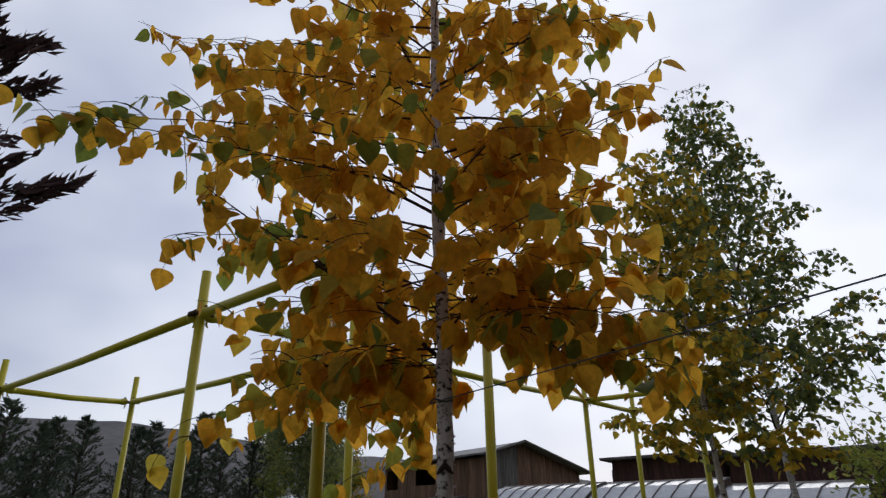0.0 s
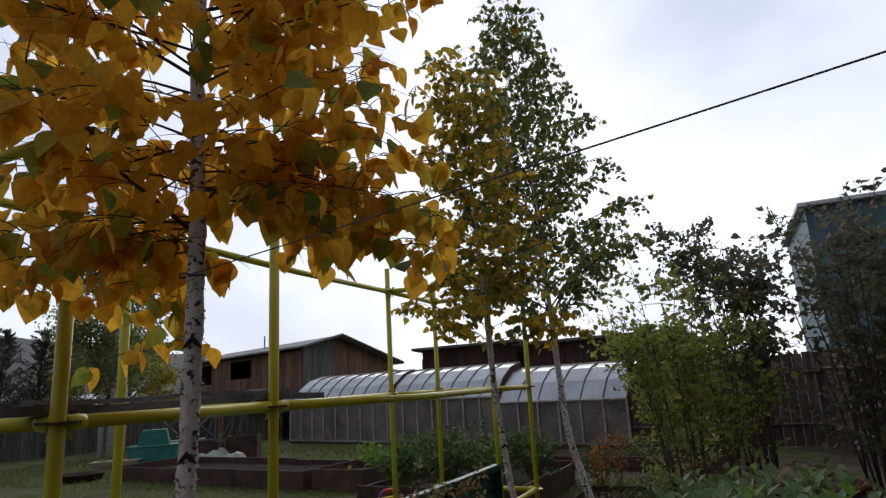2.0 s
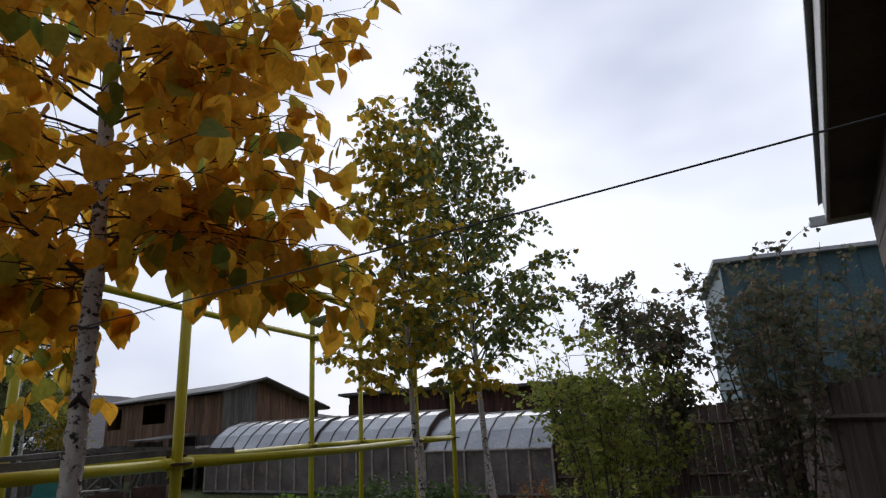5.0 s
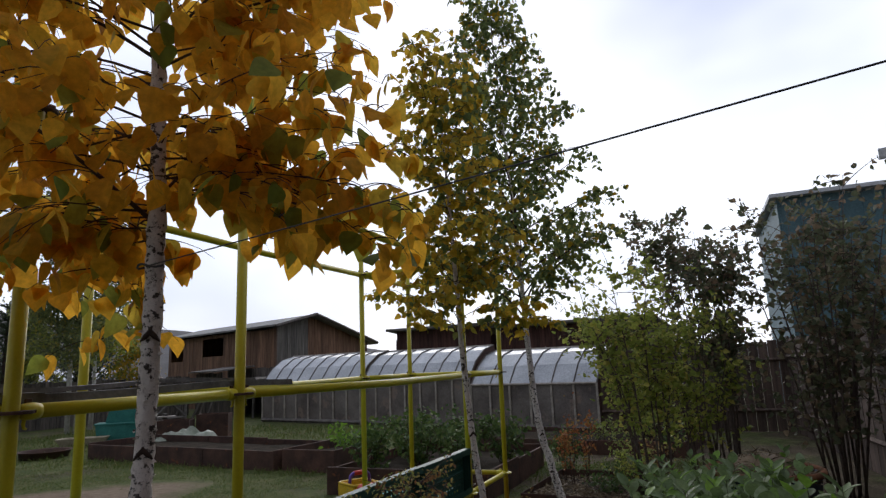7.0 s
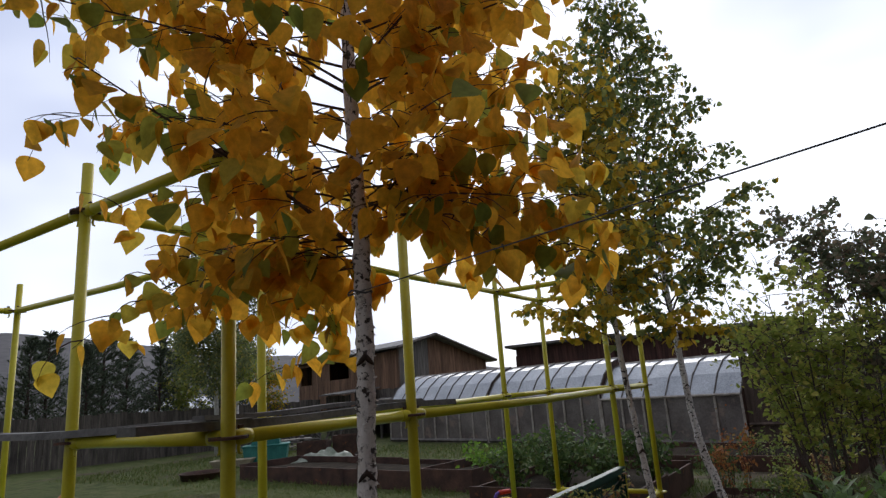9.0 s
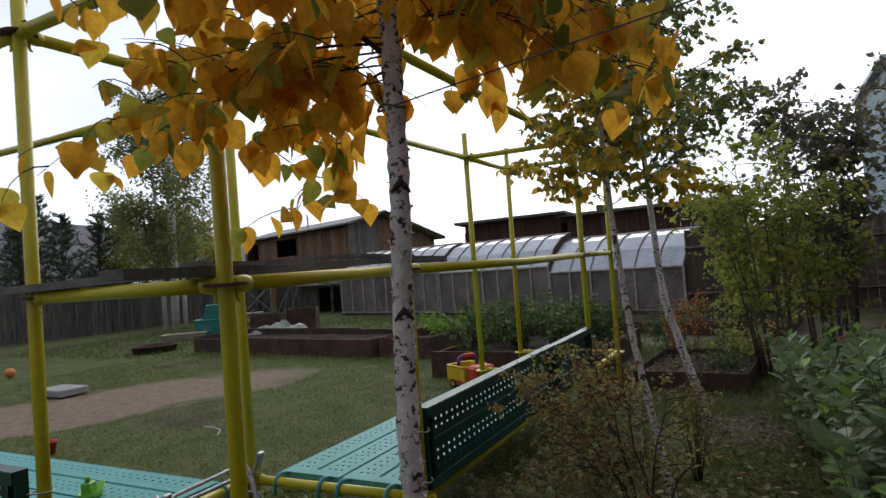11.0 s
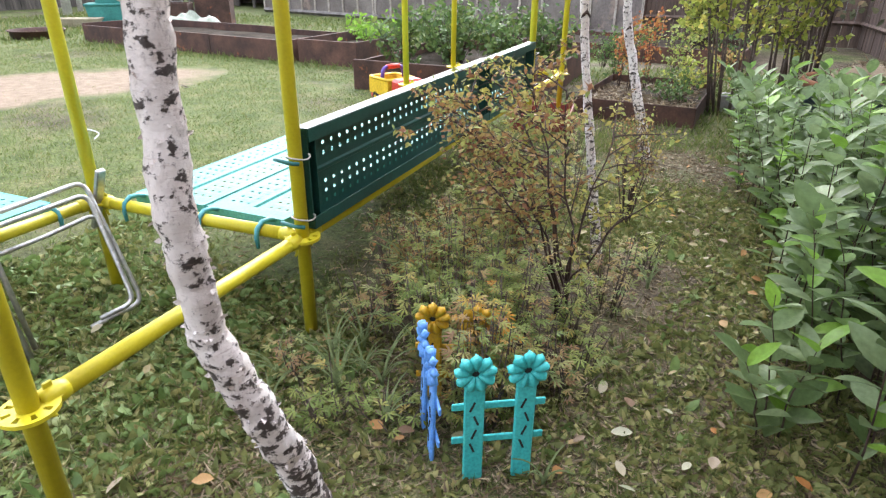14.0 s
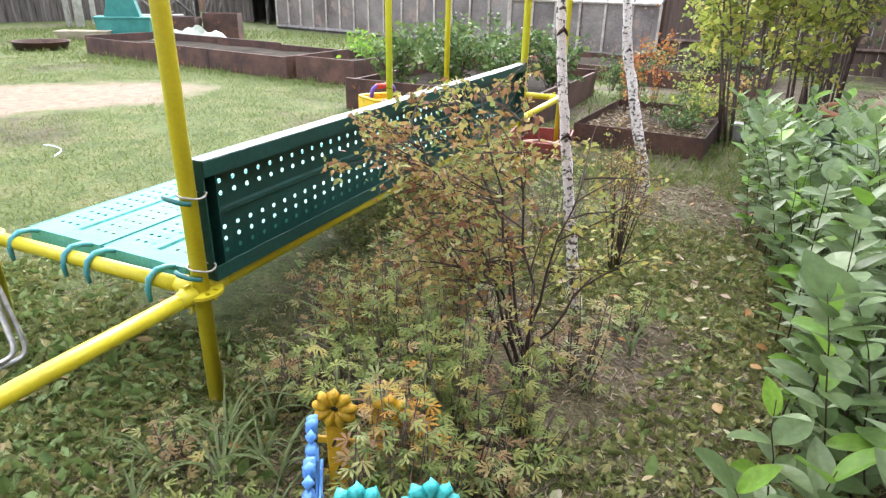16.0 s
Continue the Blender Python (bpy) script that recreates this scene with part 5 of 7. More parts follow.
def bush(name, label, base, stems, h, r, mat, leaf, n, seed, tmpl=(LEAF_V, LEAF_F), flare=0.5, z0=0.25, stem_r=0.008, width=0.75, category="shrub", wood=None, group="", side=(0, 0), foot_r=0.12, twig_n=9):
    """A many-stemmed bush: stems that fork outwards, twigs and leaves on them."""
    rng = random.Random(seed)
    ob = thing(name, label, category, base, group)
    at, al, twigs = [], [], Geo()
    per = max(1, n // (stems * twig_n))
    for i in range(stems):
        a = i * 2.4 + rng.uniform(-0.4, 0.4)
        top = Vector((math.cos(a) * r * rng.uniform(0.3, 1.0) + side[0], math.sin(a) * r * rng.uniform(0.3, 1.0) + side[1], h * rng.uniform(0.72, 1.05)))
        foot = Vector((math.cos(a) * r * foot_r * rng.uniform(0.3, 1.2), math.sin(a) * r * foot_r * rng.uniform(0.3, 1.2), -0.03))
        mid = foot.lerp(top, 0.5) + Vector((-math.cos(a), -math.sin(a), 0.0)) * r * flare * 0.25
        pts = [foot, foot.lerp(mid, 0.5), mid, mid.lerp(top, 0.5) + Vector((rng.uniform(-1, 1), rng.uniform(-1, 1), 0)) * r * 0.06, top]
        part("stem", Geo().tube(pts, [stem_r * k for k in (1, 0.85, 0.65, 0.42, 0.18)], 6), wood or TWIG, ob, "", True)
        for _ in range(twig_n):
            t = z0 + (1 - z0) * rng.random() ** 0.8
            q = pts[min(3, int(t * 4))].lerp(pts[min(4, int(t * 4) + 1)], t * 4 % 1)
            az = rng.uniform(0, 6.283)
            tp = limb_path(q, az, rng.uniform(-0.1, 0.9), r * rng.uniform(0.25, 0.7), rng.uniform(0, 0.8), 4, rng)
            twigs.tube(tp, [stem_r * k for k in (0.35, 0.3, 0.22, 0.15, 0.08)], 4, False)
            for _ in range(per):
                u = rng.random()
                w = tp[min(3, int(u * 4))].lerp(tp[min(4, int(u * 4) + 1)], u * 4 % 1)
                at.append(tuple(w + Vector((rng.gauss(0, 1), rng.gauss(0, 1), rng.gauss(0, 1))) * leaf * 0.5))
                al.append((rng.uniform(-1, 1), rng.uniform(-1, 1), rng.uniform(-0.9, 0.8)))
    tagged(part("twig", twigs, wood or TWIG, ob), kind="stuff")
    k = len(at)
    rs = np.random.RandomState(seed)
    s = leaf * rs.uniform(0.55, 1.2, k)
    tagged(part("leaves", spread(tmpl[0], tmpl[1], at, al, s, s * width, rs.uniform(-1.5, 1.5, k), "leaves", mat), None, ob), kind="stuff")
    return ob


SM = (SMALL_V, SMALL_F)
def forked_shrub(name, label, base, boughs, leaf, seed):
    """Crooked stems rising close together, then forking into a tangle. boughs: (top x, y, z, twigs, leaves on a twig, material)."""
    rng = random.Random(seed)
    ob = thing(name, label, "shrub", base)
    wood, sets = Geo(), {}
    for i, (tx, ty, tz, twigs, per, mat) in enumerate(boughs):
        top = Vector((tx, ty, tz))
        foot = Vector((0.022 * math.cos(i * 2.4), 0.022 * math.sin(i * 2.4), -0.03))
        pts = [foot]
        for k in range(1, 8):
            t = k / 7
            pts.append(Vector((tx * t ** 1.7 + foot.x, ty * t ** 1.7 + foot.y, tz * t)) + Vector((rng.uniform(-1, 1), rng.uniform(-1, 1), 0)) * 0.018)
        part("stem", Geo().tube(pts, [0.0066 * (1 - 0.10 * k) for k in range(8)], 7), TWIG, ob, "", True)
        for j in range(twigs):
            u = 3.0 + 4.0 * (j + rng.random()) / twigs
            q = pts[min(6, int(u))].lerp(pts[min(7, int(u) + 1)], u % 1)
            az = math.atan2(ty, tx) + rng.uniform(-1.9, 1.9)
            tp = limb_path(q, az, rng.uniform(-0.15, 0.8), rng.uniform(0.14, 0.34), rng.uniform(-0.2, 0.9), 5, rng)
            wood.tube(tp, [0.0034, 0.0028, 0.0022, 0.0016, 0.0011, 0.0007], 5, False)
            for _ in range(3):
                v = rng.uniform(1.0, 4.6)
                q2 = tp[int(v)].lerp(tp[int(v) + 1], v % 1)
                t2 = limb_path(q2, az + rng.uniform(-1.4, 1.4), rng.uniform(-0.4, 0.8), rng.uniform(0.05, 0.14), rng.uniform(-0.3, 0.8), 3, rng)
                wood.tube(t2, [0.0016, 0.0012, 0.0009, 0.0006], 4, False)
                for _ in range(per):
                    w = rng.uniform(0.3, 2.99)
                    e = t2[int(w)].lerp(t2[int(w) + 1], w % 1) + Vector((rng.gauss(0, 1), rng.gauss(0, 1), rng.gauss(0, 1))) * leaf * 0.4
                    sets.setdefault(mat, []).append((tuple(e), (rng.uniform(-1, 1), rng.uniform(-1, 1), rng.uniform(-0.9, 0.6))))
    tagged(part("twig", wood, TWIG, ob), kind="stuff")
    for mat, rows_ in sets.items():
        k = len(rows_)
        rs = np.random.RandomState(seed)
        sz = leaf * rs.uniform(0.55, 1.2, k)
        tagged(part("leaves", spread(SMALL_V, SMALL_F, [r[0] for r in rows_], [r[1] for r in rows_], sz, sz * 0.58, rs.uniform(-1.5, 1.5, k), "leaves", mat), None, ob), kind="stuff")
    return ob


YELLOWING = leafy("yellowing_shrub_leaf", [(0.0, (0.36, 0.28, 0.08)), (0.5, (0.40, 0.38, 0.11)), (1.0, (0.24, 0.30, 0.09))], 0.45)
forked_shrub("autumn_shrub", "open twiggy shrub with small russet and yellow-green leaves", (0.865, 1.50, 0),
             ((-0.52, 0.10, 0.76, 22, 11, RUSSET), (-0.40, -0.06, 0.88, 24, 11, RUSSET), (-0.22, 0.04, 0.95, 22, 10, RUSSET), (-0.08, -0.02, 0.90, 15, 8, RUSSET), (-0.30, -0.16, 0.62, 13, 9, RUSSET),
              (-0.36, 0.16, 0.92, 18, 10, YELLOWING), (0.12, 0.10, 0.74, 10, 7, YELLOWING), (0.20, 0.02, 0.46, 6, 7, YELLOWING)), 0.030, 201)
bush("stalk_clump", "clump of dry brown stalks with few yellow leaves", (0.95, 2.66, 0), 16, 0.62, 0.14, RUSSET, 0.02, 900, 202, SM, 0.2, 0.4, 0.004, 0.6)
bush("autumn_shrub", "low feathery weed shrub with russet leaves", (0.30, 1.48, 0), 12, 0.36, 0.24, RUSSET, 0.022, 2400, 203, SM, 0.3, 0.15, 0.003, 0.5)
WEED = leafy("feathery_weed", [(0.0, (0.13, 0.18, 0.045)), (0.7, (0.25, 0.30, 0.085)), (0.92, (0.34, 0.33, 0.10)), (1.0, (0.44, 0.28, 0.09))], 0.45)
WEED_DRY = leafy("drying_weed", [(0.0, (0.24, 0.13, 0.075)), (0.3, (0.36, 0.25, 0.11)), (0.6, (0.34, 0.33, 0.13)), (1.0, (0.20, 0.27, 0.10))], 0.4)
AMBER = leafy("amber_weed", [(0.0, (0.40, 0.17, 0.03)), (0.5, (0.50, 0.28, 0.04)), (1.0, (0.34, 0.30, 0.08))], 0.4)


def lobed_shape(lobes=5, notch=0.34, width=0.10):
    """A leaf cut into narrow fingers, seen from its stalk."""
    v, f = [(0, 0, 0)], []
    for i in range(lobes):
        a = radians(-76 + 152 * i / (lobes - 1))
        ln = 1.0 - 0.30 * abs(i - (lobes - 1) / 2) / ((lobes - 1) / 2)
        d, sd_ = (math.sin(a), math.cos(a)), (math.cos(a), -math.sin(a))
        k = len(v)
        for u, w in ((notch, -width * 0.6), (0.68, -width), (1.0, 0.0), (0.68, width), (notch, width * 0.6)):
            v.append((d[0] * ln * u + sd_[0] * w, d[1] * ln * u + sd_[1] * w, 0.10 * u - 0.22 * u * u))
        f += [(0, k, k + 4), (k, k + 1, k + 3), (k, k + 3, k + 4), (k + 1, k + 2, k + 3)]
    return np.array(v, float), f


LOBED_V, LOBED_F = lobed_shape()


def weed_clump(base, h, r, mat, leaf, seed, stems=9, gap=0.034):
    """Thin upright stems that carry cut leaves on short stalks all the way up."""
    rng = random.Random(seed)
    ob = thing("weed", "feathery green and russet weeds growing under the shrub", "weed", base, "weeds")
    at, al, stalks = [], [], Geo()
    for i in range(stems):
        a, q = rng.uniform(0, 6.283), rng.random() ** 0.6
        foot = Vector((math.cos(a) * r * q * 0.5, math.sin(a) * r * q * 0.5, -0.02))
        top = Vector((math.cos(a) * r * q, math.sin(a) * r * q, h * rng.uniform(0.55, 1.1)))
        mid = foot.lerp(top, 0.5) + Vector((rng.uniform(-1, 1), rng.uniform(-1, 1), 0)) * 0.02
        part("stem", Geo().tube([foot, mid, top], [0.0028, 0.0022, 0.0012], 5), STEMGREY, ob, "", True)
        z, k = 0.15 * h, rng.uniform(0, 6)
        while z < top.z:
            t = z / top.z
            c = foot.lerp(mid, t * 2) if t < 0.5 else mid.lerp(top, t * 2 - 1)
            k += 2.4 + rng.uniform(-0.3, 0.3)
            out = Vector((math.cos(k), math.sin(k), rng.uniform(0.1, 0.8)))
            reach = rng.uniform(0.015, 0.05) * (1.2 - 0.6 * t)
            e = c + out * reach
            stalks.tube([c, e], [0.0009, 0.0006], 3, False)
            at.append(tuple(e))
            al.append((out.x, out.y, rng.uniform(-0.35, 0.55)))
            z += gap * rng.uniform(0.6, 1.3)
    tagged(part("leaf_stalk", stalks, STEMGREY, ob), kind="stuff")
    n = len(at)
    rs = np.random.RandomState(seed)
    sz = leaf * rs.uniform(0.6, 1.25, n)
    tagged(part("leaves", spread(LOBED_V, LOBED_F, at, al, sz, sz * rs.uniform(0.8, 1.0, n), rs.uniform(-0.5, 0.5, n), "leaves", mat), None, ob), kind="stuff")
    return ob


for i, (x, y, h, r, m) in enumerate(((0.62, 1.15, 0.36, 0.20, WEED), (0.42, 1.12, 0.34, 0.20, WEED), (0.78, 1.02, 0.28, 0.16, WEED_DRY), (0.97, 1.18, 0.20, 0.14, WEED), (0.22, 1.15, 0.26, 0.16, WEED_DRY),
                                     (0.52, 0.72, 0.14, 0.14, WEED), (0.62, 1.75, 0.34, 0.22, WEED_DRY), (0.45, 2.3, 0.36, 0.25, WEED), (0.6, 3.0, 0.34, 0.28, WEED),
                                     (0.35, 0.62, 0.13, 0.13, WEED), (1.1, 2.1, 0.18, 0.14, WEED), (0.4, 3.9, 0.34, 0.3, WEED_DRY), (0.15, 0.78, 0.13, 0.12, WEED_DRY), (0.55, 1.02, 0.40, 0.15, WEED),
                                     (0.46, 1.32, 0.48, 0.17, WEED), (0.72, 1.2, 0.40, 0.16, WEED), (0.26, 1.38, 0.36, 0.2, WEED_DRY), (0.86, 0.86, 0.24, 0.12, WEED), (0.78, 0.93, 0.28, 0.12, WEED),
                                     (0.16, 1.55, 0.34, 0.16, WEED_DRY), (0.98, 1.02, 0.16, 0.12, WEED_DRY), (0.60, 1.42, 0.44, 0.17, WEED), (0.36, 1.62, 0.38, 0.2, WEED_DRY), (0.30, 2.0, 0.36, 0.2, WEED_DRY),
                                     (0.72, 0.80, 0.30, 0.08, WEED_DRY), (0.79, 0.82, 0.33, 0.08, WEED), (0.74, 0.76, 0.24, 0.07, WEED), (0.77, 0.90, 0.33, 0.08, AMBER), (0.66, 0.98, 0.33, 0.10, WEED_DRY), (0.70, 1.34, 0.40, 0.15, WEED_DRY), (0.80, 1.16, 0.36, 0.14, WEED), (0.70, 1.08, 0.36, 0.14, WEED), (0.52, 1.20, 0.42, 0.15, WEED), (0.90, 1.30, 0.26, 0.12, WEED), (0.76, 0.85, 0.36, 0.07, WEED), (0.74, 0.87, 0.34, 0.07, AMBER), (0.80, 0.80, 0.27, 0.07, WEED_DRY), (1.0, 1.62, 0.42, 0.13, WEED_DRY))):
    weed_clump((x, y, 0), h * (1.15 if i % 3 == 0 else 1.0), r, m, 0.038, 210 + i, 10 + (i % 3), 0.027)
YG, LD = "tall open shrub with bright yellow-green leaves", "tall dark lilac bush with bare lower stems"
TALL = dict(wood=STEMGREY, foot_r=0.2, twig_n=19)
bush("garden_shrub", YG, (1.40, 5.85, 0), 11, 2.35, 0.85, SHRUBGREEN, 0.066, 2800, 240, (LEAF_V, LEAF_F), 0.5, 0.40, 0.013, 0.8, side=(-0.1, 0), **TALL)
bush("garden_shrub", YG, (1.85, 6.3, 0), 9, 2.0, 0.6, SHRUBGREEN, 0.06, 1500, 241, (LEAF_V, LEAF_F), 0.5, 0.28, 0.011, 0.8, **TALL)
bush("lilac_bush", LD, (2.15, 7.2, 0), 14, 3.25, 0.75, LILAC, 0.074, 4600, 242, (LEAF_V, LEAF_F), 0.3, 0.30, 0.014, 0.85, side=(-0.15, 0), **TALL)
bush("lilac_bush", LD, (3.25, 6.6, 0), 16, 3.3, 0.85, LILAC, 0.078, 3000, 243, (LEAF_V, LEAF_F), 0.2, 0.2, 0.015, 0.85, **TALL)
bush("lilac_bush", LD, (4.2, 7.1, 0), 13, 3.3, 0.75, LILAC, 0.078, 2700, 244, (LEAF_V, LEAF_F), 0.2, 0.2, 0.015, 0.85, **TALL)
bush("garden_shrub", "dark green shrub behind the garden beds", (1.0, 10.6, 0), 16, 1.3, 0.8, SHRUBGREEN, 0.08, 1500, 245)


OLIVE = leafy("olive_sapling_leaf", [(0.0, (0.10, 0.085, 0.03)), (0.6, (0.17, 0.16, 0.05)), (0.85, (0.14, 0.18, 0.05)), (0.93, (0.50, 0.22, 0.04)), (1.0, (0.55, 0.20, 0.05))], 0.4)
SAP = "thin sapling with olive brown and orange leaves"
stalk_plant("sapling", SAP, "sapling", [(0.58, -0.56, 0.98, -0.07, 0.0), (0.60, -0.60, 0.93, -0.04, 0.02), (0.60, -0.54, 0.86, -0.10, 0.06)], 0.055, 0.6, OLIVE, 260, 0.05, "saplings",
            first=0.80, stem_r=0.0026)
stalk_plant("sapling", SAP, "sapling", [(0.60, -0.41, 0.53, 0.0, 0.01), (0.56, -0.37, 0.50, -0.01, 0.01), (0.65, -0.44, 0.55, 0.01, 0.0), (0.52, -0.33, 0.46, -0.02, 0.01)], 0.05, 0.6, OLIVE, 261, 0.05,
            "saplings", first=0.62, stem_r=0.0024)


# ---- grass, ground cover and fallen leaves ----
def in_sand(x, y):
    c, s = math.cos(radians(62)), math.sin(radians(62))
    dx, dy = x + 5.95, y - 3.55
    return ((c * dx + s * dy) / 2.6) ** 2 + ((-s * dx + c * dy) / 1.2) ** 2 < 1.1


def blades(n, box, size, seed, mat, name, tmpl, faces, wide, lean, bare=0.0):
    rs = np.random.RandomState(seed)
    at, al = [], []
    while len(at) < n:
        x, y = rs.uniform(box[0], box[1]), rs.uniform(box[2], box[3])
        if in_sand(x, y) and rs.rand() < 0.97:
            continue
        d = noise.noise((x * 0.9, y * 0.9, 7)) + 0.5 * noise.noise((x * 3.1, y * 3.1, 9))
        if d < bare + rs.uniform(-0.25, 0.25):
            continue
        if 1.0 + 0.3 * d < x < 1.75 and 0.3 < y < 4.5 and bare > -0.5 and rs.rand() < 0.34:
            continue
        at.append((x, y, 0.025 * noise.noise((x * 0.7, y * 0.7, 0)) + 0.012 * noise.noise((x * 2.6, y * 2.6, 3)) - 0.012))
        al.append((rs.normal(0, lean), rs.normal(0, lean), 1.0 if lean < 1 else rs.uniform(0.1, 0.7)))
    s = size * rs.uniform(0.5, 1.35, n)
    me = spread(tmpl, faces, at, al, s, s * wide, rs.uniform(0, 6.28, n), name, mat)
    return me


BLADE_V = np.array([(-0.5, 0, 0), (0.5, 0, 0), (-0.3, 0.6, 0.06), (0.3, 0.6, 0.06), (0, 1, 0.25)], float)
BLADE_F = [(0, 1, 3), (0, 3, 2), (2, 3, 4)]
tagged(part("grass", blades(56000, (-1.5, 2.4, -0.5, 4.6), 0.045, 1, GRASS, "grass", BLADE_V, BLADE_F, 0.07, 0.8, -0.25), None), "short worn autumn grass over the garden ground", "grass", kind="stuff")
tagged(part("grass", blades(110000, (-9.5, 0.2, 0.2, 7.2), 0.028, 2, GRASS, "grass", BLADE_V, BLADE_F, 0.15, 0.7, -0.4), None), "mown lawn grass round the sandy patch", "grass", kind="stuff")
tagged(part("grass", blades(22000, (-15, -0.0, 6.5, 13.5), 0.09, 3, GRASS, "grass", BLADE_V, BLADE_F, 0.14, 0.6, -0.3), None), "rough grass in front of the sheds", "grass", kind="stuff")
tagged(part("grass", blades(9000, (0.0, 2.2, 4.0, 8.5), 0.08, 4, GRASS, "grass", BLADE_V, BLADE_F, 0.1, 0.7, -0.3), None), "rough grass between the garden beds", "grass", kind="stuff")
COVER = leafy("ground_cover", [(0.0, (0.105, 0.122, 0.036)), (0.7, (0.212, 0.222, 0.075)), (1.0, (0.33, 0.28, 0.12))], 0.25)
tagged(part("ground_cover", blades(24000, (-1.6, 1.9, -0.5, 3.2), 0.036, 5, COVER, "ground_cover", LEAF_V, LEAF_F, 0.72, 1.2, -0.12), None),
       "small clover-like leaves creeping over the soil", "ground cover", kind="stuff")
tagged(part("ground_cover", blades(5000, (0.9, 1.85, 0.8, 4.3), 0.034, 15, COVER, "ground_cover", LEAF_V, LEAF_F, 0.72, 1.2, -0.05), None),
       "small green leaves in patches beside the hedge", "ground cover", kind="stuff")
BROADGREEN = leafy("broad_ground_leaf", [(0.0, (0.09, 0.14, 0.04)), (0.55, (0.17, 0.24, 0.075)), (0.85, (0.24, 0.31, 0.13)), (1.0, (0.34, 0.30, 0.13))], 0.25, 0.5)
for box_, n_, sd_ in (((-1.7, 0.62, -0.35, 1.0), 2600, 16), ((-1.6, 0.1, 0.9, 2.2), 900, 17), ((0.95, 1.7, 0.7, 3.4), 200, 18), ((0.2, 0.8, -0.3, 0.6), 350, 19)):
    tagged(part("ground_cover", blades(n_, box_, 0.055, sd_, BROADGREEN, "ground_cover", OVAL_V, LEAF_F, 0.66, 1.3, -0.05), None), "broad green leaves of low weeds over the soil", "ground cover", kind="stuff")
STRAW = leafy("dry_litter", [(0.0, (0.10, 0.07, 0.045)), (0.6, (0.22, 0.16, 0.10)), (1.0, (0.36, 0.29, 0.19))], 0.1)
tagged(part("dry_litter", blades(26000, (-1.2, 2.2, -0.5, 4.6), 0.042, 6, STRAW, "dry_litter", SMALL_V, SMALL_F, 0.16, 3.0, -0.6), None), "dry stalks and crumbled leaves on the soil", "litter",
       kind="stuff")
tagged(part("grass", blades(15000, (-0.2, 1.7, -0.6, 1.1), 0.042, 7, GRASS, "grass", BLADE_V, BLADE_F, 0.07, 1.1, -0.9), None), "thin trodden grass round the foot of the birch", "grass", kind="stuff")
tagged(part("ground_cover", blades(6500, (-0.2, 1.7, -0.6, 1.1), 0.036, 8, COVER, "ground_cover", LEAF_V, LEAF_F, 0.7, 1.2, -0.9), None), "small green leaves creeping round the birch", "ground cover",
       kind="stuff")
tagged(part("dry_litter", blades(21000, (-0.2, 1.7, -0.6, 1.1), 0.045, 9, STRAW, "dry_litter", SMALL_V, SMALL_F, 0.18, 3.0, -0.9), None), "dry stalks and crumbled leaves round the birch", "litter",
       kind="stuff")
tagged(part("dry_litter", blades(16000, (0.85, 1.8, 0.2, 4.4), 0.042, 10, STRAW, "dry_litter", SMALL_V, SMALL_F, 0.2, 3.0, -0.9), None), "dry stalks and crumbled leaves along the hedge", "litter",
       kind="stuff")
LITTER = leafy("fallen_leaf", [(0.0, (0.30, 0.12, 0.03)), (0.3, (0.34, 0.20, 0.08)), (0.55, (0.26, 0.23, 0.12)), (0.8, (0.36, 0.31, 0.22)), (1.0, (0.17, 0.10, 0.06))], 0.15, 0.6, True)
shapes = [spread(OVAL_V, LEAF_F, [(0, 0, 0)], [(0, 1, 0)], [1.0], [w], np.array([0.0]), "fallen_leaf", LITTER) for w in (0.5, 0.7, 0.85)]
rng = random.Random(12)
for i in range(190):
    x, y = rng.uniform(-0.9, 1.75), rng.uniform(-0.1, 4.2)
    if rng.random() < 0.22:
        x = rng.uniform(1.0, 1.7)
    ob = part("fallen_leaf", shapes[i % 3], None)
    ob.matrix_basis = pose(x, y, 0.02 + 0.025 * noise.noise((x * 0.7, y * 0.7, 0)), rng.uniform(-18, 25), rng.uniform(-25, 25), rng.uniform(0, 360)) @ Matrix.Scale(rng.uniform(0.03, 0.062), 4)
    tagged(ob, "curled dry leaf fallen on the grass", "leaf", "fallen leaves")
PALE = leafy("pale_fallen_leaf", [(0.0, (0.26, 0.28, 0.16)), (1.0, (0.46, 0.44, 0.31))], 0.25, 0.6, True)
shapes = [spread(OVAL_V, LEAF_F, [(0, 0, 0)], [(0, 1, 0)], [1.0], [w], np.array([0.0]), "fallen_leaf", PALE) for w in (0.45, 0.6)]
for i in range(18):
    x, y = rng.uniform(1.12, 1.62), rng.uniform(0.3, 3.2)
    if i < 7:
        x, y = rng.uniform(1.2, 1.45), rng.uniform(0.45, 0.95)
    ob = part("fallen_leaf", shapes[i % 2], None)
    ob.matrix_basis = pose(x, y, 0.026 + 0.025 * noise.noise((x * 0.7, y * 0.7, 0)), rng.uniform(-25, 30), rng.uniform(-30, 30), rng.uniform(0, 360)) @ Matrix.Scale(rng.uniform(0.035, 0.07), 4)
    tagged(ob, "large pale curled leaf fallen under the hedge", "leaf", "fallen leaves")
LONG = leafy("long_grass", [(0.0, (0.11, 0.17, 0.05)), (1.0, (0.27, 0.31, 0.16))], 0.35)
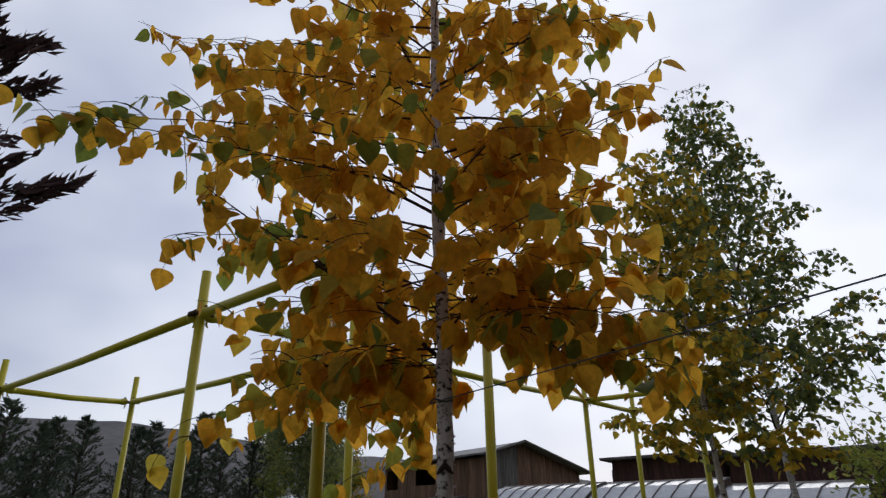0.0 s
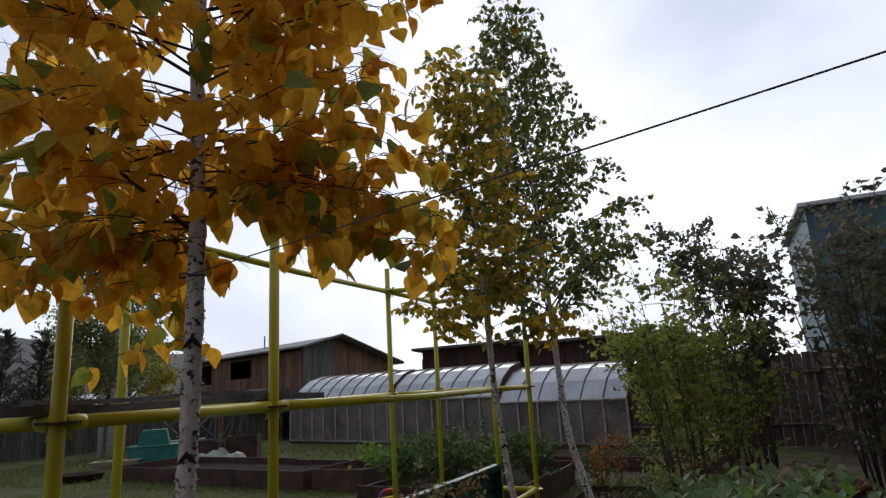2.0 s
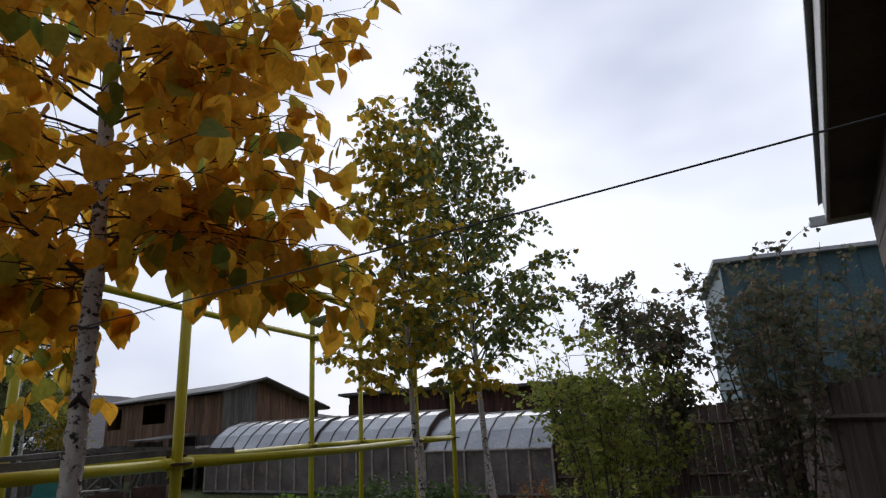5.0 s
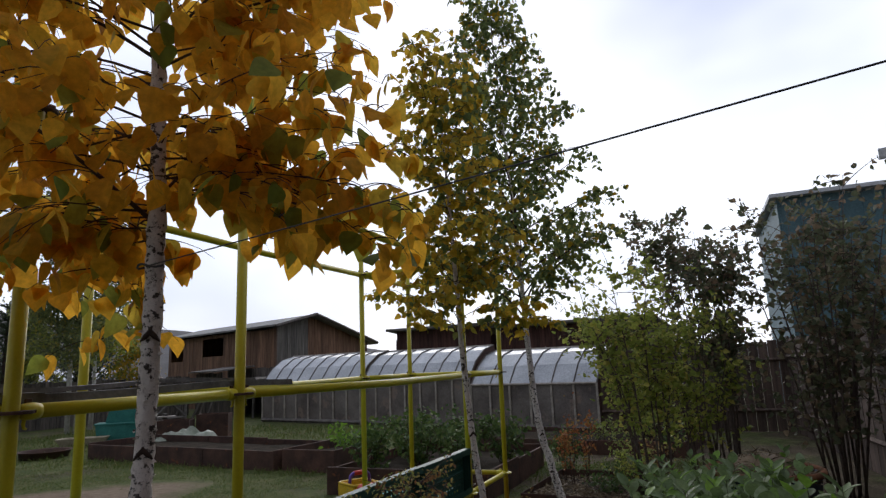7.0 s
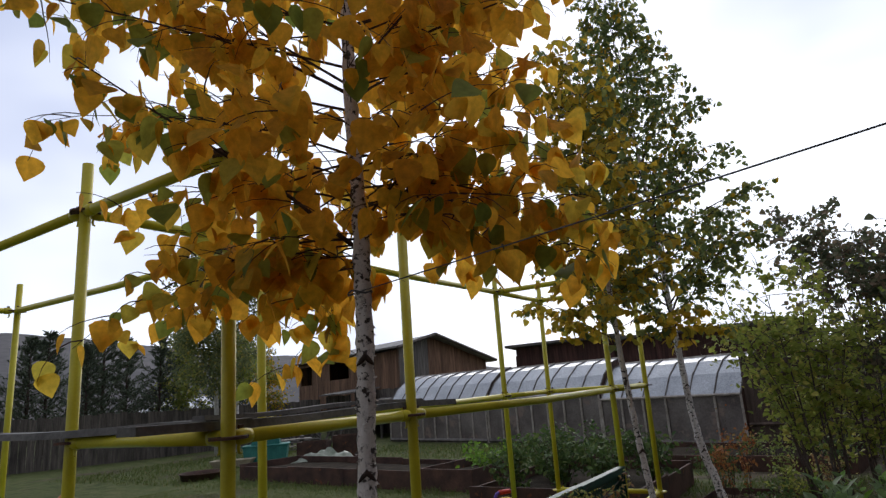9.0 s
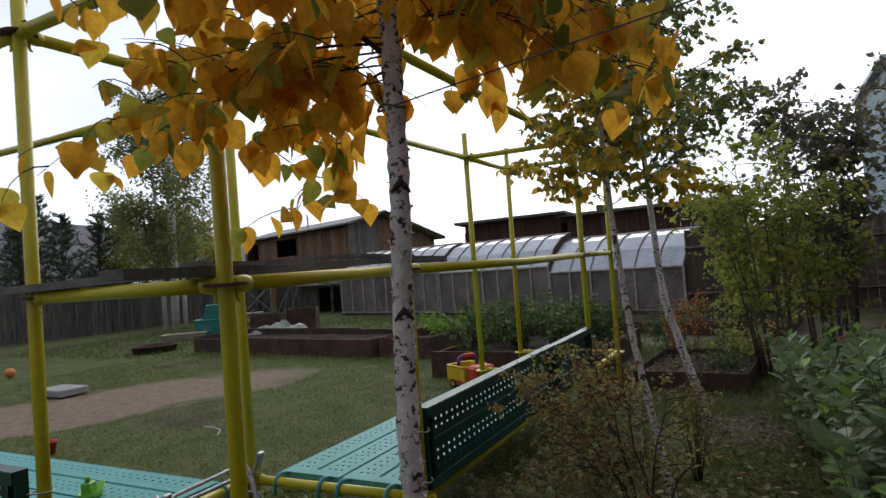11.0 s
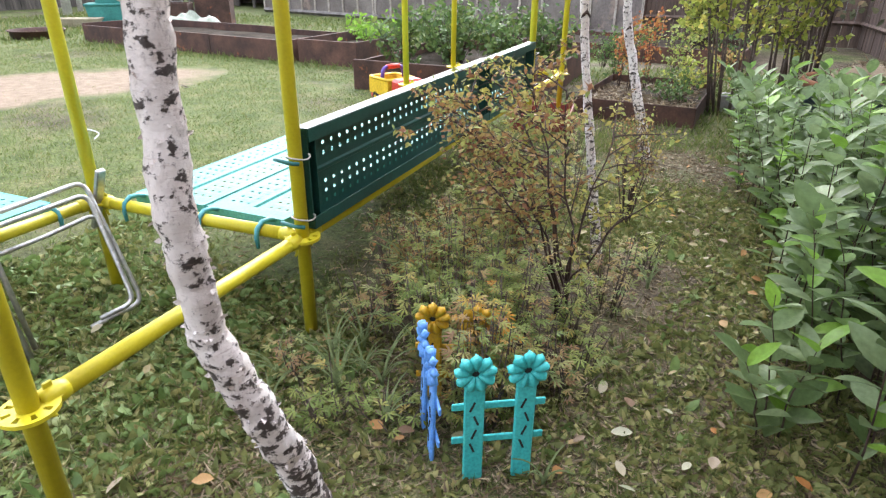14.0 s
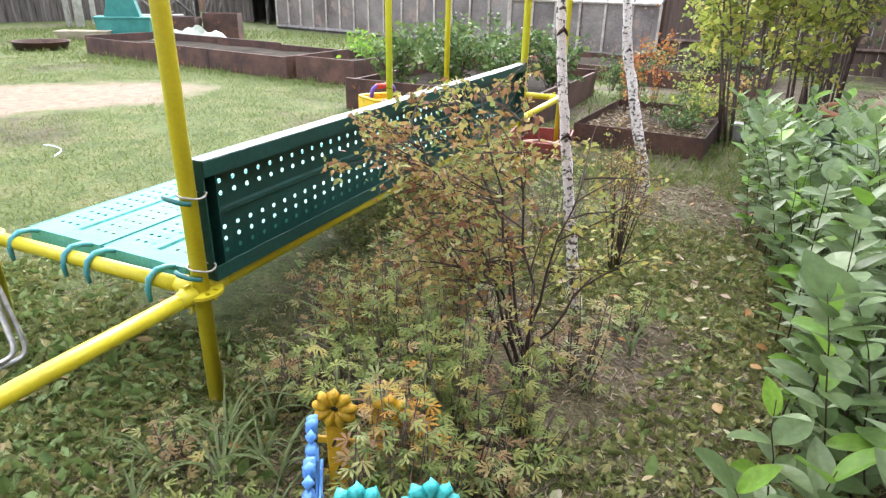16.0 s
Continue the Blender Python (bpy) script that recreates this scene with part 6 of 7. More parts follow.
for k, (x, y, n, h) in enumerate(((0.36, 1.38, 9, 0.50), (0.42, 1.22, 7, 0.34), (0.33, 0.86, 10, 0.24), (0.25, 1.0, 6, 0.26), (0.52, 0.66, 8, 0.22), (1.02, 0.62, 8, 0.17), (0.14, 0.6, 6, 0.16),
                                  (0.30, 0.74, 13, 0.30), (0.20, 0.86, 12, 0.28), (0.42, 0.82, 10, 0.30), (0.38, 1.30, 9, 0.55), (0.08, 0.72, 10, 0.22), (0.46, 1.02, 9, 0.42), (1.15, 1.9, 9, 0.2), (0.6, 2.0, 9, 0.34))):
    rs = random.Random(300 + k)
    ob = thing("grass_tuft", "tuft of long pale green grass blades", "grass", (x, y, 0), "grass tufts")
    for i in range(n):
        a, l = rs.uniform(0, 6.283), h * rs.uniform(0.6, 1.1)
        g = Geo()
        for j in range(7):
            t = j / 6
            r_, z_ = l * 0.55 * t ** 1.8, l * (t - 0.35 * t ** 3)
            w_ = 0.006 * (1 - t) + 0.0006
            cx, cy = math.cos(a) * r_, math.sin(a) * r_
            g.v += [(cx - math.sin(a) * w_, cy + math.cos(a) * w_, z_ - 0.01), (cx, cy, z_ - 0.014), (cx + math.sin(a) * w_, cy - math.cos(a) * w_, z_ - 0.01)]
        g.f = [(j * 3 + k2, j * 3 + k2 + 1, j * 3 + k2 + 4, j * 3 + k2 + 3) for j in range(6) for k2 in range(2)]
        part("blade", g, LONG, ob, "", True)


# ---- flower-shaped plastic border fences ----
def flower_fence(label, base, yaw, tilt, mat, group):
    """Two flower pickets joined by two rails, along local x."""
    ob = thing("border_fence", label, "border fence", group=group)
    for px_ in (-0.0675, 0.0675):
        pk = part("picket", Geo().box((px_ - 0.027, -0.006, -0.09), (px_ + 0.027, 0.006, 0.262), None, 0.004), mat, ob)
        for i in range(9):
            a = 2 * math.pi * i / 9 + math.pi / 2
            g = Geo()
            d = Vector((math.cos(a), 0, math.sin(a)))
            s = Vector((-math.sin(a), 0, math.cos(a)))
            c = Vector((px_, -0.008, 0.298))
            ring = [(0.010, 0.005), (0.024, 0.0125), (0.038, 0.0175), (0.049, 0.0145), (0.055, 0.004)]
            for r_, w_ in ring:
                g.v += [tuple(c + d * r_ + s * w_), tuple(c + d * r_ + Vector((0, -0.013 if w_ > 0.005 else -0.004, 0))), tuple(c + d * r_ - s * w_), tuple(c + d * r_ + Vector((0, 0.012, 0)))]
            g.f = [(j * 4 + k, j * 4 + (k + 1) % 4, j * 4 + 4 + (k + 1) % 4, j * 4 + 4 + k) for j in range(4) for k in range(4)] + [(3, 2, 1, 0), (16, 17, 18, 19)]
            part("petal", g, mat, pk, "", True)
        # Near-black plug: the shade of the open centre is put into its colour.
        part("hub", Geo().tube([(px_, -0.004, 0.298), (px_, 0.004, 0.298)], 0.0165, 12), SHADE_WHEEL_BLACK, pk, "near-black plug for the shaded hole of the flower")
        # Dark strips stand in for the shade inside the moulded vine grooves.
        for z in (0.06, 0.105, 0.15, 0.195):
            part("vine_groove", Geo().box((-0.003, -0.0085, -0.016), (0.003, -0.0062, 0.016), Matrix.Translation((px_ + 0.006 * math.sin(z * 90), 0, z)) @ pose(0, 0, 0, 0, 25 * math.sin(z * 70), 0), 0.001),
                 SHADE_WHEEL_BLACK, pk, "dark strip for the shade in a moulded vine groove")
    for z in (0.075, 0.185):
        part("rail", Geo().box((-0.125, 0.0065, z - 0.011), (0.125, 0.014, z + 0.011), None, 0.003), mat, ob)
    ob.matrix_basis = Matrix.Translation(base) @ pose(0, 0, 0, 0, 0, yaw) @ pose(0, 0, 0, tilt, 0, 0)
    return ob


SHADE_WHEEL_BLACK = surface("recess_shade_and_wheel_black", (0.012, 0.014, 0.012), (0.03, 0.03, 0.026), 20, 0.8)
AQUA = surface("aqua_plastic", (0.04, 0.42, 0.41), (0.07, 0.52, 0.50), 12, 0.45, 0, 120, (1, 1, 1), 0.08, 0.001)
BLUE = surface("blue_plastic", (0.09, 0.25, 0.62), (0.14, 0.34, 0.72), 12, 0.45, 0, 120, (1, 1, 1), 0.08, 0.001)
YPLAST = surface("yellow_plastic", (0.42, 0.23, 0.01), (0.52, 0.31, 0.015), 12, 0.45, 0, 120, (1, 1, 1), 0.08, 0.001)
flower_fence("turquoise plastic border fence with two flower pickets", (0.8915, 0.602, 0.052), 30.7, 0, AQUA, "border fences")
flower_fence("blue plastic border fence with two flower pickets", (0.655, 0.660, 0.006), -56, -2, BLUE, "border fences")
flower_fence("yellow plastic border fence half hidden by weeds", (0.655, 0.875, 0.0), 18, 2, YPLAST, "border fences")

# ---- folded aluminium chair leaning on the low rail ----
chair = thing("folding_chair", "folded aluminium tube garden chair leaning on the yellow rail", "chair")


def bent(pts, r=0.03, n=5):
    """A line with rounded corners."""
    pts = [Vector(p) for p in pts]
    out = [pts[0]]
    for a, b, c in zip(pts, pts[1:], pts[2:]):
        u, v = (a - b).normalized() * r, (c - b).normalized() * r
        for i in range(n + 1):
            t = i / n
            out.append((b + u) * (1 - t) ** 2 + b * 2 * t * (1 - t) + (b + v) * t * t)
    return out + [pts[-1]]


part("back_frame", Geo().tube(bent([(-0.80, 0.47, 0.0), (-0.985, 0.50, 0.47), (-0.965, 0.945, 0.49), (-0.73, 0.905, 0.02), (-0.765, 0.69, 0.012)], 0.05), 0.0095, 10), ALU, chair, "", True)
part("seat_frame", Geo().tube(bent([(-0.815, 0.50, 0.015), (-0.95, 0.53, 0.44), (-0.935, 0.925, 0.45), (-0.725, 0.865, 0.04), (-0.76, 0.73, 0.03)], 0.05), 0.0095, 10), ALU, chair, "", True)
part("leg_frame", Geo().tube(bent([(-0.79, 0.44, 0.0), (-0.995, 0.45, 0.50)], 0.05), 0.0105, 10), ALU, chair, "", True)
part("leg_frame", Geo().tube(bent([(-0.775, 0.455, 0.0), (-0.975, 0.47, 0.46)], 0.05), 0.0095, 10), ALU, chair, "", True)
part("crossbar", Geo().tube(bent([(-0.93, 0.52, 0.35), (-0.915, 0.70, 0.355), (-0.90, 0.92, 0.375), (-0.77, 0.885, 0.10)], 0.05), 0.0085, 10), ALU, chair, "", True)
part("side_plate", Geo().box((-0.01, -0.02, -0.14), (0.01, 0.02, 0.14), Matrix.Translation((-0.94, 0.972, 0.41)) @ pose(0, 0, 0, 0, 22, 0), 0.004), ALU, chair, "worn grey side plate")
part("side_plate", Geo().box((-0.01, -0.02, -0.15), (0.01, 0.02, 0.15), Matrix.Translation((-0.965, 0.445, 0.38)) @ pose(0, 0, 0, 0, 22, 0), 0.004), ALU, chair, "worn grey side plate")


# ---- raised beds and garden clutter ----
SOIL = surface("bed_soil", (0.022, 0.018, 0.013), (0.055, 0.042, 0.03), 4, 0.95, 0, 40, (1, 1, 1), 0.8, 0.02, spec=0.05)


def raised_bed(label, a, b2, depth, h, mat, t=0.03, boards=3):
    """A frame of sheets or boards filled with soil; a to b2 is the front edge, depth runs to the left of it."""
    ob = thing("raised_bed", label, "garden bed", group="raised beds")
    a, b2 = Vector((*a, 0)), Vector((*b2, 0))
    d = (b2 - a).normalized()
    n = Vector((-d.y, d.x, 0)) * depth
    for p, q in ((a, b2), (b2, b2 + n), (b2 + n, a + n), (a + n, a)):
        e = (q - p).normalized()
        L = (q - p).length
        k = max(1, round(L / 1.6))
        for i in range(k):
            m = Matrix.Translation(p) @ e.to_track_quat("X", "Z").to_matrix().to_4x4()
            part("panel", Geo().box((L * i / k + 0.004, 0, -0.03), (L * (i + 1) / k - 0.004, t, h * (1 + 0.05 * math.sin(i * 2.1 + L))), m, 0.004), mat, ob)
    g, nx, ny = Geo(), 10, 6
    for j in range(ny + 1):
        for i in range(nx + 1):
            p = a.lerp(b2, 0.02 + 0.96 * i / nx) + n * (0.03 + 0.94 * j / ny)
            g.v.append((p.x, p.y, h * 0.62 + 0.05 * noise.noise((p.x * 2, p.y * 2, 1))))
    g.f = [(j * (nx + 1) + i, j * (nx + 1) + i + 1, (j + 1) * (nx + 1) + i + 1, (j + 1) * (nx + 1) + i) for j in range(ny) for i in range(nx)]
    part("soil", g, SOIL, ob, "dark crumbly soil", True)
    return ob


raised_bed("long raised bed of dark brown boards filled with soil", (-9.1, 7.45), (-4.3, 6.86), 1.5, 0.28, RUST)
raised_bed("short raised bed edged with rust-red sheets", (-4.2, 6.93), (-3.2, 6.85), 1.4, 0.30, RUST)
raised_bed("raised bed of brown boards crowded with green plants", (-2.45, 5.5), (-0.35, 5.45), 2.4, 0.30, RUST)
raised_bed("low garden bed edged with rusty brown sheets", (0.12, 5.12), (1.18, 5.04), 1.5, 0.17, RUST, 0.008)
raised_bed("low garden bed edged with brown boards near the greenhouse", (-2.4, 9.6), (1.6, 9.0), 1.8, 0.2, RUST)
VEG = leafy("vegetable_leaf", [(0.0, (0.05, 0.095, 0.03)), (0.8, (0.11, 0.17, 0.05)), (1.0, (0.17, 0.21, 0.06))], 0.3)
for i, (x, y, h, r) in enumerate(((-2.1, 6.0, 0.55, 0.4), (-1.5, 6.2, 0.6, 0.42), (-0.95, 6.1, 0.5, 0.38), (-1.9, 6.9, 0.65, 0.45), (-1.2, 7.1, 0.65, 0.45), (-0.6, 6.9, 0.5, 0.4), (-2.3, 7.5, 0.5, 0.35))):
    bush("vegetable_plant", "bushy green vegetable plant in a raised bed", (x, y, 0.2), 9, h, r, VEG, 0.075, 520, 400 + i, (OVAL_V, LEAF_F), 0.2, 0.1, 0.006, 0.75, "plant", group="vegetable plants")
bush("vegetable_plant", "bright green leafy plant in a raised bed", (-3.4, 7.7, 0.2), 9, 0.3, 0.5, leafy("bright_salad", [(0.0, (0.13, 0.27, 0.03)), (1.0, (0.22, 0.36, 0.05))], 0.4), 0.08, 420, 410,
     (OVAL_V, LEAF_F), 0.2, 0.1, 0.006, 0.8, "plant", group="vegetable plants")
ORANGE = leafy("orange_autumn_leaf", [(0.0, (0.28, 0.09, 0.04)), (0.6, (0.42, 0.18, 0.06)), (1.0, (0.38, 0.26, 0.08))], 0.35)
for i, (x, y, h) in enumerate(((0.48, 6.0, 0.95), (0.62, 6.15, 0.75), (0.36, 6.2, 0.6))):
    bush("autumn_plant", "slender plant with orange-red autumn leaves in a bed", (x, y, 0.1), 4, h, 0.12, ORANGE, 0.05, 150, 420 + i, SM, 0.1, 0.25, 0.004, 0.7, "plant", group="autumn plants")
for i, (x, y, h, m) in enumerate(((0.95, 5.6, 0.3, VEG), (1.05, 6.3, 0.35, SHRUBGREEN), (0.2, 7.2, 0.45, VEG), (1.3, 7.0, 0.4, RUSSET), (-0.1, 8.0, 0.45, VEG), (0.8, 7.9, 0.5, WEED), (1.4, 8.4, 0.5, VEG),
                                  (-1.5, 10.2, 0.4, VEG), (0.2, 10.0, 0.4, WEED), (1.0, 9.8, 0.5, SHRUBGREEN))):
    bush("garden_plant", "low green garden plant in an autumn bed", (x, y, 0.08), 8, h, 0.3, m, 0.05, 320, 430 + i, SM, 0.2, 0.1, 0.004, 0.7, "plant", group="garden plants")
REDMETAL = surface("red_oxide_metal", (0.16, 0.025, 0.02), (0.26, 0.05, 0.035), 6, 0.6)
tray = thing("metal_tray", "red-brown metal tray with chips of wood under the rail", "tray")
m = Matrix.Translation((-0.06, 4.72, 0.0)) @ pose(0, 0, 0, 0, 0, 8)
for a, b in (((-0.25, -0.3, 0.0), (0.25, 0.3, 0.02)), ((-0.25, -0.3, 0.021), (-0.235, 0.3, 0.13)), ((0.235, -0.3, 0.021), (0.25, 0.3, 0.13)), ((-0.233, -0.3, 0.021), (0.233, -0.285, 0.13)), ((-0.233, 0.285, 0.021), (0.233, 0.3, 0.13))):
    part("side" if a[2] else "base", Geo().box(a, b, m, 0.003), REDMETAL, tray)
bl = blades(2600, (0.16, 1.14, 5.16, 6.5), 0.07, 61, STRAW, "dry_litter", SMALL_V, SMALL_F, 0.2, 3.0, -0.8)
ob = part("dry_litter", bl, None)
ob.location = (0, 0, 0.125)
tagged(ob, "dry leaves and stalks covering the garden bed", "litter", kind="stuff")
CHIP = surface("pale_wood_chip", (0.42, 0.30, 0.2), (0.62, 0.48, 0.36), 12, 0.8, per_piece=0.2)
rng = random.Random(77)
for i in range(16):
    c = part("wood_chip", Geo().box((-0.05, -0.012, -0.004), (0.05, 0.012, 0.004), None, 0.002), CHIP)
    c.matrix_basis = Matrix.Translation((rng.uniform(-0.22, 0.12), rng.uniform(4.5, 4.95), 0.03 + 0.008 * (i % 3))) @ pose(0, 0, 0, rng.uniform(-10, 10), rng.uniform(-10, 10), rng.uniform(0, 180))
    tagged(c, "split pale wood chip lying in the tray", "wood chip", "wood chips")
CONC = surface("grey_concrete", (0.24, 0.23, 0.22), (0.36, 0.35, 0.33), 6, 0.9)
solid("concrete_block", Geo().box((1.36, 5.95, -0.02), (1.75, 6.12, 0.15), None, 0.012), CONC, "pale grey concrete block beside the garden bed", "block")
solid("paving_slab", Geo().box((-7.65, 3.55, 0.0), (-7.05, 3.95, 0.10), None, 0.015), CONC, "small grey concrete slab lying by the sandy patch", "slab")


def pail(at, r0, r1, h, mat, label, category, name):
    ob = thing(name, label, category, at)
    prof = [(r0 * 0.94, 0.012), (r0, 0.0), (r1, h), (r1 * 1.06, h), (r1 * 1.06, h + 0.012), (r1 * 0.97, h + 0.01), (r0 * 0.94, 0.014)]
    g, s = Geo(), 20
    for r_, z_ in prof:
        g.v += [(r_ * math.cos(2 * math.pi * k / s), r_ * math.sin(2 * math.pi * k / s), z_) for k in range(s)]
    g.f = [(j * s + k, j * s + (k + 1) % s, (j + 1) * s + (k + 1) % s, (j + 1) * s + k) for j in range(len(prof) - 1) for k in range(s)] + [tuple(range(s - 1, -1, -1))]
    part("body", g, mat, ob, "", True)
    return ob


REDP = surface("red_plastic", (0.50, 0.04, 0.025), (0.62, 0.06, 0.04), 8, 0.4)
ORP = surface("orange_plastic", (0.55, 0.16, 0.03), (0.68, 0.22, 0.05), 8, 0.4)
GREENP = surface("green_plastic", (0.02, 0.15, 0.13), (0.04, 0.22, 0.19), 5, 0.5)
PALEW = surface("pale_trough_wood", (0.32, 0.27, 0.19), (0.48, 0.42, 0.31), 6, 0.8)
pail((-4.3, 1.85, 0), 0.05, 0.065, 0.10, REDP, "small red plastic bucket on the lawn", "bucket", "bucket")
ball = thing("ball", "orange play ball lying on the lawn", "ball", (-10.3, 4.6, 0.085))
g = Geo()
for j in range(9):
    t = math.pi * j / 8
    g.v += [(0.085 * math.sin(t) * math.cos(k * math.pi / 8), 0.085 * math.sin(t) * math.sin(k * math.pi / 8), -0.085 * math.cos(t)) for k in range(16)]
g.f = [(j * 16 + k, j * 16 + (k + 1) % 16, (j + 1) * 16 + (k + 1) % 16, (j + 1) * 16 + k) for j in range(8) for k in range(16)]
part("shell", g, ORP, ball, "", True)
box_thing = thing("garden_box", "teal plastic garden box with a raised narrower top", "box", (-11.3, 10.1, 0))
for nm_, (w0, w1, d_, z0_, z1_) in (("body", (0.50, 0.56, 0.30, 0.0, 0.44)), ("raised_top", (0.36, 0.27, 0.20, 0.442, 0.80))):
    g = Geo().add([(-w0, -d_, z0_), (w0, -d_, z0_), (w0, d_, z0_), (-w0, d_, z0_), (-w1, -d_ * 1.05, z1_), (w1, -d_ * 1.05, z1_), (w1, d_ * 1.05, z1_), (-w1, d_ * 1.05, z1_)],
                  [(3, 2, 1, 0), (4, 5, 6, 7), (0, 1, 5, 4), (1, 2, 6, 5), (2, 3, 7, 6), (3, 0, 4, 7)])
    part(nm_, g, GREENP, box_thing)
part("rim", Geo().box((-0.58, -0.335, 0.40), (0.58, 0.335, 0.441), None, 0.01), GREENP, box_thing, "moulded rim")
box_thing.rotation_euler = (0, 0, radians(42))
pail((-10.3, 7.45, 0), 0.43, 0.45, 0.13, RUST, "low rusty metal ring round a small bed", "bed ring", "bed_ring")
trough = thing("trough", "pale wooden trough standing on the grass", "trough", (-11.5, 9.2, 0))
g = Geo()
for s_, (l_, w_, z_) in enumerate(((0.40, 0.16, 0.0), (0.52, 0.24, 0.17), (0.49, 0.21, 0.165), (0.38, 0.14, 0.03))):
    g.v += [(-l_, -w_, z_), (l_, -w_, z_), (l_, w_, z_), (-l_, w_, z_)]
g.f = [(3, 2, 1, 0), (12, 13, 14, 15)] + [(j * 4 + k, j * 4 + (k + 1) % 4, (j + 1) * 4 + (k + 1) % 4, (j + 1) * 4 + k) for j in range(3) for k in range(4)]
part("body", g, PALEW, trough)
trough.rotation_euler = (0, 0, radians(35))
for i, (x, y, w, h) in enumerate(((-9.45, 9.95, 0.36, 0.50), (-8.95, 10.65, 0.36, 0.58))):
    ob = thing("crate", "rusty brown sheet metal crate on the grass", "crate", (x, y, 0), "crates")
    for a, b in (((-w, -0.25, 0), (w, -0.235, h)), ((-w, 0.235, 0), (w, 0.25, h)), ((-w, -0.233, 0), (-w + 0.015, 0.233, h)), ((w - 0.015, -0.233, 0), (w, 0.233, h)), ((-w + 0.016, -0.232, 0), (w - 0.016, 0.232, 0.02))):
        part("side", Geo().box(a, b, None, 0.003), RUST, ob)
    ob.rotation_euler = (0, 0, radians(30))
STONE = surface("pale_stone", (0.24, 0.23, 0.19), (0.38, 0.36, 0.31), 8, 0.9, per_piece=0.15)
rng = random.Random(5)
for i in range(4):
    g = Geo()
    s_ = rng.uniform(0.07, 0.13)
    for j in range(6):
        t = math.pi * j / 5
        for k in range(8):
            q = Vector((math.sin(t) * math.cos(k * math.pi / 4), math.sin(t) * math.sin(k * math.pi / 4), -math.cos(t) * 0.7))
            g.v.append(tuple(q * s_ * (1 + 0.3 * noise.noise(q * 1.5 + Vector((i, 0, 0))))))
    g.f = [(j * 8 + k, j * 8 + (k + 1) % 8, (j + 1) * 8 + (k + 1) % 8, (j + 1) * 8 + k) for j in range(5) for k in range(8)]
    ob = solid("stone", g, STONE, "pale stone lying on the grass beside the crates", "stone", "stones", smooth=True)
    ob.location = (-8.35 + 0.16 * (i % 2) + rng.uniform(-0.05, 0.05), 9.55 + 0.16 * (i // 2), s_ * 0.35)

sheet = Geo()
nx, ny = 26, 12
for j in range(ny + 1):
    for i in range(nx + 1):
        u, v = i / nx * 2 - 1, j / ny * 2 - 1
        h = 0.30 * max(0.0, 1 - u * u) ** 0.7 * max(0.0, 1 - v * v) ** 0.6 * (0.75 + 0.6 * noise.noise((u * 2.2, v * 2.2, 4))) + 0.05 * noise.noise((u * 7, v * 4, 1)) + 0.02 * noise.noise((u * 17, v * 9, 2))
        sheet.v.append((u * 0.85, v * 0.26, max(0.012, h * 0.8 + 0.02)))
sheet.f = [(j * (nx + 1) + i, j * (nx + 1) + i + 1, (j + 1) * (nx + 1) + i + 1, (j + 1) * (nx + 1) + i) for j in range(ny) for i in range(nx)]
ob = solid("plastic_sheet", sheet, surface("crumpled_pale_sheet", (0.20, 0.23, 0.17), (0.38, 0.40, 0.32), 5, 0.45), "crumpled pale plastic sheet heaped behind the garden bed", "plastic sheet")
ob.matrix_basis = pose(-8.55, 9.25, 0.0, 0, 0, 34) @ Matrix.Diagonal((1.0, 1.5, 1.5, 1))
strip = Geo()
for i in range(13):
    t = i / 12
    x_, y_ = 0.55 * t, 0.10 * math.sin(t * 2.6) - 0.16 * t * t
    strip.v += [(x_, y_ - 0.006, 0.02), (x_, y_, 0.026 + 0.006 * math.sin(9 * t)), (x_, y_ + 0.006, 0.02), (x_, y_, 0.014)]
strip.f = [(i * 4 + k, i * 4 + (k + 1) % 4, i * 4 + 4 + (k + 1) % 4, i * 4 + 4 + k) for i in range(12) for k in range(4)] + [(3, 2, 1, 0), (48, 49, 50, 51)]
ob = solid("plastic_strip", strip, WHITE, "curled white plastic strip lying on the lawn", "strip", smooth=True)
ob.matrix_basis = pose(-3.5, 2.84, 0.0, 0, 0, -14) @ Matrix.Scale(0.75, 4)

# ---- toy boat on the bench seat ----
LIME = surface("lime_plastic", (0.16, 0.45, 0.03), (0.24, 0.56, 0.06), 10, 0.4)
boat = thing("toy_boat", "small lime green plastic toy boat standing on the bench seat", "toy", (-1.52, 0.50, SEAT_Z + 0.001))
g, n = Geo(), 12
for s_, z_ in ((0.72, 0.0), (1.0, 0.045), (0.93, 0.045), (0.68, 0.014)):
    for i in range(n):
        a = 2 * math.pi * i / n
        x_ = math.cos(a)
        g.v.append((0.095 * s_ * x_, 0.042 * s_ * math.sin(a) * (1 - 0.35 * max(0, x_) ** 2), z_ + (0.012 * max(0, x_) ** 2 if z_ > 0.03 else 0)))
g.f = [(j * n + i, j * n + (i + 1) % n, (j + 1) * n + (i + 1) % n, (j + 1) * n + i) for j in range(3) for i in range(n)] + [tuple(range(n - 1, -1, -1)), tuple(range(36, 48))]
part("hull", g, LIME, boat, "", True)
part("cabin", Geo().box((-0.055, -0.024, 0.016), (0.005, 0.024, 0.09), None, 0.007), LIME, boat)
part("funnel", Geo().tube([(-0.03, 0, 0.091), (-0.03, 0, 0.115)], [0.013, 0.011], 12), LIME, boat, "", True)
boat.rotation_euler = (0, 0, radians(115))

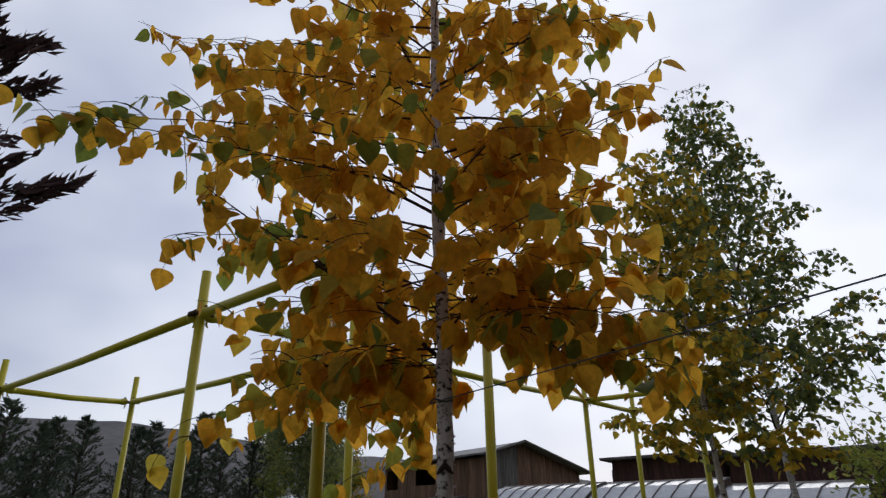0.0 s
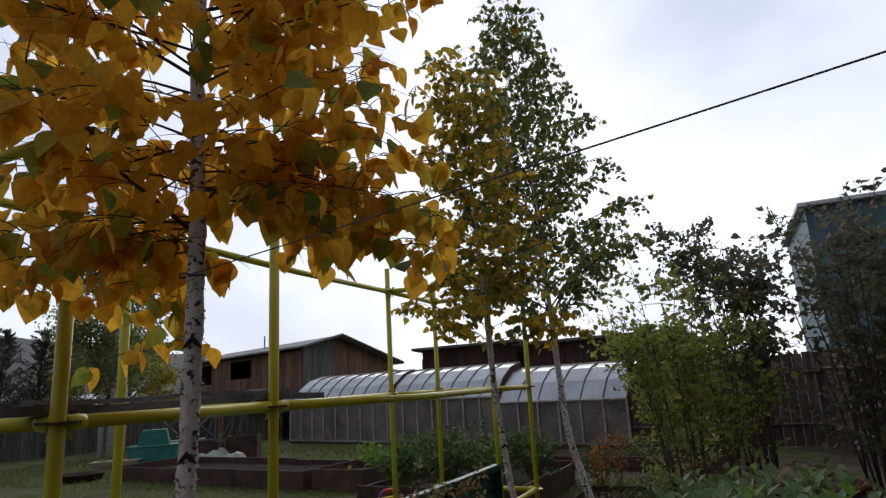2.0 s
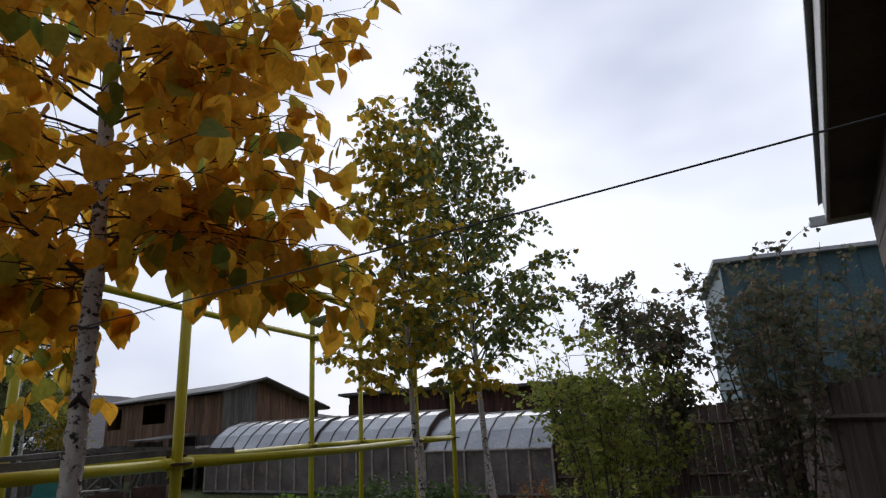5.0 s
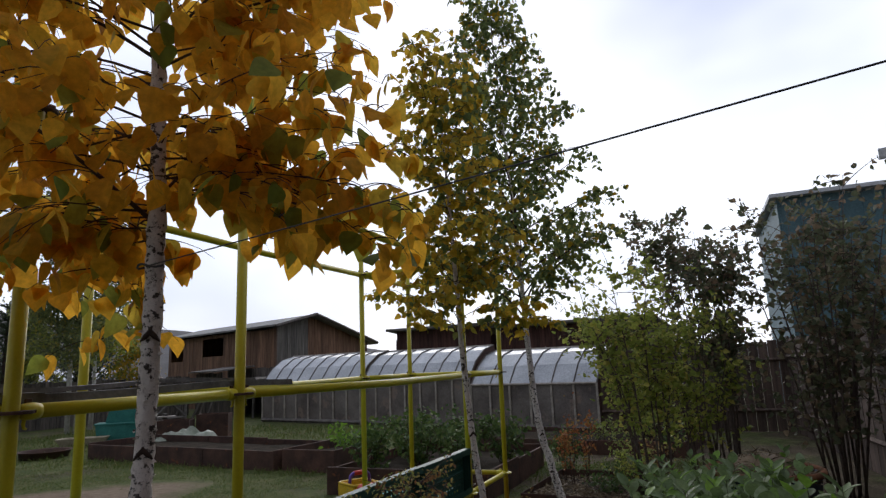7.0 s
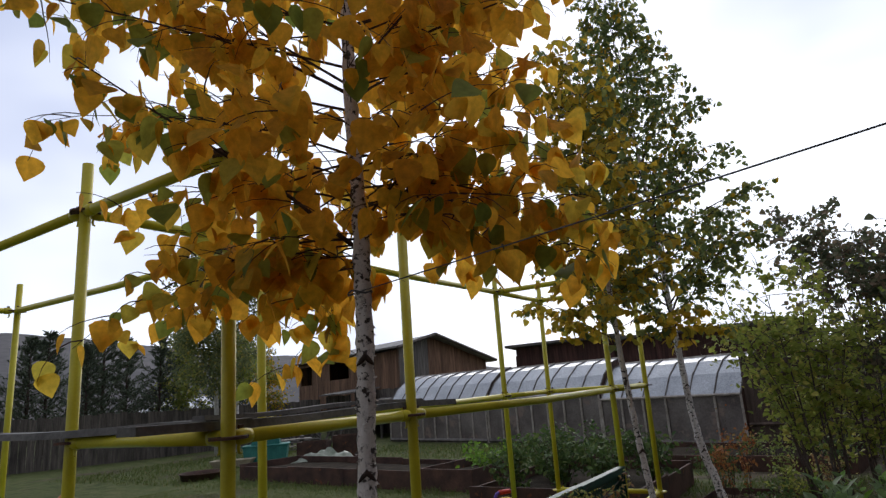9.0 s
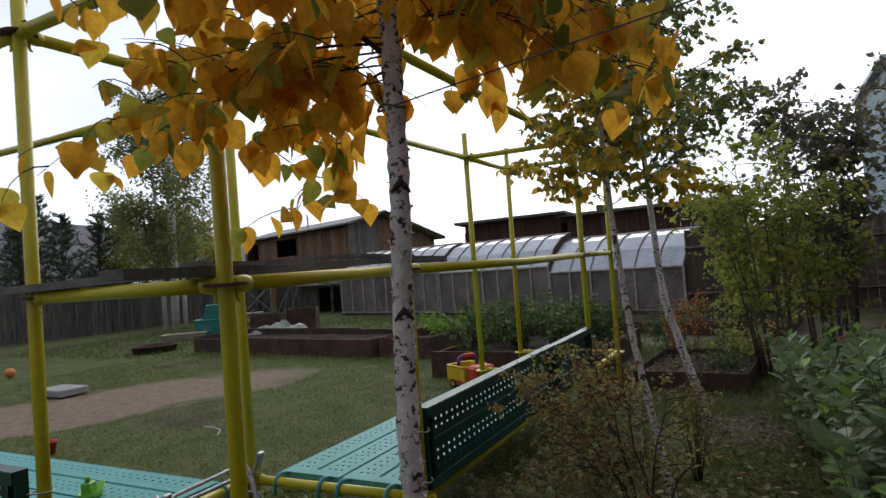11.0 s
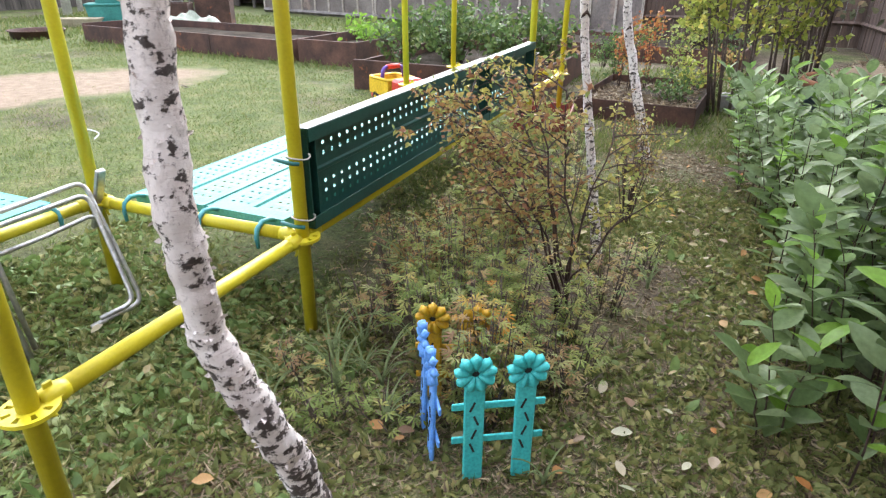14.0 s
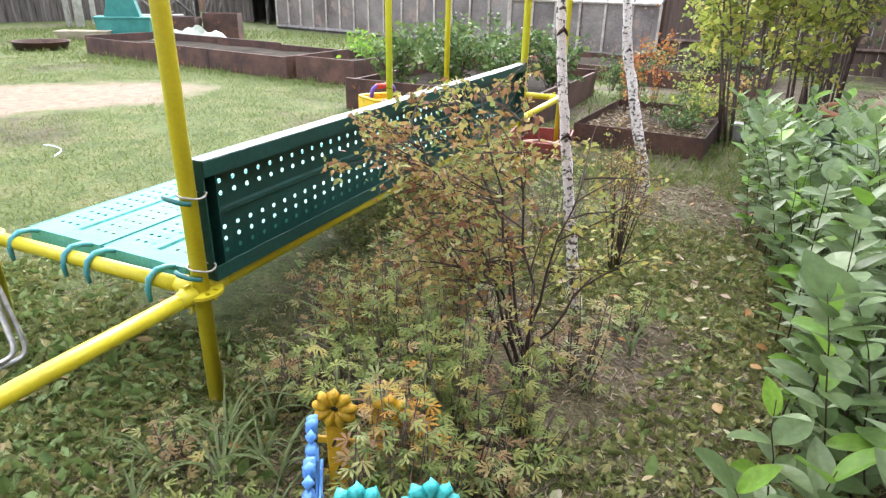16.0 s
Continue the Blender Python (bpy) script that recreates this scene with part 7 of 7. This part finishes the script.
# ---- toy truck on the grass ----
TOYY = surface("toy_yellow", (0.62, 0.40, 0.02), (0.72, 0.48, 0.03), 8, 0.4)
VIOLET = surface("toy_violet", (0.10, 0.05, 0.30), (0.15, 0.08, 0.40), 8, 0.4)
toy = thing("toy_truck", "red and yellow plastic toy truck standing on the grass", "toy")
part("chassis", Geo().box((-0.11, -0.19, 0.03), (0.11, 0.19, 0.065), None, 0.008), REDP, toy)
part("cab", Geo().box((-0.10, -0.18, 0.066), (0.10, -0.06, 0.19), None, 0.018), REDP, toy)
g = Geo()
for x0, x1, y0, y1 in ((-0.115, -0.10, -0.05, 0.2), (0.10, 0.115, -0.05, 0.2), (-0.099, 0.099, -0.05, -0.035), (-0.099, 0.099, 0.185, 0.2)):
    g.box((x0, y0, 0.067), (x1, y1, 0.17), None, 0.004)
part("dump_bed", g, TOYY, toy, "yellow dump bed")
part("rim", Geo().tube(bent([(-0.11, -0.045, 0.175), (-0.11, 0.195, 0.175), (0.11, 0.195, 0.175), (0.11, -0.045, 0.175), (-0.11, -0.045, 0.175)], 0.02), 0.011, 8), TOYY, toy, "yellow rim", True)
part("handle", Geo().tube(bent([(-0.09, 0.06, 0.17), (-0.08, 0.06, 0.25), (0.08, 0.06, 0.25), (0.09, 0.06, 0.17)], 0.04), 0.014, 8), VIOLET, toy, "violet carrying handle", True)
part("grip", Geo().tube([(-0.05, 0.06, 0.251), (0.05, 0.06, 0.251)], 0.018, 10), REDP, toy, "red grip", True)
for x in (-0.115, 0.085):
    for y in (-0.12, 0.12):
        w = part("wheel", Geo().tube([(x, y, 0.04), (x + 0.03, y, 0.04)], 0.04, 16), SHADE_WHEEL_BLACK, toy, "black wheel")
        part("rim", Geo().tube([(x - 0.002, y, 0.04), (x + 0.032, y, 0.04)], 0.018, 12), TOYY, w)
toy.matrix_basis = pose(-1.6, 4.93, 0.0, 0, 0, 60) @ Matrix.Scale(1.42, 4)

# ---- rusty tub with straw beside the bushes ----
tub = pail((2.38, 5.1, 0), 0.42, 0.45, 0.45, surface("dull_blue_paint", (0.035, 0.06, 0.10), (0.07, 0.105, 0.16), 5, 0.6), "old blue metal tub with a thick rusty rim", "tub", "tub")
part("rim", Geo().tube([(0.465 * math.cos(a), 0.465 * math.sin(a), 0.46) for a in [math.pi / 12 * k for k in range(25)]], 0.03, 8, False),
     surface("orange_rust", (0.10, 0.035, 0.015), (0.22, 0.085, 0.03), 7, 0.8), tub, "thick rust-brown rim", True)
rs = np.random.RandomState(55)
n = 2600
ang, rad = rs.uniform(0, 6.283, n), 0.42 * rs.rand(n) ** 0.5
at = np.stack([rad * np.cos(ang), rad * np.sin(ang), 0.0 + rs.rand(n) ** 0.6 * 0.24 * (1.05 - rad / 0.45)], 1)
al = np.stack([rs.normal(0, 1, n), rs.normal(0, 1, n), rs.uniform(-0.3, 0.4, n)], 1)
ln = rs.uniform(0.06, 0.16, n)
straw = part("straw", spread(SMALL_V, SMALL_F, at, al, ln, ln * 0.07, rs.uniform(0, 6, n), "straw", STRAW), None)
straw.location = (2.38, 5.1, 0.40)
tagged(straw, "heap of dry straw filling the old tub", "straw", kind="stuff")
mound = Geo()
for j in range(6):
    mound.v += [(0.41 * (1 - j / 5.5) * math.cos(k * math.pi / 10), 0.41 * (1 - j / 5.5) * math.sin(k * math.pi / 10), 0.20 * (1 - (1 - j / 5) ** 2)) for k in range(20)]
mound.f = [(j * 20 + k, j * 20 + (k + 1) % 20, (j + 1) * 20 + (k + 1) % 20, (j + 1) * 20 + k) for j in range(5) for k in range(20)] + [tuple(range(100, 120))]
part("straw_core", mound, STRAW, straw, "", True)
